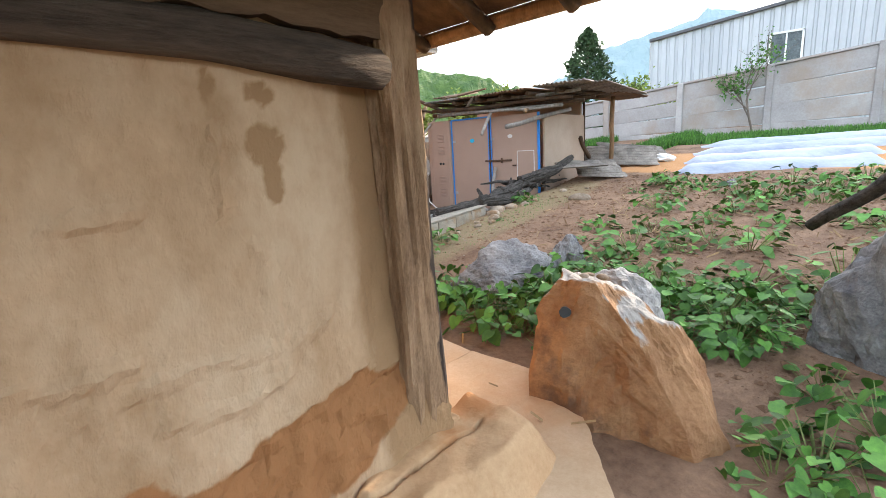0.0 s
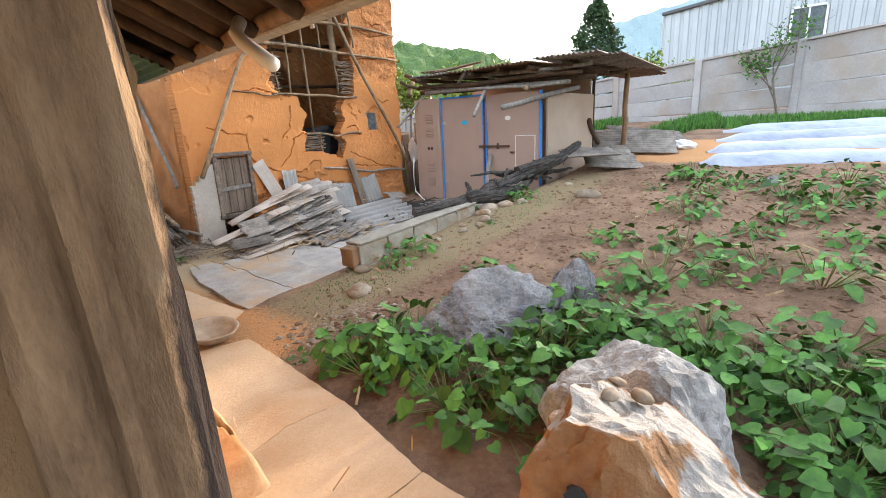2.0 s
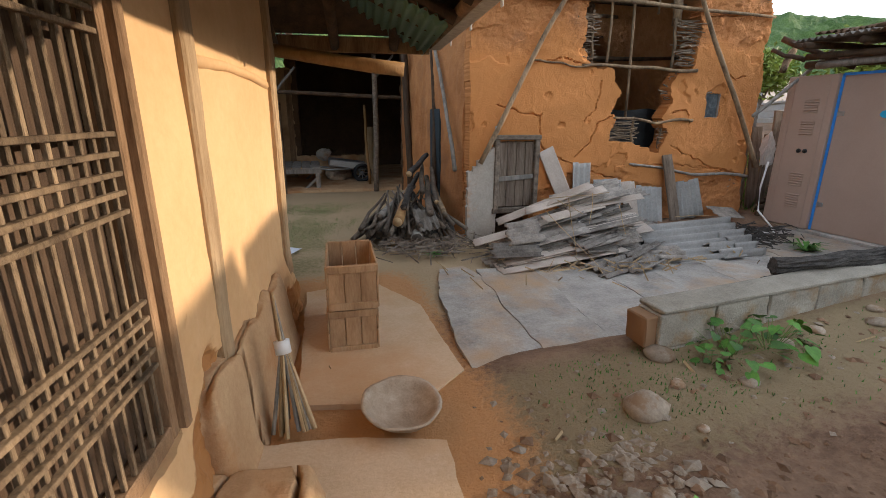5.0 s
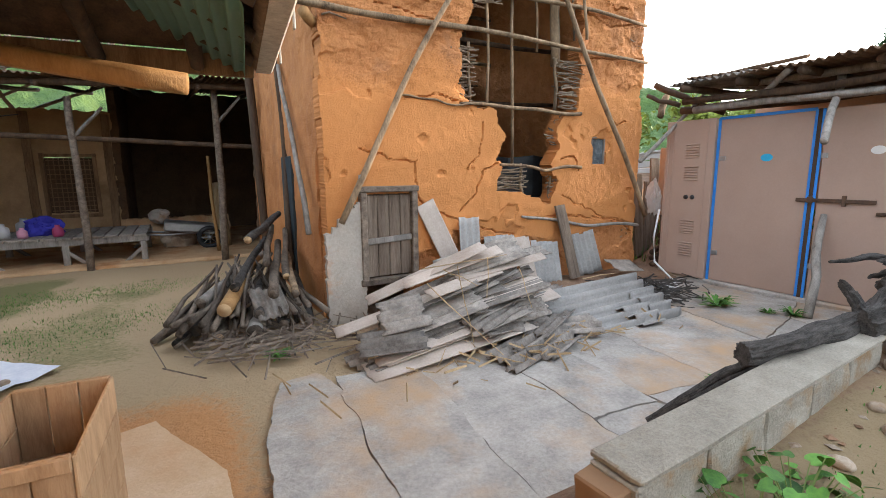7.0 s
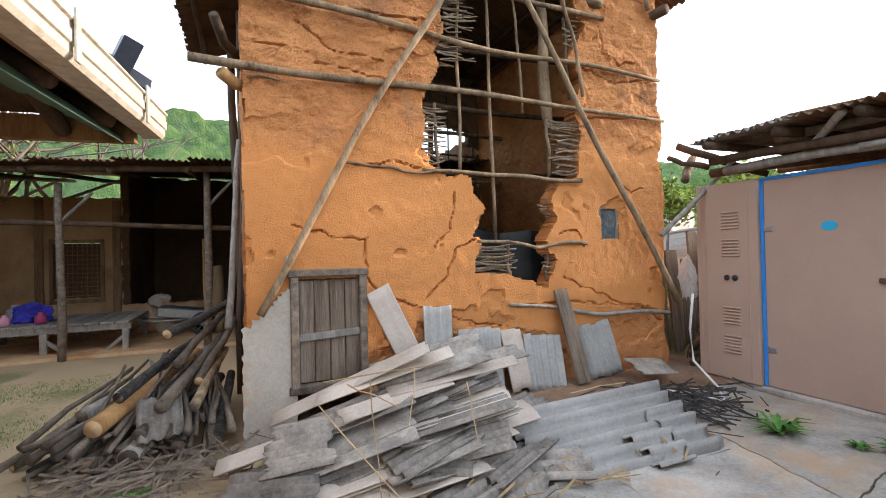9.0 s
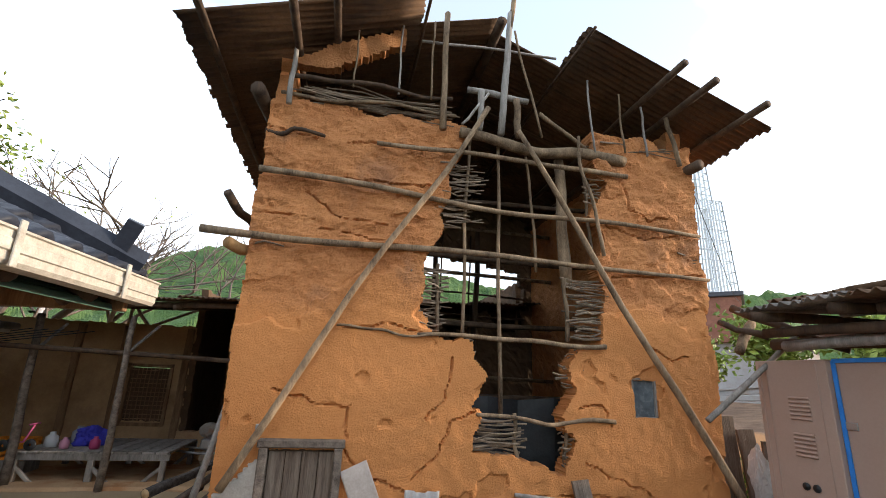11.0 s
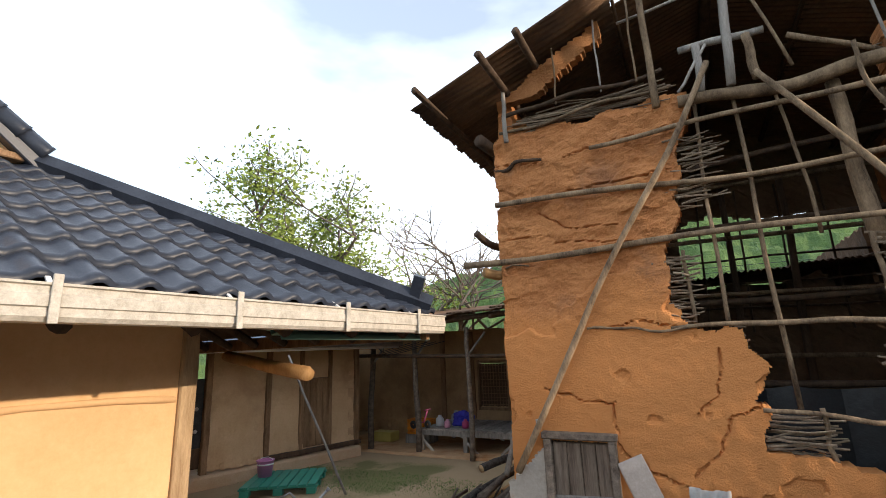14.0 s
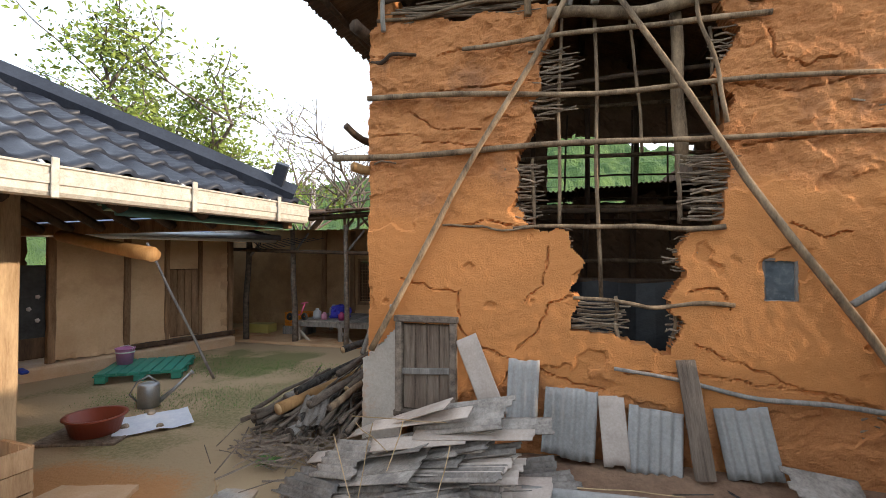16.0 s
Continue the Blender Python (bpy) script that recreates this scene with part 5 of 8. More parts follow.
def slab_poly(pts, z=0.115, thick=0.09, seed=0, material=None, parent=None, name="slab", stray=0.012):
    """A worn concrete slab with an uneven outline."""
    out = []
    n = len(pts)
    c = Vector((sum(p[0] for p in pts) / n, sum(p[1] for p in pts) / n))
    for (xa, ya), (xb, yb) in zip(pts, pts[1:] + pts[:1]):
        m = max(2, int(math.hypot(xb - xa, yb - ya) / 0.035))
        for i in range(m):
            p = Vector((xa + (xb - xa) * i / m, ya + (yb - ya) * i / m))
            wander = Vector((noise.fractal(Vector((p.x * 3, p.y * 3, 5)), 0.8, 2.0, 4), noise.fractal(Vector((p.x * 3, p.y * 3, 15)), 0.8, 2.0, 4)))
            p += (c - p).normalized() * (0.002 + 0.012 * abs(noise.fractal(Vector((p.x * 4, p.y * 4, seed)), 0.7, 2.0, 4))) + wander * stray
            out.append(p)
    bm = bmesh.new()
    vs = [bm.verts.new((p.x, p.y, z)) for p in out]
    f = bm.faces.new(vs)
    if f.normal.z < 0:
        f.normal_flip()
    ext = bmesh.ops.extrude_face_region(bm, geom=[f])
    bmesh.ops.translate(bm, vec=(0, 0, -thick), verts=[v for v in ext["geom"] if isinstance(v, bmesh.types.BMVert)])
    bmesh.ops.recalc_face_normals(bm, faces=bm.faces)
    return part(name, bm, material, parent)


for k, pts in enumerate([
    [(2.66, 4.12), (3.17, 4.1), (3.2, 4.92), (3.29, 5.6), (3.22, 5.95), (2.96, 5.9), (2.82, 5.3), (2.72, 4.7)], [(3.17, 4.1), (3.68, 4.05), (3.72, 4.67), (3.79, 5.05), (3.85, 5.75), (3.3, 5.8), (3.2, 4.92)],
    [(3.68, 4.05), (4.33, 4.03), (4.37, 4.54), (4.4, 5.02), (4.45, 5.75), (3.85, 5.75), (3.72, 4.67)], [(4.33, 4.03), (4.85, 4.03), (4.82, 4.53), (4.37, 4.54)], [(4.37, 4.54), (4.82, 4.53), (4.91, 5.13), (4.87, 5.7), (4.45, 5.75), (4.4, 5.02)],
    [(4.85, 4.03), (5.45, 4.03), (5.42, 4.51), (4.84, 4.6)], [(4.84, 4.6), (5.42, 4.51), (5.66, 5.28), (5.6, 5.9), (4.9, 5.8)], [(5.45, 4.03), (6.3, 4.0), (6.4, 4.7), (5.72, 4.53), (5.42, 4.51)], [(5.42, 4.51), (5.72, 4.53), (6.4, 4.7), (6.61, 5.54), (6.3, 5.95), (5.6, 5.9)],
    [(6.3, 4.0), (7.05, 3.98), (7.2, 4.87), (6.4, 4.7)], [(6.4, 4.7), (7.2, 4.87), (7.3, 5.6), (7.1, 6.3), (6.5, 6.2), (6.61, 5.54)], [(7.05, 3.98), (7.86, 3.98), (7.86, 5.1), (7.2, 4.87)], [(7.2, 4.87), (7.86, 5.1), (7.86, 6.7), (7.4, 6.6), (7.1, 6.3), (7.3, 5.6)]]):
    slab_poly(pts, 0.098 + 0.003 * ((k * 5) % 3 - 1), 0.09, k, CONCRETE, paving, stray=0.03)
path = thing("house_path", "tan concrete path along the house wall", "path", kind="structure")
for k, pts in enumerate([[(1.08, 0.35), (1.5, 0.62), (2.03, 0.98), (2.06, 1.66), (1.75, 1.7), (1.1, 1.5)], [(1.1, 1.5), (1.75, 1.7), (2.06, 1.66), (2.22, 2.35), (1.9, 2.42), (1.2, 2.3)], [(1.2, 2.3), (1.9, 2.42), (2.22, 2.35), (2.32, 3.15), (2.36, 3.55), (1.9, 3.7), (1.3, 3.75)], [(1.7, 4.0), (2.3, 3.85), (2.62, 4.1), (2.6, 5.1), (2.3, 5.75), (1.75, 5.6)]]):
    slab_poly(pts, 0.112 - 0.004 * k, 0.08, 30 + k, PATHCRETE, path, "path_slab")

# ---- low block wall, stones, old trunk ----
def rough_block(sx, sy, sz, seed):
    """A concrete block with chipped arrises and pitted faces."""
    bm = box(sx, sy, sz, 0.008)
    bmesh.ops.subdivide_edges(bm, edges=bm.edges[:], cuts=5, use_grid_fill=True)
    for v in bm.verts:
        p = v.co
        out = Vector((p.x / sx, p.y / sy, (p.z - sz / 2) / sz)) * 2
        corner = sum(1 for q in out if abs(q) > 0.85)
        v.co = p - out * (0.004 + 0.006 * noise.noise(p * 11 + Vector((seed, 0, 0))) + (0.010 * max(0.0, noise.noise(p * 7 + Vector((0, seed, 3)))) if corner > 1 else 0.0)) * Vector((1, 1, 1)).length / 1.73
    return bm


lw = thing("low_block_wall", "low wall of worn concrete blocks", "wall", kind="structure")
for i in range(5):
    x, y, z = 3.86 + 0.40 * i, 3.88 + 0.008 * i, 0.016 * i
    part("block", rough_block(0.402, 0.20, 0.22, i), BLOCK, lw, "", pose(x, y, 0.24 + z, 0, -2.3, 1))
    part("block", rough_block(0.402, 0.21, 0.22, 20 + i), BLOCK, lw, "", pose(x + 0.02, y, 0.03 + z, 0, -2.3, 1))
part("wall_cap", rough_block(2.02, 0.215, 0.035, 44), BLOCK, lw, "cement coat on the wall top", pose(4.67, 3.895, 0.487, 0, -2.3, 1))
part("end_brick", rough_block(0.10, 0.17, 0.19, 61), paint("brown_brick", (0.24, 0.135, 0.07), 0.9), lw, "broken brown brick at the wall end", pose(3.625, 3.885, 0.25, 0, -3, 4))


def stone(x, y, s, seed, z=None, material=None, flat=0.6, group="stones along the path"):
    rr = random.Random(seed)
    s *= 0.62
    ob = part("stone", rock_mesh(s * rr.uniform(0.8, 1.25), s * rr.uniform(0.7, 1.0), s * flat * rr.uniform(0.8, 1.2), seed, 2, 0.16), material or STONE, None, "", pose(x, y, (ground_z(x, y) if z is None else z) - s * 0.26, 0, 0, rr.uniform(0, 360)))
    return tagged(ob, "smooth rounded tan stone on bare earth", "stone", group)


for k, (x, y, s) in enumerate([(6.76, 2.8, 0.26), (5.86, 3.74, 0.23), (6.06, 3.62, 0.20), (5.66, 3.70, 0.21), (5.45, 3.56, 0.15), (5.15, 3.66, 0.09), (5.0, 3.55, 0.10), (5.25, 3.48, 0.10), (3.3, 3.42, 0.2), (3.55, 3.5, 0.07), (6.2, 3.45, 0.12), (6.45, 3.4, 0.1), (3.0, 2.95, 0.10), (3.42, 3.2, 0.06), (3.9, 3.4, 0.09), (4.3, 3.55, 0.08), (4.6, 3.6, 0.07), (3.65, 3.75, 0.12), (6.6, 3.5, 0.09), (5.7, 3.3, 0.06), (7.3, 3.3, 0.1), (7.6, 3.0, 0.08)]):
    stone(x, y, s, 500 + k)
rr = random.Random(8)
pverts, pfaces = [], []
for k in range(300):
    if k < 220:
        x, y = rr.gauss(2.85, 0.22), rr.gauss(3.1, 0.16)
    else:
        x, y = rr.uniform(2.5, 7.0), 3.45 + rr.gauss(0, 0.28)
    s = rr.uniform(0.012, 0.036) * (1.6 if k < 70 else 1.0)
    z, o, a = ground_z(x, y), len(pverts), rr.uniform(0, 6)
    for dx, dy, dz in ((1, 0, 0), (0, 1, 0.1), (-1, 0, 0), (0, -1, 0), (0.1, 0, 0.3), (0, 0, -0.5)):
        pverts.append((x + s * (dx * math.cos(a) - dy * math.sin(a) * 0.7), y + s * (dx * math.sin(a) + dy * math.cos(a) * 0.7), z + s * dz))
    pfaces += [(o + i, o + (i + 1) % 4, o + 4) for i in range(4)] + [(o + (i + 1) % 4, o + i, o + 5) for i in range(4)]
tagged(part("gravel", mesh_of("gravel", pverts, pfaces), STONE), "scattered pale gravel on the earth", "gravel", kind="stuff")

trunk = thing("fallen_trunk", "grey dead tree trunk lying on the block wall", "trunk")
def gnarly(name, pts, radii, seed, mt=None):
    """A bark-covered limb with ridges along it."""
    P = [Vector(p) for p in pts]
    dense, rad = [], []
    for i in range(len(P) - 1):
        for k in range(7):
            t = k / 7
            dense.append(P[i].lerp(P[i + 1], t) + Vector((0, 0.02, 0.025)) * noise.noise(Vector((i + t, seed, 0)) * 2))
            rad.append((radii[i] + (radii[i + 1] - radii[i]) * t) * (1 + 0.16 * noise.noise(Vector((i + t, seed, 3)) * 3)))
    dense.append(P[-1]), rad.append(radii[-1] * 0.9)
    seg = 36
    me = tube(dense, rad, seg, 0.05, seed)
    for i, v in enumerate(me.vertices):
        c = dense[i // seg]
        k = (i % seg) * 20 / seg
        o = v.co - c
        v.co = c + o * (1 + 0.34 * noise.noise(Vector((math.cos(k * 0.314) * 1.8, math.sin(k * 0.314) * 1.8, c.x * 2.5 + seed))) - 0.65 * abs(noise.noise(Vector((math.cos(k * 0.314) * 5, math.sin(k * 0.314) * 5, c.x * 1.5 + seed)))) + 0.14)
    me.polygons.foreach_set("use_smooth", [False] * len(me.polygons))
    return part(name, me, mt or BARK, trunk)


gnarly("bole", [(4.76, 4.06, 0.56), (5.1, 3.99, 0.57), (5.7, 3.95, 0.59), (6.4, 3.95, 0.66), (7.0, 3.86, 0.77), (7.7, 3.72, 0.93)], [0.046, 0.052, 0.055, 0.066, 0.07, 0.06], 3)
gnarly("limb", [(5.15, 4.0, 0.56), (4.85, 4.15, 0.40), (4.5, 4.35, 0.15)], [0.042, 0.036, 0.02], 5)
gnarly("limb", [(5.75, 3.95, 0.62), (5.84, 4.03, 0.70), (5.86, 4.1, 0.76)], [0.032, 0.026, 0.018], 7)
gnarly("limb", [(6.3, 3.95, 0.70), (6.8, 4.15, 0.60), (7.5, 4.3, 0.35)], [0.07, 0.06, 0.05], 9)
gnarly("limb", [(6.6, 3.92, 0.72), (6.75, 4.0, 0.80), (6.84, 4.05, 0.86)], [0.035, 0.025, 0.012], 10)
gnarly("limb", [(6.9, 3.9, 0.8), (7.6, 3.6, 0.92), (8.4, 3.6, 1.12)], [0.09, 0.08, 0.05], 12)
gnarly("limb", [(5.6, 3.9, 0.6), (6.2, 3.8, 0.56), (6.8, 3.7, 0.66)], [0.07, 0.07, 0.05], 13)

rl = random.Random(61)
for k in range(16):
    x, y = rl.uniform(6.5, 8.1), rl.uniform(3.7, 4.15)
    z = 0.45 + 0.13 * (x - 5.6) + rl.uniform(-0.05, 0.12)
    e = Vector((x + rl.uniform(0.4, 1.1) * rl.choice((-1, 1)), y + rl.uniform(-0.25, 0.35), z + rl.uniform(-0.12, 0.14)))
    gnarly("branch", [(x, y, z), tuple(Vector((x, y, z)).lerp(e, 0.5) + Vector((0, 0, rl.uniform(-0.04, 0.06)))), tuple(e)], [rl.uniform(0.02, 0.045), 0.025, 0.012], 20 + k)

# ---- scrap sheets beside the shed ----
for k, (x, y, w, l, rx, ry, rz, mt) in enumerate([(8.75, 3.2, 0.75, 0.95, 6, -22, 38, SLATE), (10.4, 3.3, 0.95, 1.5, 3, -24, 18, SLATE), (11.2, 3.3, 0.9, 1.5, 8, -12, 25, SLATE), (8.2, 3.35, 0.6, 0.8, 0, -8, 40, SLATE)]):
    ob = part("scrap_sheet", corrugated(w, l, 0.08, 0.012, 0.006, 600 + k, 0.03), mt, None, "", pose(x, y, ground_z(x, y) + 0.16 + 0.06 * k, rx, ry, rz))
    tagged(ob, "grey corrugated scrap sheet dumped by the shed", "roof sheet", "scrap sheets by the shed")
rag = part("white_rag", rock_mesh(0.35, 0.28, 0.10, 77, 3, 0.5), WHITE, None, "", pose(11.0, 2.6, ground_z(11, 2.6)))
tagged(rag, "crumpled white plastic sheet on the ground", "plastic sheet")

# ---- field boulders ----
def boulder(x, y, sx, sy, sz, rz, seed, mt, label, flat=0.0, z=None, tilt=(0, 0)):
    ob = part("boulder", rock_mesh(sx, sy, sz, seed, 5, 0.30, flat), mt, None, "", pose(x, y, (ground_z(x, y) if z is None else z) - 0.1, tilt[0], tilt[1], rz))
    return tagged(ob, label, "boulder", "field boulders")


boulder(3.38, 2.16, 0.52, 0.34, 0.35, -38, 21, ROCK_GREY, "large dark grey boulder among green plants", z=0.06)
boulder(3.92, 1.80, 0.27, 0.22, 0.34, 10, 25, ROCK_GREY, "smaller grey boulder among green plants", z=0.12)
boulder(3.12, -0.62, 0.42, 0.55, 0.82, 15, 33, ROCK_GREY, "tall grey boulder standing in the field", z=0.0)
boulder(2.68, 1.00, 0.46, 0.36, 0.45, 32, 27, ROCK_PALE, "pale grey boulder behind the tan standing boulder", z=0.02)
for k, (x, y, z, q) in enumerate([(2.13, 0.93, 0.69, 0.04), (2.20, 0.86, 0.67, 0.05), (2.27, 0.95, 0.66, 0.035)]):
    ob = part("stone", rock_mesh(q, q * 0.7, q * 0.35, 640 + k, 2, 0.2), STONE, None, "", pose(x, y, z, 0, 0, 40 * k))
    tagged(ob, "loose tan stone lying on a boulder", "stone", "stones on the boulder")
boulder(7.9, 0.9, 0.14, 0.1, 0.12, 0, 41, ROCK_GREY, "small grey stone in the field")


def big_tan():
    """The standing tan rock: a wedge with a broad face, a sloping bright top and a bored hole."""
    bm = bmesh.new()
    ring0 = [(1.72, 1.12), (1.60, 0.72), (1.62, 0.22), (1.95, 0.10), (2.42, 0.25), (2.64, 0.75), (2.45, 1.15), (2.05, 1.22)]
    ring1 = [(1.84, 1.08), (1.80, 0.74), (1.74, 0.32), (1.98, 0.22), (2.42, 0.30), (2.70, 0.75), (2.48, 1.08), (2.1, 1.14)]
    ring2 = [(1.90, 1.02), (1.95, 0.80), (1.88, 0.56), (2.05, 0.42), (2.38, 0.50), (2.62, 0.78), (2.48, 1.02), (2.18, 1.06)]
    z1 = [0.60, 0.52, 0.22, 0.20, 0.30, 0.42, 0.50, 0.60]
    z2 = [0.84, 0.80, 0.56, 0.50, 0.56, 0.66, 0.72, 0.84]
    ring0, ring1, ring2 = [[(1.68 + 0.66 * (x - 1.62), 0.72 + 0.92 * (y - 0.72)) for x, y in ring] for ring in (ring0, ring1, ring2)]
    rows = [[bm.verts.new((x, y, 0.0)) for x, y in ring0], [bm.verts.new((x, y, 0.95 * z)) for (x, y), z in zip(ring1, z1)], [bm.verts.new((x, y, 0.93 * z)) for (x, y), z in zip(ring2, z2)]]
    for a, b in zip(rows, rows[1:]):
        for i in range(8):
            bm.faces.new((a[i], a[(i + 1) % 8], b[(i + 1) % 8], b[i]))
    top = bm.verts.new((2.05, 0.79, 0.73))
    for i in range(8):
        bm.faces.new((rows[2][i], rows[2][(i + 1) % 8], top))
    bmesh.ops.recalc_face_normals(bm, faces=bm.faces)
    bmesh.ops.subdivide_edges(bm, edges=bm.edges[:], cuts=9, use_grid_fill=True)
    bmesh.ops.triangulate(bm, faces=[f for f in bm.faces if len(f.verts) > 4])
    for v in bm.verts:
        p = v.co
        n3 = noise.fractal(p * 3.2, 0.8, 2.0, 5)
        n4 = abs(noise.noise(Vector((p.x * 5, p.y * 5, p.z * 3))))
        c = Vector((2.15, 0.7, 0.3))
        v.co = p + (p - c).normalized() * (0.05 * n3 - 0.03 * n4 - 0.03 * abs(noise.fractal(p * 6.5, 0.8, 2.0, 4)))
    return bm


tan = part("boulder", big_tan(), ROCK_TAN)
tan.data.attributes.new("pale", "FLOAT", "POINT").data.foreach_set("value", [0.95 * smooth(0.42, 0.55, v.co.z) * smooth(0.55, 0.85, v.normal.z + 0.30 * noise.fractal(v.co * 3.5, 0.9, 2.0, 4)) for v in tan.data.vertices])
tagged(tan, "standing tan and grey boulder beside the path", "boulder", "field boulders")
hole = part("bored_hole", tube([(0, 0, 0), (0.015, 0, 0)], 0.028, 12, 0.1, 1), BLACKFILM, tan, "", pose(1.80, 0.90, 0.60, 0, -15, 180 + 20))
hole.data.polygons.foreach_set("use_smooth", [False] * len(hole.data.polygons))
stk = stick("dead_branch", (3.35, -0.03, 0.82), (2.75, -0.40, 1.25), 0.035, 0.045, BARK, None, 0.01, 8, 6, 9)
tagged(stk, "dark dead branch leaning on a boulder", "branch")

# ---- slate pile ----
def sheet(x, y, z, w, l, yaw, tilt, roll, seed, mt=None, pitch=0.065, amp=0.012, ragged=0.03, flat=False, label="weathered grey corrugated slate sheet in a heap", group="slate sheets in the heap"):
    """A loose sheet, its length along yaw, its far end raised by tilt."""
    me = corrugated(w, l, pitch, 0.0008 if flat else amp, 0.008, seed, ragged)
    ob = part("slate_sheet", me, mt or SLATE, None, "", pose(x, y, z, 0, 0, yaw) @ pose(0, 0, 0, 0, -tilt, 0) @ pose(0, 0, 0, roll, 0, 0) @ pose(0, 0, 0, 0, 0, -90))
    return tagged(ob, label, "slate sheet", group)


rr = random.Random(21)
PALE = mat("pale_board", (0.36, 0.295, 0.24), (0.57, 0.49, 0.42), 2.5, 0.85, 0.25, 50, vary=0.15)


def fan_board(xl, yl, zl, l, w, yaw, tilt, roll, seed, flat, mt):
    """A long board or sheet given by its low end."""
    c, h = math.cos(radians(tilt)) * l / 2, math.sin(radians(tilt)) * l / 2
    return sheet(xl + c * math.cos(radians(yaw)), yl + c * math.sin(radians(yaw)), zl + h, w, l, yaw, tilt, roll, seed, mt, flat=flat, ragged=0.012 if flat else 0.03)


for k in range(30):
    t = k / 29
    fan_board(3.52 + 0.42 * t + rr.uniform(-0.12, 0.22), 5.80 + 0.48 * t + rr.uniform(-0.12, 0.16), 0.11 + 0.20 * t, rr.uniform(1.15, 1.75) - 0.55 * t, rr.uniform(0.13, 0.36), 8 - 24 * t + rr.uniform(-8, 8), 3 + 17 * t + rr.uniform(-3, 3), rr.uniform(2, 12), 700 + k, rr.random() < 0.5, PALE if rr.random() < 0.2 else SLATE)
for k in range(26):
    sheet(rr.uniform(4.4, 5.2), rr.uniform(5.7, 6.35), rr.uniform(0.13, 0.34), rr.uniform(0.16, 0.4), rr.uniform(0.3, 0.75), rr.uniform(-35, 45), rr.uniform(-14, 16), rr.uniform(-10, 18), 740 + k, ragged=0.04)
for k, (xl, yl, zl, l, w, yaw, tilt, roll, flat) in enumerate([(3.76, 6.40, 0.40, 1.05, 0.17, -22, 24, 14, True), (3.46, 6.28, 0.22, 0.9, 0.14, -16, 17, 16, True), (4.0, 6.2, 0.55, 0.85, 0.13, -12, 16, 18, True), (3.72, 6.02, 0.36, 0.34, 0.34, -12, 8, 24, False), (4.1, 5.98, 0.50, 0.7, 0.12, 2, 10, 20, True),
                                                         (4.35, 6.25, 0.60, 0.75, 0.34, -14, 15, 20, False), (4.72, 6.1, 0.66, 0.62, 0.18, -2, 6, 20, False), (4.4, 6.05, 0.58, 0.85, 0.10, -6, 8, 20, True), (3.62, 5.78, 0.17, 1.5, 0.24, 4, 6, 10, True), (3.66, 5.68, 0.12, 1.3, 0.2, 7, 3, 6, True), (3.5, 5.9, 0.24, 0.5, 0.3, -20, 4, 16, False)]):
    fan_board(xl, yl, zl, l, w, yaw, tilt, roll, 780 + k, flat, PALE if flat else SLATE)
for k, (x, y, z, w, l, yaw, tilt, roll) in enumerate([(4.56, 5.42, 0.15, 0.30, 0.50, 16, 3, 10), (4.85, 5.42, 0.16, 0.28, 0.50, 20, 4, 8), (5.2, 5.62, 0.18, 0.3, 0.5, -30, 3, 12)]):
    sheet(x, y, z, w, l, yaw, tilt, roll, 800 + k, pitch=0.10, amp=0.027)
WAVESHEET = mat("grey_wave_sheet", (0.20, 0.19, 0.175), (0.38, 0.365, 0.34), 2, 0.85, 0.3, 40, vary=0.2)
for k, (x, y, z, w, l, yaw, tilt, roll) in enumerate([(5.80, 5.70, 0.225, 0.66, 1.30, -1, 2, 25), (5.98, 5.50, 0.175, 0.30, 0.30, -2, 2, 26), (6.27, 5.57, 0.205, 0.36, 0.30, -2, 2, 26)]):
    sheet(x, y, z, w, l, yaw, tilt, roll, 810 + k, WAVESHEET, 0.11, 0.036, 0.02)
# sheets and planks leaning on the barn
def leaner(x, z0, w, h, lean, side, seed, mt, flat=False, label="corrugated sheet leaning on the mud wall", y=6.93):
    me = corrugated(w, h, 0.08, 0.0008 if flat else 0.017, 0.01, seed, 0.015)
    ob = part("leaning_sheet", me, mt, None, "", pose(x, y - 0.5 * h * math.sin(radians(lean)), z0 + 0.5 * h * math.cos(radians(lean)), 0, side, 0) @ pose(0, 0, 0, 90 - lean, 0, 0))
    return tagged(ob, label, "sheet", "sheets leaning on the barn")


leaner(4.72, 0.45, 0.20, 0.72, 8, -24, 820, PALE, True, "pale board leaning on the mud wall")
leaner(5.08, 0.42, 0.26, 0.54, 10, 2, 821, WAVESHEET)
leaner(5.46, 0.22, 0.42, 0.54, 14, 4, 822, WAVESHEET)
leaner(5.80, 0.2, 0.2, 0.52, 16, -4, 823, PALE, True)
leaner(6.74, 0.2, 0.36, 0.50, 14, -8, 824, WAVESHEET)
leaner(6.1, 0.16, 0.4, 0.5, 18, 5, 826, WAVESHEET)
ob = part("leaning_plank", worn_post(0.86, 0.14, 0.035, 8.0), OLDPLANK, None, "", pose(6.42, 6.72, 0.2, -14, -6, 0))
tagged(ob, "grey weathered plank leaning on the mud wall", "plank")
sheet(7.1, 6.6, 0.30, 0.24, 0.42, 0, -6, 24, 830, SLATE, flat=True)
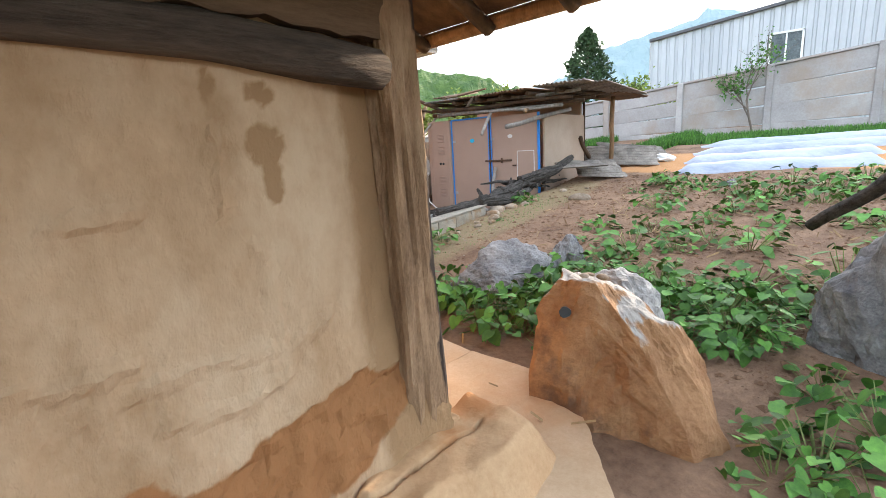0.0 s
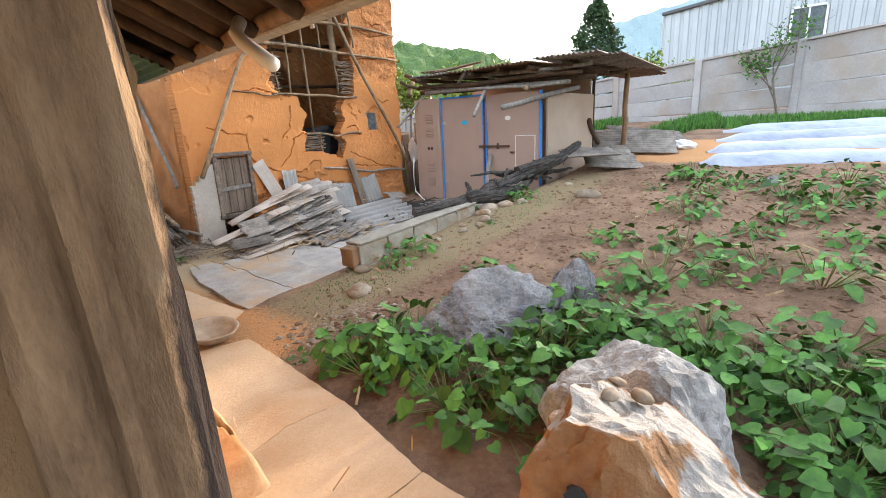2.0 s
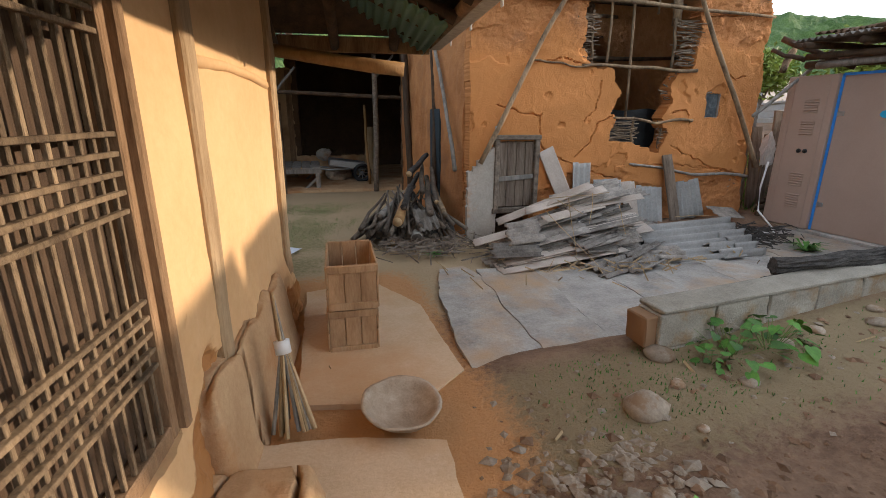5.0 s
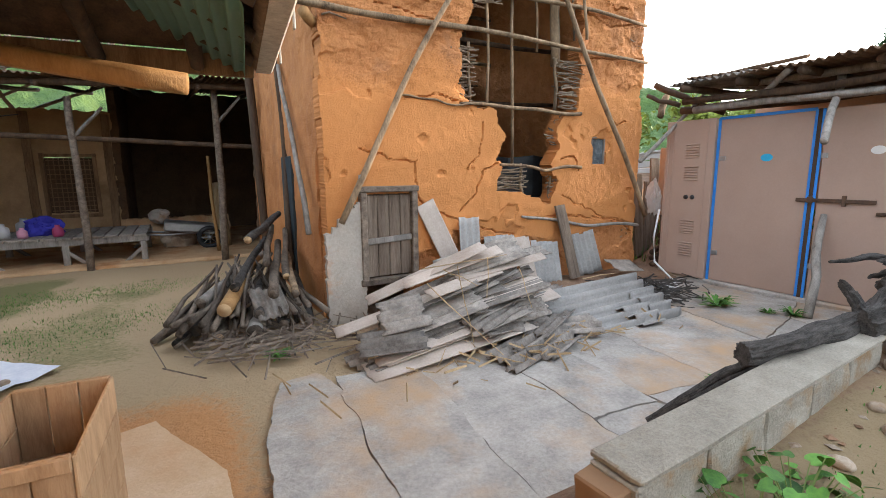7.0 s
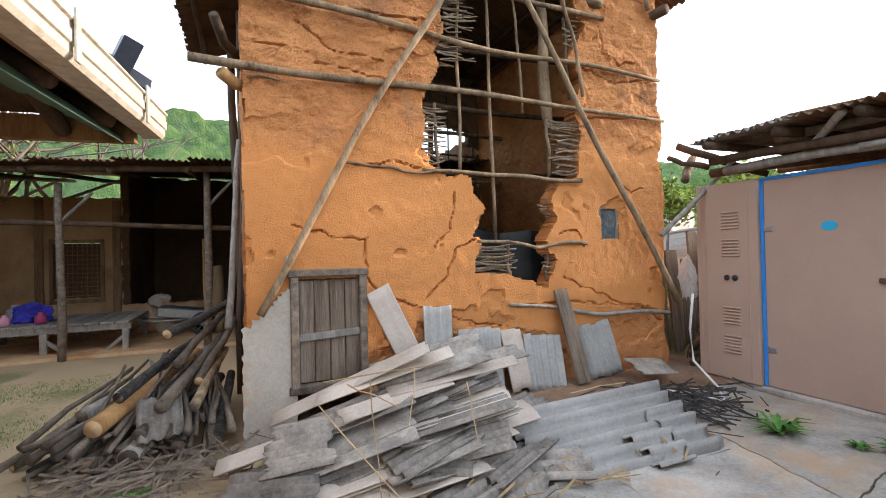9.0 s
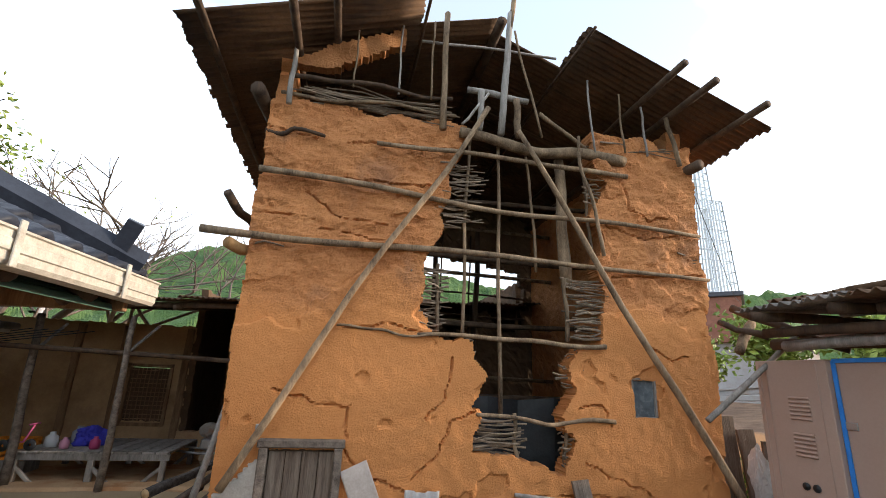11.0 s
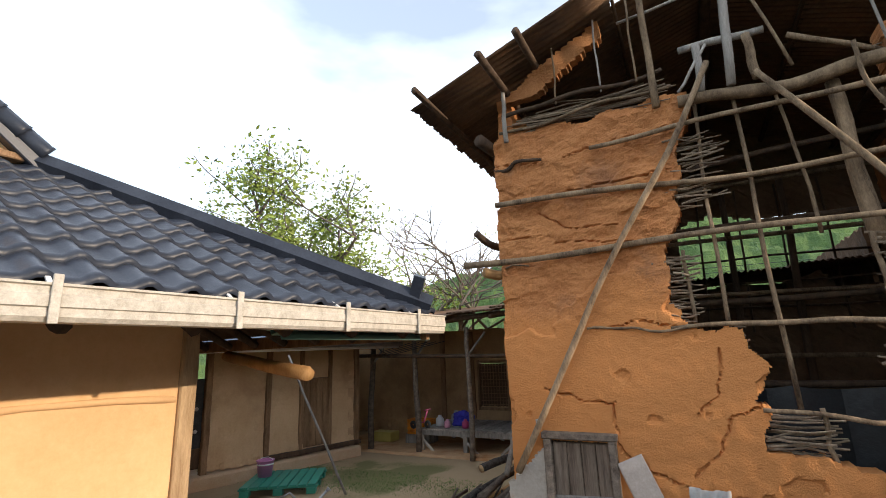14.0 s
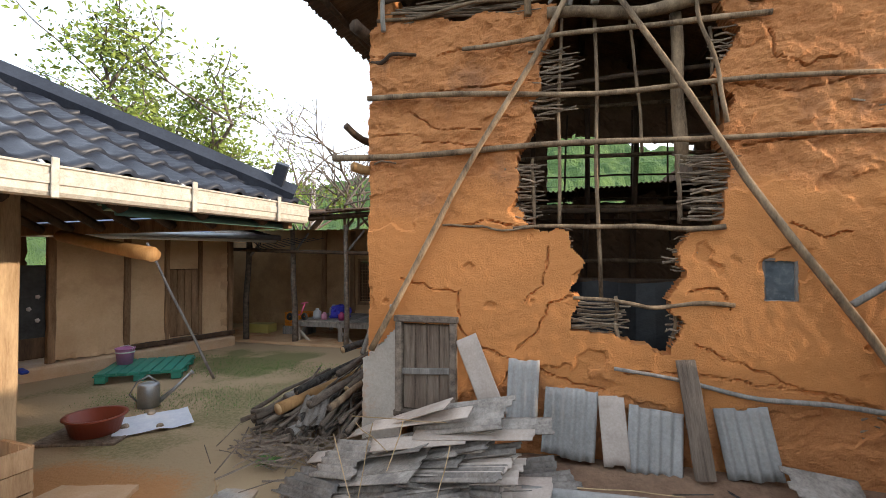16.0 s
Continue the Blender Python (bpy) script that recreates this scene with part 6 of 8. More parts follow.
# straw sticks on the heap, twigs on the ground
for k, (a, b) in enumerate([((3.95, 5.72, 0.66), (4.35, 5.36, 0.18)), ((4.22, 5.75, 0.75), (4.2, 5.5, 0.25)), ((4.45, 5.7, 0.8), (4.38, 5.6, 0.52)), ((4.1, 5.75, 0.74), (4.35, 5.68, 0.60)), ((4.6, 5.4, 0.18), (5.6, 5.3, 0.16)), ((4.75, 5.7, 0.68), (4.72, 5.5, 0.42)), ((4.2, 5.42, 0.2), (4.5, 5.25, 0.13)), ((4.0, 5.9, 0.72), (4.7, 5.8, 0.78)), ((5.5, 5.75, 0.5), (6.1, 5.9, 0.45))]):
    tagged(stick("straw_stick", a, b, 0.004, 0.003, STRAW, None, 0.006, 5, 5, 840 + k), "thin dry straw coloured stick on the heap", "stick", "sticks on the heap")


def litter(name, cx, cy, sx, sy, n, l0, l1, seed, label, mt):
    rq = random.Random(seed)
    verts, faces = [], []
    for _ in range(n):
        x, y, a, l = rq.gauss(cx, sx), rq.gauss(cy, sy), rq.uniform(0, 6.28), rq.uniform(l0, l1)
        z = max(ground_z(x, y), 0.12) + rq.uniform(0.0, 0.06)
        dx, dy, r, dz = math.cos(a) * l / 2, math.sin(a) * l / 2, rq.uniform(0.003, 0.008), rq.uniform(-0.03, 0.05)
        o = len(verts)
        for s in (-1, 1):
            verts += [(x + s * dx - dy / l * r * 2, y + s * dy + dx / l * r * 2, z + s * dz), (x + s * dx + dy / l * r * 2, y + s * dy - dx / l * r * 2, z + s * dz), (x + s * dx, y + s * dy, z + s * dz + 2 * r)]
        faces += [(o, o + 1, o + 4, o + 3), (o + 1, o + 2, o + 5, o + 4), (o + 2, o, o + 3, o + 5)]
    tagged(part(name, mesh_of(name, verts, faces), mt), label, "twigs", kind="stuff")


litter("twigs", 6.85, 6.1, 0.28, 0.22, 160, 0.1, 0.45, 1, "tangled dry twigs beside the slate heap", BARK)
litter("straw", 4.6, 5.45, 0.6, 0.16, 90, 0.04, 0.2, 2, "bits of straw and chips on the slabs", STRAW)
litter("twigs", 3.05, 6.6, 0.28, 0.25, 150, 0.1, 0.5, 3, "dry twigs below the log stack", STACKWOOD)
litter("straw", 1.75, 2.2, 0.25, 0.9, 14, 0.008, 0.02, 4, "bits of straw and chips on the path", STRAW)
litter("twigs", 5.0, 1.0, 1.6, 1.2, 260, 0.03, 0.12, 5, "dead stalks scattered over the field", STRAW)

# ---- log stack ----
for k, (a, b, r, mt) in enumerate([((2.75, 6.85, 0.36), (3.2, 8.3, 0.7), 0.07, LOGWOOD), ((2.95, 6.75, 0.18), (3.25, 8.2, 0.35), 0.075, GREYWOOD), ((3.12, 6.8, 0.45), (3.42, 8.2, 0.95), 0.05, GREYWOOD), ((2.55, 6.95, 0.2), (3.0, 8.3, 0.5), 0.06, BARK), ((2.7, 6.9, 0.12), (3.0, 8.2, 0.3), 0.055, GREYWOOD), ((3.3, 6.85, 0.42), (3.45, 7.9, 0.8), 0.04, POLE), ((3.42, 6.9, 0.15), (3.5, 7.8, 0.7), 0.05, BARK),
                                   ((2.4, 7.0, 0.1), (3.0, 8.0, 0.55), 0.04, BARK), ((2.25, 7.15, 0.1), (3.05, 8.1, 0.5), 0.03, GREYWOOD), ((3.0, 6.8, 0.3), (3.2, 8.1, 0.62), 0.05, BARK), ((3.2, 6.9, 0.15), (3.4, 8.0, 0.55), 0.06, BARK), ((2.85, 7.0, 0.5), (3.3, 8.2, 1.0), 0.045, BARK), ((3.3, 7.2, 0.5), (3.52, 8.3, 1.15), 0.04, GREYWOOD), ((2.6, 7.2, 0.35), (3.3, 8.5, 0.7), 0.06, GREYWOOD), ((2.45, 7.4, 0.2), (3.2, 8.6, 0.55), 0.06, BARK), ((3.15, 7.3, 0.62), (3.4, 8.4, 1.1), 0.04, POLE), ((3.05, 7.6, 0.8), (3.5, 8.5, 1.15), 0.05, BARK)]):
    mt = mt if mt in (LOGWOOD, BARK) or k % 4 == 1 else STACKWOOD
    b = (b[0], b[1], a[2] + 0.45 * (b[2] - a[2]))
    lg = part("log", tube(bent(a, b, 6, 0.008, 860 + k), [0.85 * r * (1 - 0.04 * i) for i in range(6)], 10, 0.08, k), mt)
    d = (Vector(b) - Vector(a)).normalized()
    part("cut_end", tube([Vector(a) - d * 0.004, Vector(a) + d * 0.01], r * 0.79, 10, 0.05, k), CUTWOOD if k % 4 == 0 else STACKWOOD, lg)
    tagged(lg, "dry grey log stacked against the barn corner", "log", "logs stacked by the barn")
rl = random.Random(17)
for k in range(64):
    b = Vector((rl.uniform(2.75, 3.45), rl.uniform(7.5, 8.1), rl.uniform(0.25, 0.62)))
    a = Vector((b.x + rl.uniform(-0.6, 0.2), rl.uniform(6.72, 7.15), rl.uniform(0.09, 0.30)))
    tagged(stick("dead_branch", a, b, rl.uniform(0.010, 0.030), 0.010, STACKWOOD, None, 0.014, 7, 6, 1300 + k), "thin dark dead branch in the log stack", "branch", "branches in the log stack")
tagged(part("slate_sheet", corrugated(0.26, 0.3, 0.06, 0.012, 0.008, 870, 0.02), SLATE, None, "", pose(3.1, 6.9, 0.36, 40, 0, 10)), "broken slate sheet on the log stack", "slate sheet")

# ---- crates, bowl, broom ----
def crate(x, y, z, rz, h, label):
    """A fruit crate: ends of upright boards between cleats, long sides of two lying slats."""
    c = thing("wooden_crate", label, "crate", pose(x, y, z, 0, 0, rz), "stacked crates")
    w, d = 0.29, 0.58
    for sy in (-1, 1):
        for j in range(3):
            part("end_board", box(w / 3 - 0.004, 0.014, h, 0.003), CRATEWOOD, c, "", pose((j - 1) * w / 3, sy * (d / 2 - 0.012), 0.0))
        for zz in (0.0, h - 0.045):
            part("cleat", box(w, 0.016, 0.045, 0.003), CRATEWOOD, c, "", pose(0, sy * (d / 2 + 0.004), zz))
    for sx in (-1, 1):
        for j in range(2):
            part("side_slat", box(0.012, d, h / 2 - 0.006, 0.003), CRATEWOOD, c, "", pose(sx * (w / 2 + 0.006), 0, j * h / 2 + 0.002))
    for j in range(2):
        part("bottom_board", box(w / 2 - 0.004, d - 0.03, 0.012, 0.002), CRATEWOOD, c, "", pose((j - 0.5) * w / 2, 0, 0.002))
    return c


crate(2.055, 4.80, 0.085, -3.4, 0.28, "worn wooden fruit crate by the house corner")
crate(2.06, 4.80, 0.37, -3.0, 0.28, "open wooden fruit crate stacked on another crate")


def lathe(profile, seg=28, wob=0.0, seed=0):
    verts, faces = [], []
    n = len(profile)
    for i in range(seg):
        a = 2 * math.pi * i / seg
        for j, (r, z) in enumerate(profile):
            q = 1 + wob * noise.noise(Vector((math.cos(a) * 1.5, math.sin(a) * 1.5, seed + z * 3)))
            verts.append((r * q * math.cos(a), r * q * math.sin(a), z * (1 + wob * 0.6 * noise.noise(Vector((math.cos(a), math.sin(a), seed + 9))))))
    for i in range(seg):
        for j in range(n - 1):
            faces.append((i * n + j, ((i + 1) % seg) * n + j, ((i + 1) % seg) * n + j + 1, i * n + j + 1))
    return mesh_of("lathe", verts, faces, True)


CLAYGREY = mat("grey_tan_wicker", (0.30, 0.22, 0.15), (0.50, 0.40, 0.30), 10, 0.9, 0.6, 60)
bowl = part("basket_bowl", lathe([(0.001, 0.0), (0.12, 0.005), (0.20, 0.07), (0.245, 0.135), (0.27, 0.165), (0.275, 0.175), (0.255, 0.178), (0.235, 0.15), (0.19, 0.085), (0.11, 0.025), (0.001, 0.02)], 30, 0.12, 3), CLAYGREY, None, "", pose(2.18, 3.76, 0.105, 6, 3, 0) @ Matrix.Diagonal((0.72, 0.72, 0.56, 1)))
tagged(bowl, "shallow grey brown basket bowl on the path", "bowl")
broom = thing("broom", "worn stalk broom leaning by the house wall", "broom", pose(1.70, 3.80, 0.12, 0, 0, 0))
rr = random.Random(4)
for k in range(26):
    a, rad = rr.uniform(0, 6.28), rr.uniform(0.03, 0.11)
    part("stalk", tube([(rad * math.cos(a), rad * math.sin(a) * 0.8, 0.0), (-0.03 + 0.012 * math.cos(a), 0.12 + 0.012 * math.sin(a), 0.34), (-0.06, 0.2, 0.52 + rr.uniform(0, 0.08))], [0.010, 0.008, 0.006], 5, 0.1, k), STRAW if k % 3 else GREYWOOD, broom)
part("binding", tube([(-0.03, 0.12, 0.32), (-0.036, 0.135, 0.38)], 0.035, 10, 0.05, 1), WHITE, broom, "pale cord binding")

# ---- wing of rooms across the yard ----
WM = Matrix.Translation((-1.9, 8.0, 0)) @ Matrix.Rotation(math.atan2(2.8, 0.8), 4, "Z")
wing = thing("yard_wing", "low yellow mud wing with a plank door", "house", WM)
part("front_wall", slab_wall(0.0, 2.88, 0.28, 2.35, 0.05, 0.16, wall_relief(7), lambda x, z: not (1.69 < x < 2.23 and z < 1.6)), WING_MUD, wing, "shaded yellow mud wall", Matrix.Identity(4))
part("side_wall", slab_wall(0.0, 3.0, 0.2, 2.35, 0.08, 0.16, wall_relief(8), lambda x, z: True), WING_MUD, wing, "", pose(2.86, 0.0, 0, 0, 0, 90))
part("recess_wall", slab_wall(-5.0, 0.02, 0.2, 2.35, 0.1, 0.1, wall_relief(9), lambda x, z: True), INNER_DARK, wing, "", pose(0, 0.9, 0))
part("stone_base", box(7.0, 1.3, 0.22, 0.03), PATHCRETE, wing, "tan raised porch floor", pose(-0.6, 0.45, 0.04))
for x, w in ((0.0, 0.10), (1.01, 0.09), (1.66, 0.07), (2.26, 0.07), (2.88, 0.10)):
    part("post", worn_post(2.1, w, w, x), TIMBER, wing, "", pose(x, -0.02, 0.24))
wd = part("plank_door", box(0.54, 0.04, 1.22, 0.005), DARKWOOD, wing, "dark plank door", pose(1.96, 0.0, 0.38))
for i in range(4):
    part("plank", box(0.125, 0.02, 1.2, 0.004), TIMBER, wd, "", pose(-0.2 + 0.133 * i, -0.03, 0.01))
part("sill", box(2.0, 0.10, 0.08, 0.01), DARKWOOD, wing, "", pose(1.95, -0.06, 0.28))
gd = part("glass_door", box(0.34, 0.03, 1.25, 0.003), DIMGLASS, wing, "glazed door with frosted flowers", pose(-0.2, 0.04, 0.45))
for px in (-0.18, 0.18):
    part("stile", box(0.05, 0.05, 1.5, 0.004), DARKWOOD, gd, "", pose(px, -0.01, -0.15))
part("kick_panel", box(0.34, 0.04, 0.3, 0.004), DARKWOOD, gd, "", pose(0, -0.01, -0.1))
for k in range(3):
    fl = part("flower_print", lathe([(0.001, 0), (0.035, 0.0), (0.035, 0.003), (0.001, 0.003)], 5), CWALL, gd, "", pose(0.06 - 0.1 * (k % 2), -0.018, 0.45 + 0.17 * k, 90, 0, 0))
part("roof_slab", mesh_of("wr", [(-3, -0.9, 2.18), (3.4, -0.9, 2.22), (3.4, 3.0, 3.0), (-3, 3.0, 3.0), (-3, -0.9, 2.13), (3.4, -0.9, 2.17), (3.4, 3.0, 2.95), (-3, 3.0, 2.95)], [(0, 1, 2, 3), (7, 6, 5, 4), (0, 4, 5, 1), (1, 5, 6, 2), (2, 6, 7, 3), (3, 7, 4, 0)]), DARKWOOD, wing)
BLUEROOF = mat("blue_grey_roof", (0.09, 0.12, 0.18), (0.18, 0.22, 0.30), 2, 0.5, 0.2, 20, vary=0.2)
for k in range(6):
    part("roof_sheet", corrugated(0.95, 2.0, 0.09, 0.018, 0.006, 900 + k, 0.02), BLUEROOF if k < 5 else SLATE, wing, "", pose(-2.2 + 0.92 * k, 0.0, 2.42, 11.5, 0, 0))
part("roof_gutter", tube([(-2.8, -0.98, 2.16), (3.3, -0.98, 2.2)], 0.05, 8, 0.03, 1), STEEL, wing, "grey pipe gutter")
part("roof_gutter", tube([(-2.8, -0.86, 2.10), (3.3, -0.86, 2.14)], 0.035, 8, 0.03, 1), WHITE, wing)

# ---- open barn across the yard ----
ob_barn = thing("open_barn", "long open barn with posts and dark tin roof", "barn")
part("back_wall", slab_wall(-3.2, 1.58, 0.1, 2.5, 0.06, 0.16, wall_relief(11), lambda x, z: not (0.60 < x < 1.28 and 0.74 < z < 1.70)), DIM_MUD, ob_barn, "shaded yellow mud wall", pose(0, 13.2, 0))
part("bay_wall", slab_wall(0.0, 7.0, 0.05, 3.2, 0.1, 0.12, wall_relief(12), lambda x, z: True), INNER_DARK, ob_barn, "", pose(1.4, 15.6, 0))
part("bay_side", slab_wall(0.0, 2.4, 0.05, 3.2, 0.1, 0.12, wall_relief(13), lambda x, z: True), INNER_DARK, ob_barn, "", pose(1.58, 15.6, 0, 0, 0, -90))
# unseen end wall, added and raised to block low sun from the bay
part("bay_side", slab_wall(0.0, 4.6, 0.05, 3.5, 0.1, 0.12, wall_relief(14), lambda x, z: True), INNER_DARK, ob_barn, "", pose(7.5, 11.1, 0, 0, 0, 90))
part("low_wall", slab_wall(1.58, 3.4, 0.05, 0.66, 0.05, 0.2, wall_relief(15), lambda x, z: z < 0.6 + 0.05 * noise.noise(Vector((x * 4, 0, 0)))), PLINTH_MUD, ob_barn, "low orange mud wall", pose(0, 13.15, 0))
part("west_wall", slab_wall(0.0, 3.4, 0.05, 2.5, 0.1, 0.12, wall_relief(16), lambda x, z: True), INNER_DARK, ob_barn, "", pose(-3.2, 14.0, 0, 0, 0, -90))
part("earth_floor", box(9.0, 5.2, 0.10, 0.04), PLINTH_MUD, ob_barn, "", pose(2.2, 13.6, 0.02))
lat = part("lattice_window", box(0.66, 0.03, 0.96, 0.002), INNER_DARK, ob_barn, "dark wooden lattice window", pose(0.94, 13.24, 0.74))
for i in range(9):
    part("lattice_bar", box(0.014, 0.02, 0.94, 0.001), TIMBER, lat, "", pose(-0.28 + 0.07 * i, -0.03, 0.01))
for i in range(12):
    part("lattice_bar", box(0.62, 0.02, 0.012, 0.001), TIMBER, lat, "", pose(0, -0.034, 0.05 + 0.078 * i))
for sx, sz, px, pz in ((0.06, 1.1, -0.36, -0.06), (0.06, 1.1, 0.36, -0.06), (0.78, 0.06, 0, -0.07), (0.78, 0.06, 0, 0.97)):
    part("window_frame", box(sx, 0.08, sz, 0.005), TIMBER, lat, "", pose(px, -0.03, pz))
for x in (-0.35, 0.42, 1.52):
    part("wall_post", worn_post(2.3, 0.12, 0.1, x), TIMBER, ob_barn, "", pose(x, 13.19, 0.15))
for k, (xb, yb, xt, yt, zt, r) in enumerate([(-1.0, 11.15, -0.95, 11.15, 2.35, 0.065), (0.12, 11.2, 0.02, 11.25, 2.42, 0.06), (1.36, 10.98, 1.36, 11.0, 2.45, 0.05), (3.1, 10.95, 3.12, 10.95, 2.7, 0.055), (4.8, 10.95, 4.8, 10.95, 2.7, 0.05)]):
    stick("post", (xb, yb, 0.06), (xt, yt, zt), r, r * 0.85, STACKWOOD, ob_barn, 0.018, 9, 8, 920 + k)
    stick("knee_brace", (xt, yt, zt - 0.55), (xt + 0.36, yt, zt - 0.12), 0.025, 0.02, GREYWOOD, ob_barn, 0.005, 7, 4, 930 + k)
stick("tie_beam", (-2.0, 11.05, 1.98), (5.0, 11.0, 1.82), 0.04, 0.035, DARKWOOD, ob_barn, 0.02, 8, 8, 940)
stick("eave_pole", (-2.0, 10.75, 2.40), (5.4, 10.75, 2.78), 0.045, 0.045, DARKWOOD, ob_barn, 0.015, 8, 8, 941)
for k in range(8):
    stick("rafter", (-1.6 + 0.9 * k, 10.6, 2.40 + 0.045 * k), (-1.6 + 0.9 * k, 15.8, 3.15), 0.04, 0.04, DARKWOOD, ob_barn, 0.01, 7, 4, 950 + k)
# the last three sheets are unseen, added to keep low sun out
for k in range(12):
    zf = 2.46 + 0.048 * k
    part("roof_sheet", corrugated(0.93, 5.4, 0.075, 0.016, 0.006, 960 + k, 0.03), TIN, ob_barn, "", pose(-1.9 + 0.88 * k, 13.2, (zf + 3.3) / 2 + 0.03, math.degrees(math.atan2(3.3 - zf, 5.4)), 0, 0))
for k, (x, y, z, w, l, a, b, c) in enumerate([(-1.6, 10.9, 2.5, 0.8, 1.4, 8, 5, 20), (-0.9, 10.7, 2.46, 0.7, 1.3, 4, -6, -12), (-0.2, 10.65, 2.52, 0.7, 0.9, 10, 3, 8)]):
    part("roof_sheet", corrugated(w, l, 0.075, 0.014, 0.006, 980 + k, 0.05), SLATE, ob_barn, "broken slate roof sheet", pose(x, y, z, a, b, c))
for k in range(5):
    part("hanging_cable", tube([(-1.0 + 0.1 * k, 11.1, 2.25), (-0.6, 11.0, 2.05 - 0.03 * k), (0.0 + 0.2 * k, 11.15, 2.2)], 0.008, 5, 0, k), BLACKFILM, ob_barn)
# platform bed
bed = thing("platform_bed", "low weathered wooden platform bed under the roof", "bench", pose(1.05, 12.05, 0.07))
for i in range(11):
    part("board", box(0.165, 1.45, 0.03, 0.004), GREYWOOD, bed, "", pose(-0.92 + 0.184 * i, 0, 0.42))
for y in (-0.68, 0.68):
    part("side_rail", box(2.05, 0.05, 0.09, 0.005), GREYWOOD, bed, "", pose(0, y, 0.33))
    for x in (-0.95, 0.0, 0.95):
        part("leg", box(0.08, 0.07, 0.34, 0.006), GREYWOOD, bed, "", pose(x, y, 0))
        part("leg_brace", box(0.05, 0.04, 0.42, 0.005), GREYWOOD, bed, "", pose(x + (0.26 if x < 0.5 else -0.26), y, 0.02, 0, 48 if x >= 0.5 else -48, 0) @ pose(0, 0, -0.02))
# things on and beside the bed
ORANGE = paint("orange_plastic", (0.75, 0.26, 0.03))
oc = thing("plastic_crate", "orange plastic crate beside the platform bed", "crate", pose(-0.35, 12.1, 0.3))
for px, py, sx, sy in ((0, -0.17, 0.5, 0.02), (0, 0.17, 0.5, 0.02), (-0.25, 0, 0.02, 0.36), (0.25, 0, 0.02, 0.36)):
    for z in (0.0, 0.09, 0.18, 0.25):
        part("band", box(sx, sy, 0.045, 0.004), ORANGE, oc, "", pose(px, py, z))
    for t in (-0.4, -0.13, 0.13, 0.4):
        part("rib", box(0.03, 0.025, 0.29, 0.003), ORANGE, oc, "", pose(px + (t * sx if sx > sy else 0), py + (t * sy if sy > sx else 0), 0))
part("bottom", box(0.5, 0.34, 0.02, 0.003), ORANGE, oc)
st = part("crate_stand", box(0.6, 0.4, 0.2, 0.01), GREYWOOD, None, "", pose(-0.35, 12.1, 0.1))
tagged(st, "low wooden stand under a plastic crate", "stand")
yc = part("yellow_box", box(0.55, 0.35, 0.2, 0.02), paint("faded_yellow", (0.5, 0.42, 0.12)), None, "", pose(-1.25, 12.0, 0.12))
tagged(yc, "faded yellow plastic box on the barn floor", "box")
cl = part("blue_cloth", rock_mesh(0.23, 0.20, 0.20, 55, 4, 0.6), paint("blue_fabric", (0.05, 0.05, 0.42), 0.8), None, "", pose(0.72, 12.0, 0.50))
tagged(cl, "crumpled blue cloth bundle on the platform bed", "cloth")
for k, (x, y, s, c) in enumerate([(0.3, 11.75, 0.11, (0.6, 0.6, 0.58)), (0.45, 12.2, 0.13, (0.35, 0.35, 0.36)), (0.95, 11.6, 0.09, (0.45, 0.06, 0.16)), (0.55, 11.6, 0.08, (0.65, 0.3, 0.4))]):
    jg = part("jug", lathe([(0.001, 0), (s * 0.7, 0), (s * 0.8, s * 0.5), (s * 0.75, s * 1.3), (s * 0.35, s * 1.6), (s * 0.35, s * 1.9), (s * 0.3, s * 1.9), (0.001, s * 1.85)], 16), paint("jug_plastic", c), None, "", pose(x, y, 0.52))
    tagged(jg, "small plastic jug on the platform bed", "jug", "jugs on the bed")
# push scooter on the bed edge: handlebar with two little wheels
sc = thing("toy_tricycle", "small pink and blue toy tricycle by the bed", "tricycle", pose(0.1, 11.35, 0.52))
PINK = paint("pink_plastic", (0.62, 0.12, 0.30))
part("frame", tube([(-0.14, 0, 0.10), (0.05, 0, 0.12), (0.14, 0, 0.34)], 0.014, 8, 0, 1), PINK, sc)
part("handlebar", tube([(0.14, -0.12, 0.36), (0.14, 0.12, 0.36)], 0.012, 8, 0, 1), PINK, sc)
for x, y in ((0.14, 0), (-0.14, -0.09), (-0.14, 0.09)):
    part("wheel", lathe([(0.02, -0.015), (0.07, -0.015), (0.08, 0.0), (0.07, 0.015), (0.02, 0.015)], 16), BLACKFILM, sc, "", pose(x, y, 0.08, 90, 0, 0))
cart = thing("hand_cart", "grey metal hand cart loaded with junk", "cart", pose(2.75, 12.4, 0.1))
for y in (-0.3, 0.3):
    w = part("wheel", lathe([(0.13, -0.02), (0.19, -0.025), (0.205, 0.0), (0.19, 0.025), (0.13, 0.02), (0.13, -0.02)], 20), BLACKFILM, cart, "black rubber wheel", pose(0.2, y, 0.2, 90, 0, 0))
    part("hub", lathe([(0.001, -0.02), (0.04, -0.02), (0.04, 0.02), (0.001, 0.02)], 10), STEEL, w)
    for q in range(4):
        part("spoke", box(0.012, 0.012, 0.26, 0.001), STEEL, w, "", pose(0, 0, 0, 90, 0, 0) @ pose(0, 0, 0, 0, q * 45, 0) @ pose(0, 0, -0.13))
    part("rail", tube([(0.3, y * 0.8, 0.3), (-0.5, y * 0.8, 0.28), (-1.0, y * 0.7, 0.34)], 0.018, 8, 0, 1), STEEL, cart)
part("tray", box(0.8, 0.5, 0.16, 0.02), STEEL, cart, "dented grey tray", pose(-0.1, 0, 0.3, 0, 8, 0))
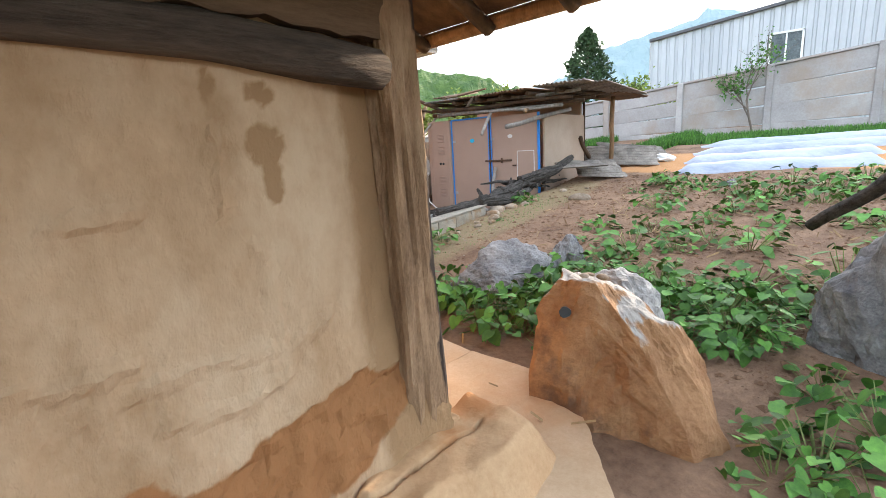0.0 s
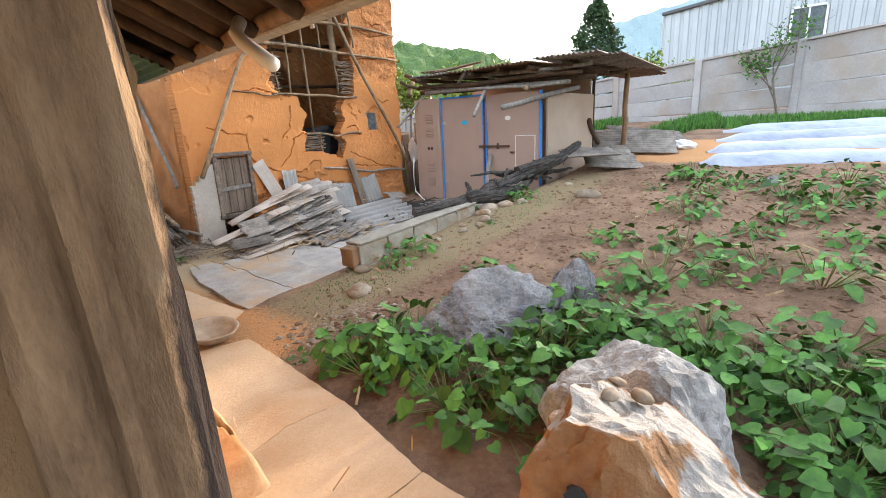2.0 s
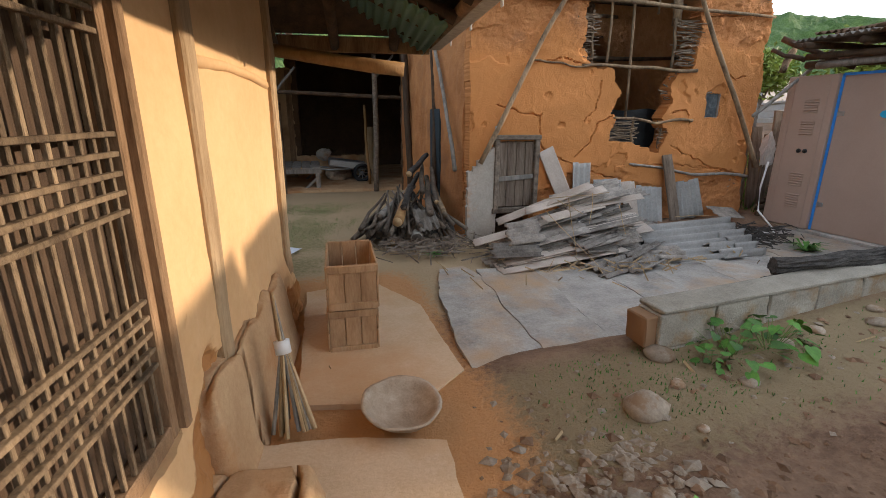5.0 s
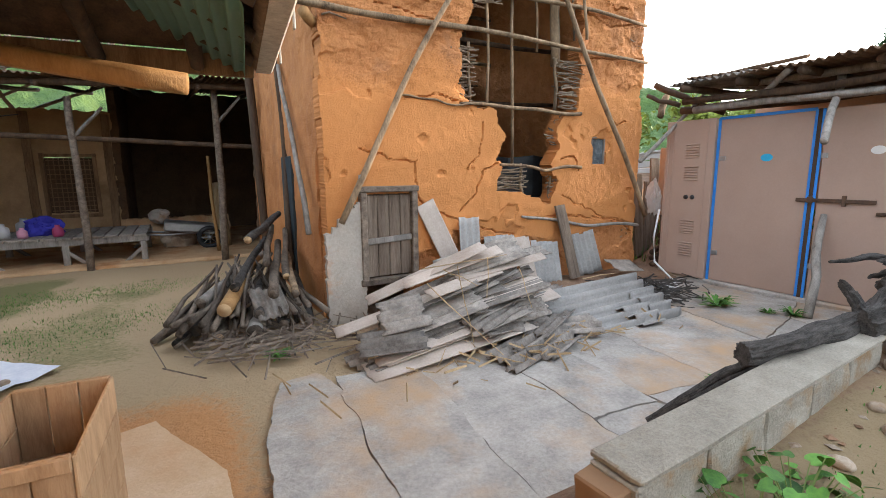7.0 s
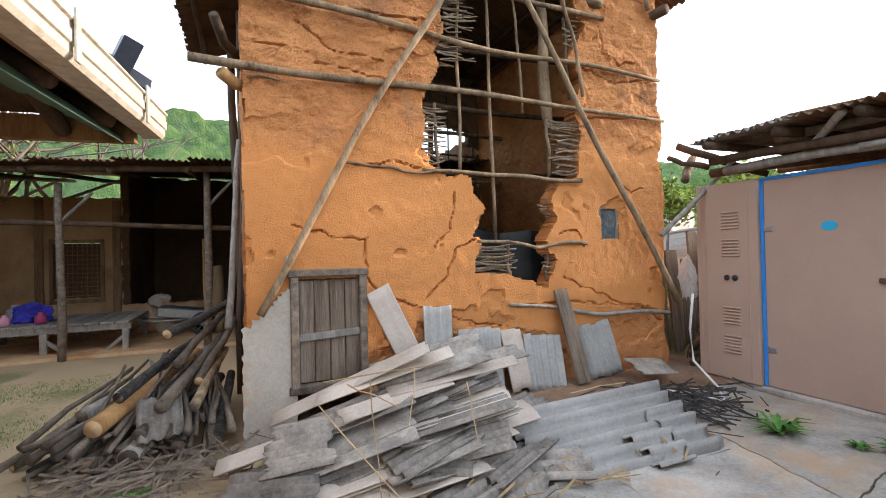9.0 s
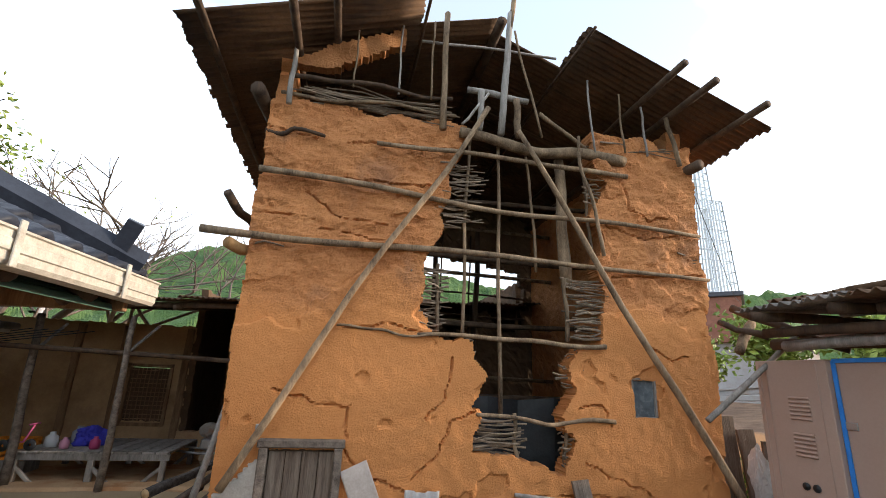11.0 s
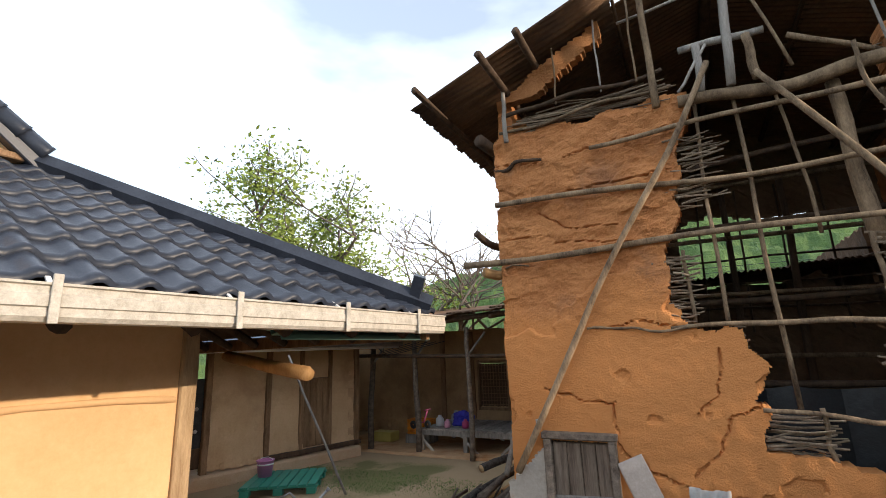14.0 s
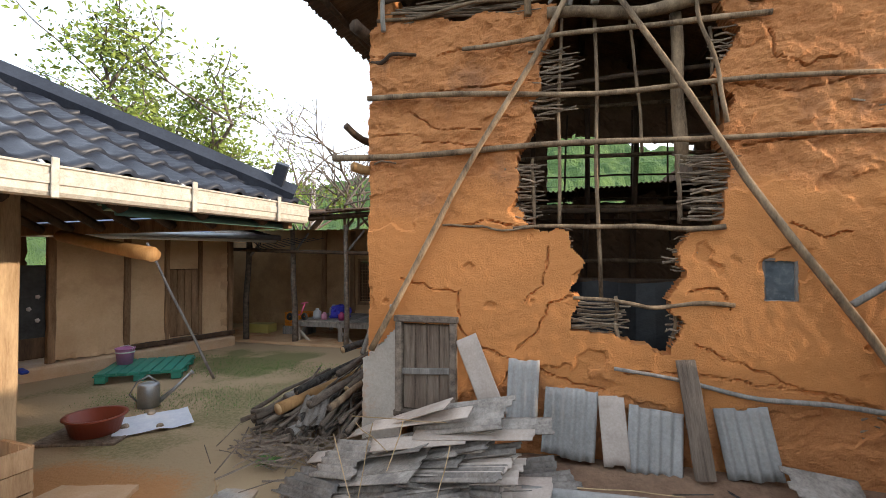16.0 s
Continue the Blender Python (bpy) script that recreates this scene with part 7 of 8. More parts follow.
for k, (x, y, s) in enumerate([(2.5, 12.6, 0.3), (3.0, 12.9, 0.25), (2.2, 13.0, 0.18)]):
    bd = part("sack", rock_mesh(s, s * 0.8, s * 0.8, 90 + k, 3, 0.4), [CLAYGREY, STRAW, GREY_PLASTER][k], None, "", pose(x, y, 0.1 if k != 2 else 0.55))
    tagged(bd, "dusty sack in the open barn", "sack", "sacks in the barn")
tagged(stick("straw_sheaf", (3.2, 12.2, 0.1), (3.15, 12.3, 1.25), 0.12, 0.10, STRAW, None, 0.02, 10, 7, 99), "upright bundle of dry reeds", "reed bundle")
tagged(stick("bare_pole", (3.05, 11.6, 0.1), (3.0, 11.7, 1.7), 0.03, 0.025, LOGWOOD, None, 0.01, 8, 6, 98), "peeled pole standing in the open barn", "pole")

# ---- things in the yard ----
GREENP = paint("green_plastic", (0.05, 0.30, 0.22))
pal = thing("plastic_pallet", "green plastic pallet lying on the yard", "pallet", pose(-0.62, 8.50, 0.085, 0, 0, 34))
for i in range(8):
    part("deck_slat", box(0.115, 1.0, 0.025, 0.004), GREENP, pal, "", pose(-0.47 + 0.134 * i, 0, 0.105))
for i in range(3):
    part("cross_bar", box(1.1, 0.11, 0.02, 0.004), GREENP, pal, "", pose(0, -0.44 + 0.44 * i, 0.085))
    for j in range(3):
        part("foot", box(0.13, 0.13, 0.085, 0.006), GREENP, pal, "", pose(-0.46 + 0.46 * j, -0.44 + 0.44 * i, 0))
LILAC = paint("lilac_plastic", (0.55, 0.22, 0.42))
bk = thing("bucket", "lilac plastic bucket standing on the pallet", "bucket", pose(-0.98, 8.42, 0.215))
part("body", lathe([(0.001, 0), (0.10, 0), (0.125, 0.22), (0.133, 0.225), (0.133, 0.24), (0.12, 0.24), (0.095, 0.01), (0.001, 0.01)], 22), LILAC, bk)
part("band", lathe([(0.122, 0.17), (0.127, 0.17), (0.129, 0.19), (0.123, 0.19)], 22), WHITE, bk, "white band")
part("handle", tube([(-0.13, 0, 0.22), (-0.12, 0.03, 0.25), (0, 0.05, 0.27), (0.12, 0.03, 0.25), (0.13, 0, 0.22)], 0.006, 6, 0, 1), WHITE, bk)
can = thing("watering_can", "galvanised metal watering can on the yard", "watering can", pose(0.72, 7.28, 0.075, 0, 0, 40))
part("body", lathe([(0.001, 0), (0.115, 0), (0.115, 0.25), (0.105, 0.27), (0.07, 0.28), (0.06, 0.275), (0.001, 0.27)], 22), STEEL, can)
part("spout", tube([(0.1, 0, 0.05), (0.26, 0, 0.18), (0.42, 0, 0.34)], [0.03, 0.02, 0.014], 10, 0, 1), STEEL, can)
part("spout_rose", tube([(0.42, 0, 0.34), (0.45, 0, 0.365)], [0.014, 0.03], 10, 0, 1), STEEL, can)
part("handle", tube([(-0.1, 0, 0.06), (-0.19, 0, 0.16), (-0.12, 0, 0.30), (0.0, 0, 0.36), (0.08, 0, 0.28)], 0.011, 8, 0, 1), STEEL, can)
bas = part("basin", lathe([(0.001, 0), (0.20, 0), (0.245, 0.15), (0.27, 0.16), (0.27, 0.175), (0.235, 0.17), (0.19, 0.012), (0.001, 0.012)], 30), paint("brown_plastic", (0.24, 0.055, 0.03), 0.4), None, "", pose(0.98, 6.45, 0.11))
tagged(bas, "wide reddish brown plastic basin", "basin")
bd = part("basin_board", box(0.75, 0.5, 0.025, 0.004), OLDPLANK, None, "", pose(0.95, 6.42, 0.075, 0, 0, 20))
tagged(bd, "dark wooden board lying under the basin", "board")
tp = part("cloth_sheet", mesh_of("cloth", [(0.1 * i - 0.3, 0.1 * j - 0.35, 0.02 + 0.02 * noise.noise(Vector((i * 0.9, j * 0.9, 1)))) for j in range(8) for i in range(7)], [(j * 7 + i, j * 7 + i + 1, j * 7 + i + 8, j * 7 + i + 7) for j in range(7) for i in range(6)], True), mat("white_blue_cloth", (0.55, 0.58, 0.66), (0.72, 0.74, 0.78), 8, 0.85, 0.4, 30), None, "", pose(1.25, 6.85, 0.085, 0, 0, -40))
tagged(tp, "white patterned cloth spread on the yard", "cloth")
for k, (x, y) in enumerate([(1.15, 6.62), (1.05, 7.02), (1.45, 6.75)]):
    stone(x, y, 0.08, 950 + k, 0.11, None, 0.6, "stones holding the cloth")
tagged(stick("long_pole", (0.55, 8.5, 0.08), (-0.35, 8.2, 2.02), 0.02, 0.016, GREYWOOD, None, 0.008, 8, 8, 77), "long thin grey pole leaning over the yard", "pole")
for k in range(2):
    sl = part("slipper", box(0.10, 0.26, 0.05, 0.02), paint("blue_rubber", (0.03, 0.06, 0.42)), None, "", pose(-1.75 + 0.13 * k, 7.42 + 0.05 * k, 0.26, 0, 0, 70))
    tagged(sl, "blue rubber slipper on the porch floor", "slipper", "slippers")

# ---- field: plants, mulch, grass ----
def leaf_shape(l, w):
    """A heart-shaped leaf along +y, folded along its rib."""
    half = [(0.26, -0.14, 0.03), (0.47, 0.0, 0.05), (0.53, 0.24, 0.06), (0.44, 0.5, 0.045), (0.24, 0.78, 0.0)]
    rim = [(w * x, l * y, l * z) for x, y, z in half]
    vs = [(0, 0, 0)] + rim + [(0, 1.02 * l, -0.08 * l)] + [(-x, y, z) for x, y, z in reversed(rim)] + [(0, 0.3 * l, -0.015 * l), (0, 0.66 * l, -0.02 * l)]
    return vs, [(0, 1, 2, 12), (12, 2, 3, 4), (12, 4, 5, 13), (13, 5, 6), (13, 6, 7), (12, 13, 7, 8), (12, 8, 9, 10), (0, 12, 10, 11)]


def plant_meshes(seed, n, spread, high, leaf):
    rq = random.Random(seed)
    lv, lf, sv, sf = [], [], [], []
    for i in range(n):
        a, rad = rq.uniform(0, 6.28), spread * math.sqrt(rq.random())
        h = high * (0.12 + 0.88 * rq.random()) * (1 - 0.45 * (rad / spread) ** 2)
        tip = Vector((rad * math.cos(a), rad * math.sin(a), h))
        yaw = a - math.pi / 2 + rq.uniform(-0.9, 0.9)
        m = Matrix.Translation(tip) @ Euler((radians(rq.uniform(-55, 20)), radians(rq.uniform(-32, 32)), yaw)).to_matrix().to_4x4()
        l = leaf * (0.45 + 0.75 * rq.random() ** 0.8)
        vs, fs = leaf_shape(l, l * rq.uniform(0.75, 0.95))
        o = len(lv)
        lv += [m @ Vector(v) for v in vs]
        lf += [tuple(o + q for q in f) for f in fs]
        base = Vector((0.25 * tip.x, 0.25 * tip.y, 0))
        o = len(sv)
        for p, r in ((base, 0.004), (tip, 0.0025)):
            sv += [p + Vector((r, 0, 0)), p + Vector((-r * 0.5, r * 0.87, 0)), p + Vector((-r * 0.5, -r * 0.87, 0))]
        sf += [(o + q, o + (q + 1) % 3, o + 3 + (q + 1) % 3, o + 3 + q) for q in range(3)]
    a, b = mesh_of("leaves", lv, lf, True), mesh_of("stems", sv, sf)
    a.materials.append(LEAF), b.materials.append(STEM)
    return a, b


BIG = [plant_meshes(1000 + k, 33, 0.24 + 0.04 * (k % 3), 0.20 + 0.06 * (k % 2), 0.084) for k in range(8)]
SMALL = [plant_meshes(1100 + k, 13, 0.13, 0.10, 0.075) for k in range(5)]
FLAT_ROCKS = [(3.42, 2.10, 0.45), (4.05, 1.78, 0.26), (1.98, 0.68, 0.46), (2.66, 1.0, 0.46), (3.12, -0.62, 0.5)]


def plant(x, y, kinds, s, rq, label="leafy green crop plant growing in brown soil"):
    for px, py, r in FLAT_ROCKS:
        if math.hypot(x - px, y - py) < r:
            return
    p = thing("crop_plant", label, "plant", Matrix.Translation((x, y, ground_z(x, y) - 0.01)) @ Matrix.Rotation(rq.uniform(0, 6.28), 4, "Z") @ Matrix.Scale(s, 4), "crop plants in the field")
    a, b = rq.choice(kinds)
    part("foliage", a, None, p)
    part("stem", b, None, p)


rq = random.Random(77)
for _ in range(32):
    y = rq.uniform(1.2, 2.7)
    x0 = 2.22 + 0.06 * (y - 1.2)
    plant(rq.uniform(x0 + 0.22, x0 + 0.98 + 0.35 * smooth(2.0, 1.3, y)), y, BIG, rq.uniform(0.75, 1.15), rq)
for _ in range(12):
    plant(rq.uniform(3.0, 4.3), rq.uniform(1.25, 1.75), BIG, rq.uniform(0.7, 1.0), rq)
for _ in range(30):
    plant(rq.uniform(2.75, 3.9), rq.uniform(-0.5, 1.1), BIG, rq.uniform(0.7, 1.15), rq)
for x, y, s in [(1.78, 0.02, 0.9), (1.95, -0.12, 1.0), (2.1, 0.0, 0.8), (2.35, -0.35, 1.0), (2.55, -0.15, 0.9), (1.7, -0.3, 0.8), (2.0, -0.45, 0.9)]:
    plant(x, y, BIG, s, rq)
for row in range(9):
    x = 4.15 + 0.52 * row
    for k in range(9):
        y = -1.9 + 0.55 * k + rq.uniform(-0.2, 0.2)
        lim = 2.75 - 0.10 * row
        if y > lim or rq.random() < 0.16 + 0.02 * row:
            continue
        plant(x + rq.uniform(-0.2, 0.2), y, BIG if rq.random() < 0.85 else SMALL, rq.uniform(0.85, 1.3), rq)
for x, y, s in [(4.02, 3.62, 0.80), (4.22, 3.58, 0.85), (4.42, 3.62, 0.6), (6.3, 3.55, 0.9), (6.5, 3.6, 0.8), (3.86, 3.60, 0.7), (5.4, 3.4, 0.5), (7.4, 3.9, 0.7), (2.4, 3.0, 0.6), (3.0, 2.75, 0.7)]:
    plant(x, y, SMALL if s < 0.75 else BIG, s, rq, "leafy green weed at the foot of the wall")
# spiky weeds in the slab joints
def weed(x, y, s, seed):
    rw = random.Random(seed)
    verts, faces = [], []
    for i in range(34):
        a, l = rw.uniform(0, 6.28), s * rw.uniform(0.6, 1.2)
        up = rw.uniform(0.25, 0.9)
        d, sd = Vector((math.cos(a), math.sin(a), 0)), Vector((-math.sin(a), math.cos(a), 0)) * s * 0.09
        o = len(verts)
        verts += [Vector((0, 0, 0)), d * l * 0.5 + sd + Vector((0, 0, l * up * 0.6)), d * l + Vector((0, 0, l * up * 0.55)), d * l * 0.5 - sd + Vector((0, 0, l * up * 0.6))]
        faces.append((o, o + 1, o + 2, o + 3))
    ob = part("weed", mesh_of("weed", verts, faces), LEAF, None, "", pose(x, y, 0.1))
    tagged(ob, "spiky green weed growing between slabs", "weed", "weeds between the slabs")


for k, (x, y, s) in enumerate([(7.0, 5.42, 0.20), (7.18, 5.05, 0.09), (7.3, 4.9, 0.12), (6.7, 6.3, 0.10), (5.35, 4.5, 0.06), (3.05, 6.3, 0.12), (4.55, 4.05, 0.08), (7.75, 4.1, 0.2), (4.95, 6.5, 0.08)]):
    weed(x, y, s, 1200 + k)
# clods of turned earth
rq = random.Random(91)
cv, cf = [], []
for k in range(9500):
    x, y = rq.uniform(2.3, 9.0), rq.uniform(-2.2, 3.75)
    if x < 2.6 and y > 0.9 or y > 3.0 and rq.random() < 0.7:
        continue
    s = 0.008 + 0.034 * rq.random() ** 3
    z, o, a = ground_z(x, y), len(cv), rq.uniform(0, 6)
    for dx, dy, dz in ((1, 0, 0), (0.2, 1, 0.1), (-1, 0.1, 0), (0, -1, 0.1), (0.2, 0.1, 0.48), (0, 0, -0.5)):
        dx, dy = dx * rq.uniform(0.7, 1.2), dy * rq.uniform(0.7, 1.2)
        cv.append((x + s * (dx * math.cos(a) - dy * math.sin(a)), y + s * (dx * math.sin(a) + dy * math.cos(a)), z + s * dz))
    cf += [(o + i, o + (i + 1) % 4, o + 4) for i in range(4)] + [(o + (i + 1) % 4, o + i, o + 5) for i in range(4)]
tagged(part("soil_clods", mesh_of("clods", cv, cf), CLOD), "crumbled brown clods of turned earth", "soil", kind="stuff")
# mulch rows
for k, (xa, ya, xb, yb, w) in enumerate([(9.15, 1.92, 9.95, -1.0, 0.30), (10.55, 2.05, 11.5, -1.1, 0.30), (12.1, 2.15, 13.5, -4.5, 0.32), (14.0, 2.3, 15.4, -6.0, 0.36)]):
    verts, faces = [], []
    n, m = 60, 12
    for i in range(n + 1):
        t = i / n
        cx, cy = xa + (xb - xa) * t, ya + (yb - ya) * t
        end = smooth(0, 0.08, t) * smooth(0, 0.08, 1 - t)
        for j in range(m + 1):
            u = j / m * 2 - 1
            fold = 0.02 * noise.noise(Vector((cx * 6 + k, cy * 5, u * 3))) + 0.01 * noise.noise(Vector((cx * 2, cy * 18, u * 6)))
            x, y = cx + u * w * (0.6 + 0.4 * end), cy + u * 0.05
            verts.append((x, y, ground_z(x, y) - 0.02 + (0.17 * (1 - abs(u) ** 3) + fold * (1 - abs(u))) * (0.25 + 0.75 * end)))
    faces = [(i * (m + 1) + j, (i + 1) * (m + 1) + j, (i + 1) * (m + 1) + j + 1, i * (m + 1) + j + 1) for i in range(n) for j in range(m)]
    ob = part("mulch_ridge", mesh_of("mulch", verts, faces, True), PLASTIC)
    tagged(ob, "planting ridge covered with pale blue plastic film", "plastic mulch", "mulched ridges")


def grass_strip(name, pts, n, h, seed, label, wide=0.03):
    rg = random.Random(seed)
    verts, faces = [], []
    for _ in range(n):
        (xa, ya, xb, yb, w) = rg.choice(pts)
        t = rg.random()
        x, y = xa + (xb - xa) * t + rg.uniform(-w, w), ya + (yb - ya) * t + rg.uniform(-0.3, 0.3)
        z, a, hh, b = ground_z(x, y), rg.uniform(0, 6.28), h * rg.uniform(0.5, 1.2), rg.uniform(wide * 0.4, wide)
        lean = Vector((rg.uniform(-0.4, 0.4), rg.uniform(-0.4, 0.4), 1)) * hh
        o = len(verts)
        verts += [(x + b * math.cos(a), y + b * math.sin(a), z), (x - b * math.cos(a), y - b * math.sin(a), z), (x + lean.x, y + lean.y, z + lean.z)]
        faces.append((o, o + 1, o + 2))
    tagged(part(name, mesh_of(name, verts, faces), LEAF), label, "grass", kind="stuff")


grass_strip("leek_rows", [(15.2, 3.2, 15.6, -8, 0.5), (16.6, 4.0, 16.8, -8, 0.8)], 14000, 0.17, 5, "dense green leek rows before the fence")
grass_strip("rough_grass", [(11.5, 3.6, 17.5, 3.2, 0.8), (12, 6, 17.5, 6, 3.0)], 9000, 0.26, 6, "rough green grass behind the shed")
grass_strip("gap_grass", [(9.0, 7.5, 9.5, 9.0, 0.6)], 1500, 0.2, 9, "green grass between barn and shed", 0.008)
grass_strip("path_moss", [(3.0, 3.5, 6.8, 3.1, 0.25), (3.0, 3.62, 3.8, 3.55, 0.2), (5.2, 3.45, 6.6, 3.35, 0.2)], 1500, 0.022, 7, "short moss and grass along the path", 0.005)
grass_strip("yard_grass", [(-1.5, 9.6, 2.6, 9.5, 0.6), (-1.0, 8.6, 2.0, 9.4, 0.8), (0.5, 7.2, 2.2, 8.4, 0.8)] , 9000, 0.022, 8, "thin mossy grass over the yard", 0.004)

# ---- trees ----
def tree(name, x, y, z0, h, crown_r, seed, label, leaves, leaf_size, leaf_mat, spread=0.55, levels=4, trunk_r=0.14, lean=(0, 0), wide=1.0):
    rt = random.Random(seed)
    t = thing(name, label, "tree", pose(x, y, z0))
    tv, tf, tips = [], [], []

    def limb(p, d, l, r, lev):
        n = 4
        pts, q = [p.copy()], p.copy()
        for i in range(n):
            d = (d + Vector((rt.uniform(-1, 1), rt.uniform(-1, 1), rt.uniform(-0.5, 0.8))) * 0.16).normalized()
            q = q + d * l / n
            pts.append(q.copy())
        rad = [r * (1 - 0.45 * i / n) for i in range(n + 1)]
        me = tube(pts, rad, 7 if lev < 2 else 4, 0.06, rt.randint(0, 9999), caps=lev == 0)
        o = len(tv)
        tv.extend([v.co.copy() for v in me.vertices])
        tf.extend([tuple(o + k for k in f.vertices) for f in me.polygons])
        bpy.data.meshes.remove(me)
        if lev >= levels:
            tips.append((q, d))
            return
        for k in range(rt.choice((2, 3, 3)) if lev else 4):
            b = pts[rt.randint(2, n)] if k else q
            dd = (d + Vector((rt.uniform(-1, 1), rt.uniform(-1, 1), rt.uniform(-0.35, 0.7))).normalized() * (spread * 1.5)).normalized()
            limb(b, dd, l * rt.uniform(0.58, 0.82), r * 0.62, lev + 1)
            if lev >= levels - 1:
                tips.append((b, dd))

    limb(Vector((0, 0, 0)), Vector((lean[0], lean[1], 1)).normalized(), h * 0.36, trunk_r, 0)
    tv = [Vector((v.x * wide, v.y * wide, v.z)) for v in tv]
    part("trunk", mesh_of("trunk", tv, tf, True), TREEBARK, t)
    tips = [(Vector((q.x * wide, q.y * wide, q.z)), d) for q, d in tips]
    if leaves:
        lv, lf = [], []
        for _ in range(leaves):
            q, d = rt.choice(tips)
            c = q - d * rt.uniform(0, 0.5) + Vector((rt.gauss(0, 1), rt.gauss(0, 1), rt.gauss(0, 1))) * crown_r * 0.09
            e = Euler((rt.uniform(0, 6.28), rt.uniform(0, 6.28), rt.uniform(0, 6.28))).to_matrix()
            s = leaf_size * rt.uniform(0.6, 1.3)
            o = len(lv)
            lv += [c + e @ Vector(v) * s for v in ((0, -1, 0), (0.5, 0, 0.12), (0, 1, 0), (-0.5, 0, 0.12))]
            lf.append((o, o + 1, o + 2, o + 3))
        part("crown", mesh_of("crown", lv, lf), leaf_mat, t)
    return t


tree("spring_tree", -7.0, 12.2, 0.0, 8.6, 2.6, 5, "tall tree with sparse fresh green leaves", 10500, 0.068, TREE_LEAF, 0.7, 5, 0.12, (0, 0), 1.6)
tree("bare_tree", -2.35, 16.0, 0.0, 7.8, 2.0, 9, "leafless grey tree behind the barn roof", 0, 0.05, TREE_LEAF, 0.62, 5, 0.11, (0, 0), 1.3)
tree("bare_tree", -4.2, 17.0, 0.0, 6.8, 2.0, 11, "leafless grey tree behind the barn roof", 350, 0.06, TREE_LEAF, 0.62, 5, 0.10, (0, 0), 1.3)
for k, (x, y, h) in enumerate([(17.5, 11.2, 3.4), (19.0, 12.2, 3.6), (16.0, 11.6, 3.0), (15.0, 13.2, 3.0), (20.5, 11.0, 3.3), (14.2, 16.0, 3.4), (24, 5.9, 4.2)]):
    tree("shrub", x, y, 0.8, h, 2.2, 30 + k, "bright yellow green shrub behind the shed", 1500, 0.10, TREE_LEAF, 0.7, 3, 0.06)
tree("fence_shrub", 17.55, 1.45, 1.2, 3.2, 1.2, 55, "thin green shrub growing against the fence", 480, 0.06, LEAF, 0.5, 4, 0.04)


def conifer(x, y, z0, h, r, seed):
    rt = random.Random(seed)
    t = thing("conifer", "dark green conifer beyond the shed", "tree", pose(x, y, z0))
    part("trunk", tube([(0, 0, 0), (0.03, 0, h * 0.5), (0, 0, h)], [0.12, 0.08, 0.02], 8, 0.05, 1), TREEBARK, t)
    lv, lf = [], []
    for _ in range(7000):
        zz = h * (0.06 + 0.94 * rt.random() ** 1.15)
        f = zz / h
        prof = r * min(1.0, 0.45 + 2.2 * f) * (1 - f) ** 0.75 * (0.85 + 0.15 * math.sin(zz * 5 + 3 * rt.random())) * (0.35 + 0.75 * math.sqrt(rt.random()))
        a = rt.uniform(0, 6.28)
        prof *= 0.9 + 0.45 * noise.noise(Vector((math.cos(a) * 1.6, math.sin(a) * 1.6, zz * 1.1)))
        c = Vector((prof * math.cos(a), prof * math.sin(a), zz))
        e = Euler((rt.uniform(0, 6.28), rt.uniform(0, 6.28), rt.uniform(0, 6.28))).to_matrix()
        s = rt.uniform(0.07, 0.16)
        o = len(lv)
        lv += [c + e @ Vector(v) * s for v in ((0, -1, 0), (0.35, 0, 0.1), (0, 1, 0), (-0.35, 0, 0.1))]
        lf.append((o, o + 1, o + 2, o + 3))
    part("crown", mesh_of("crown", lv, lf), CONIFER, t)


conifer(23.2, 8.9, 1.2, 5.5, 2.9, 3)

# ---- hills ----
def hill_band(name, table, r0, r1, mt, step, bump, label, rows=26, seed=0):
    """A wooded slope round the valley: bearing and skyline elevation from a table."""
    verts, faces = [], []
    b0, b1 = table[0][0], table[-1][0]
    n = int((b1 - b0) / step)
    for i in range(n + 1):
        b = b0 + (b1 - b0) * i / n
        top = math.tan(radians(lerp_table(b, table))) * r1
        for j in range(rows + 1):
            t = j / rows
            r = r0 + (r1 - r0) * t
            x, y = 4 + r * math.cos(radians(b)), 4 + r * math.sin(radians(b))
            z = -1 + (top + 1) * t ** 1.15
            z += bump * min(1, 6 * t) * (noise.fractal(Vector((x, y, seed)) / (bump * 3.2), 0.9, 2.0, 3) + 0.5 * abs(noise.noise(Vector((x, y, z)) / (bump * 1.1))))
            verts.append((x, y, z))
    faces = [(i * (rows + 1) + j, (i + 1) * (rows + 1) + j, (i + 1) * (rows + 1) + j + 1, i * (rows + 1) + j + 1) for i in range(n) for j in range(rows)]
    tagged(part(name, mesh_of(name, verts, faces), mt), label, "hill", kind="structure")


hill_band("backdrop_hills", [(24, 3.0), (28, 7.0), (34, 9.3), (39, 9.8), (45, 10.4), (55, 10.3), (64, 10.0), (80, 13), (88, 15.6), (98, 15.8), (106, 13.5), (113, 10.6), (121, 9.0), (135, 8.0), (160, 7.5), (200, 7.0), (240, 6.0), (300, 5.0)], 60, 140, HILL, 0.3, 2.4, "steep green wooded hillside")
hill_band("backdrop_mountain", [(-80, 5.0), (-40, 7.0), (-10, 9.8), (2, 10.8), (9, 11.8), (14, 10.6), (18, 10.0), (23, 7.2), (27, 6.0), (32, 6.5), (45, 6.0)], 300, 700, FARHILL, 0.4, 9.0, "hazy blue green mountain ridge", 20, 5)

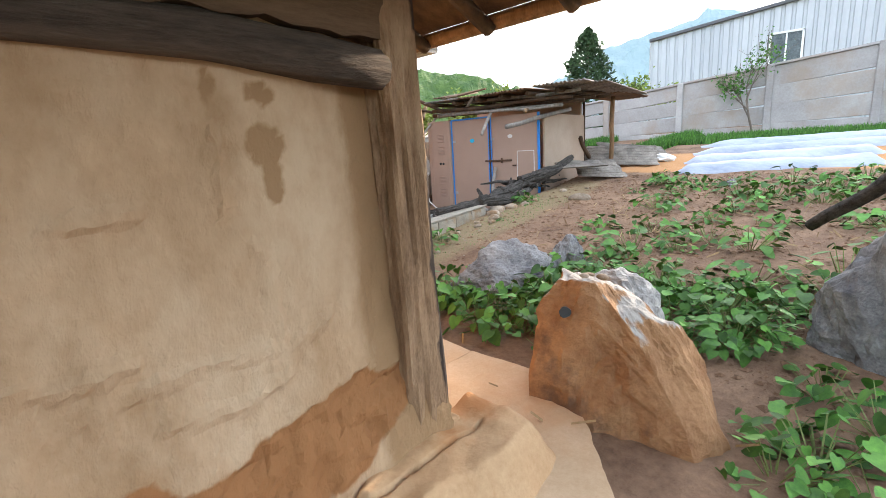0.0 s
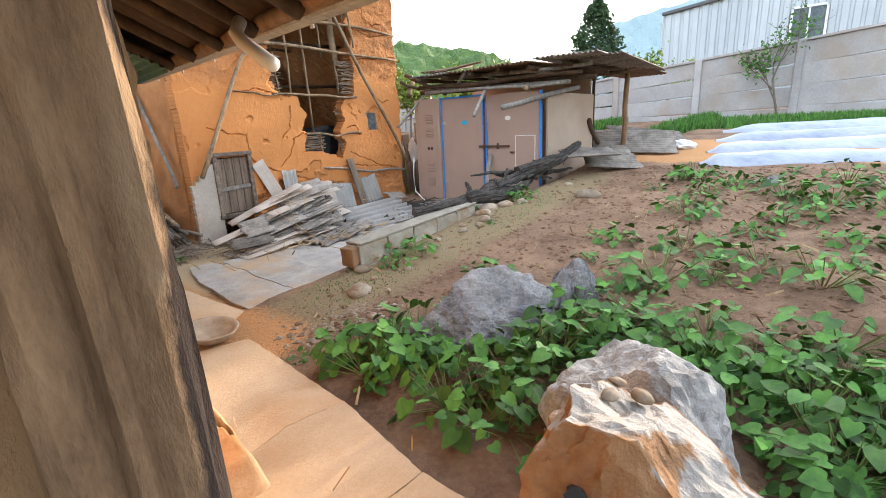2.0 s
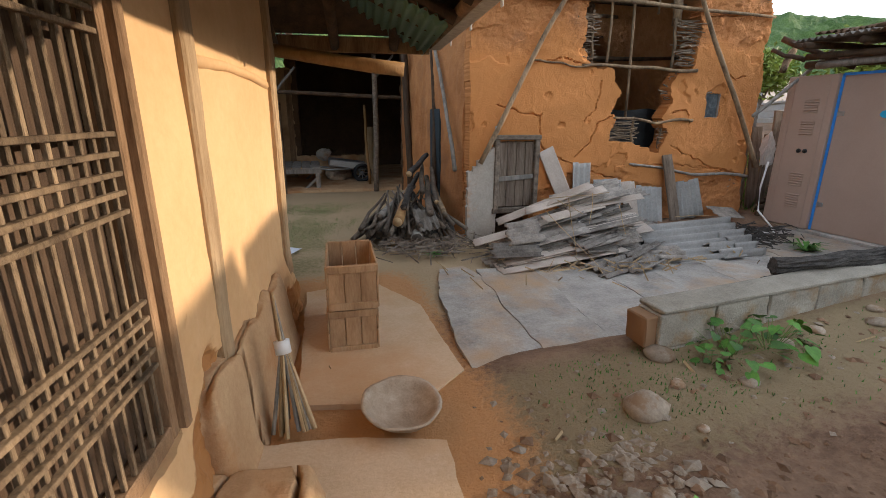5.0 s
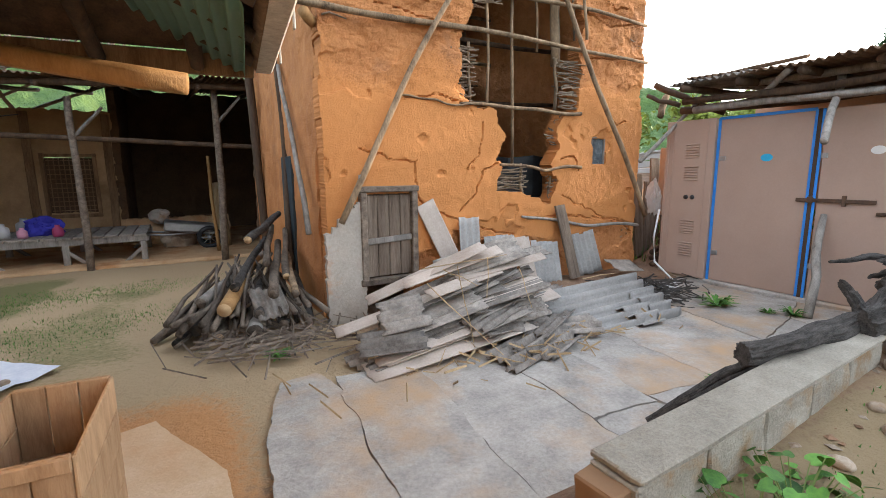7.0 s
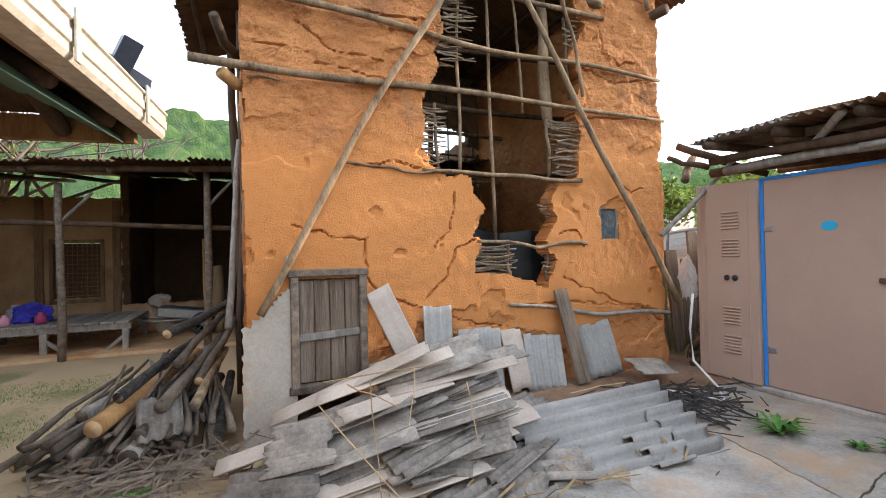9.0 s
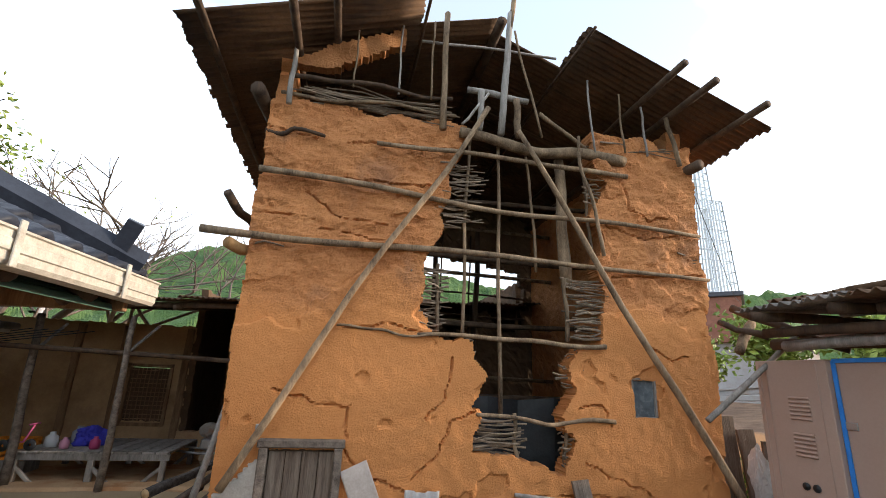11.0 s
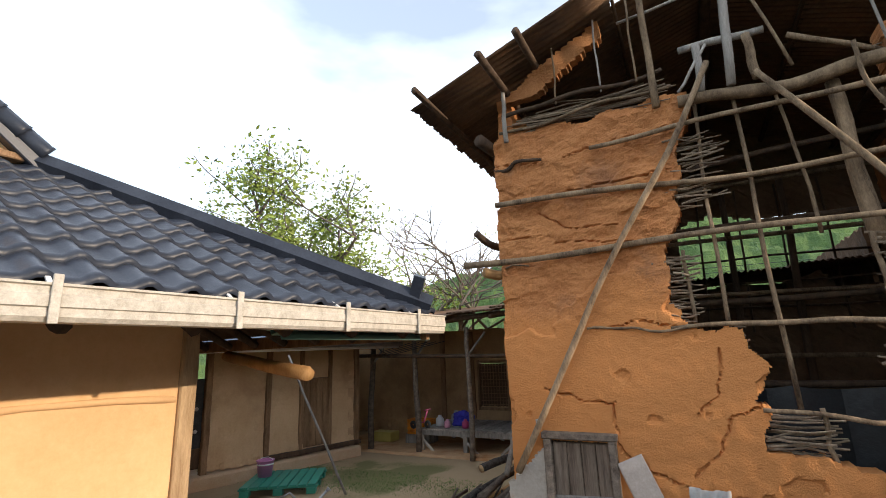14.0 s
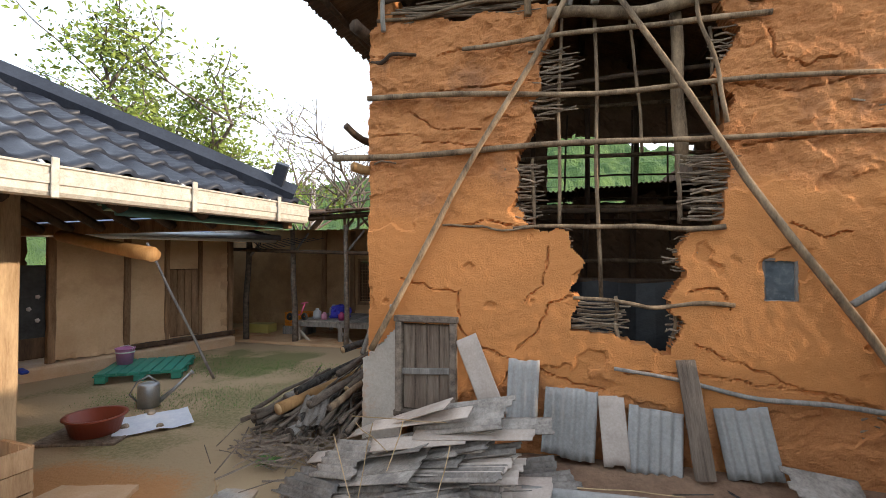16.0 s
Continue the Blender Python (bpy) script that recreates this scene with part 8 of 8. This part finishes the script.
# ---- church spire, brick building, utility pole ----
spire = thing("church_spire", "white steel lattice church spire with a cross", "church spire", pose(31.4, 33.3, 0))
LATT = paint("white_steel", (0.66, 0.68, 0.70), 0.5)


def tier(z0, z1, w0, w1, nr, nv):
    for i in range(nv):
        for sx, sy in ((1, 0), (-1, 0), (0, 1), (0, -1)):
            u = -1 + 2 * i / (nv - 1)
            p = lambda w, z: (sx * w + (u * w if sy else 0), sy * w + (u * w if sx else 0), z)
            part("upright", tube([p(w0, z0), p(w1, z1)], 0.05, 4, 0, 1), LATT, spire)
    for k in range(nr + 1):
        t = k / nr
        w, z = w0 + (w1 - w0) * t, z0 + (z1 - z0) * t
        part("ring", tube([(-w, -w, z), (w, -w, z), (w, w, z), (-w, w, z), (-w, -w, z)], 0.04, 4, 0, 1), LATT, spire)


tier(8.6, 16.0, 1.45, 1.15, 9, 10)
tier(16.0, 21.8, 0.72, 0.5, 9, 4)
part("gallery", lathe([(0.9, 22.0), (0.95, 22.0), (0.95, 22.5), (0.9, 22.5), (0.9, 22.0)], 20), LATT, spire)
part("mast", tube([(0, 0, 20.5), (0, 0, 26.6)], 0.12, 6, 0, 1), LATT, spire)
part("cross_arm", tube([(-0.75, 0.65, 25.4), (0.75, -0.65, 25.4)], 0.12, 6, 0, 1), LATT, spire)
brick = thing("brick_building", "red brick church building with a dark roof edge", "building", pose(31.4, 33.3, 0, 0, 0, 45))
BRICK = mat("red_brick", (0.20, 0.08, 0.055), (0.33, 0.15, 0.10), 3, 0.9, 0.4, 18, vary=0.1)
part("wall", box(4.2, 4.2, 8.1, 0.03), BRICK, brick)
part("roof_edge", box(4.6, 4.6, 0.35, 0.05), paint("dark_roof_edge", (0.07, 0.07, 0.08)), brick, "", pose(0, 0, 8.1))
part("window", box(0.9, 0.06, 1.2, 0.02), GLASS_DARK, brick, "", pose(0, -2.1, 6.3))
for sz, pz in ((0.12, -0.12), (0.12, 1.2)):
    part("window_sill", box(1.2, 0.14, sz, 0.02), WHITE, brick, "", pose(0, -2.12, 6.3 + pz))
rh = thing("red_roofed_house", "low house with a red roof behind the shed", "house", pose(21.5, 20.5, 1.3, 0, 0, 30))
part("wall", box(6, 4, 2.2, 0.03), CWALL, rh)
part("roof", mesh_of("rr", [(-3.3, -2.3, 2.2), (3.3, -2.3, 2.2), (3.3, 2.3, 2.2), (-3.3, 2.3, 2.2), (-3.3, 0, 3.0), (3.3, 0, 3.0)], [(0, 1, 5, 4), (2, 3, 4, 5), (0, 4, 3), (1, 2, 5), (3, 2, 1, 0)]), BRICK, rh, "dull red roof")
up = thing("utility_pole", "pale concrete utility pole", "utility pole", pose(-7.5, 24.6, 0))
part("pole", tube([(0, 0, 0), (0, 0, 6.0)], [0.16, 0.11], 12, 0, 1), CWALL, up)
for k in range(3):
    part("wire", tube([(-20, -2 + 0.3 * k, 5.4 - 0.25 * k), (0, 0, 5.3 - 0.25 * k), (20, 5, 5.6 - 0.25 * k)], 0.012, 4, 0, 1), BLACKFILM, up)
wire2 = part("overhead_wire", tube([(7.9, 7.2, 3.75), (10.5, 9.5, 3.2), (14.0, 12.5, 3.3)], 0.004, 5, 0, 1), BLACKFILM)
tagged(wire2, "thin black cable running from the barn", "cable")
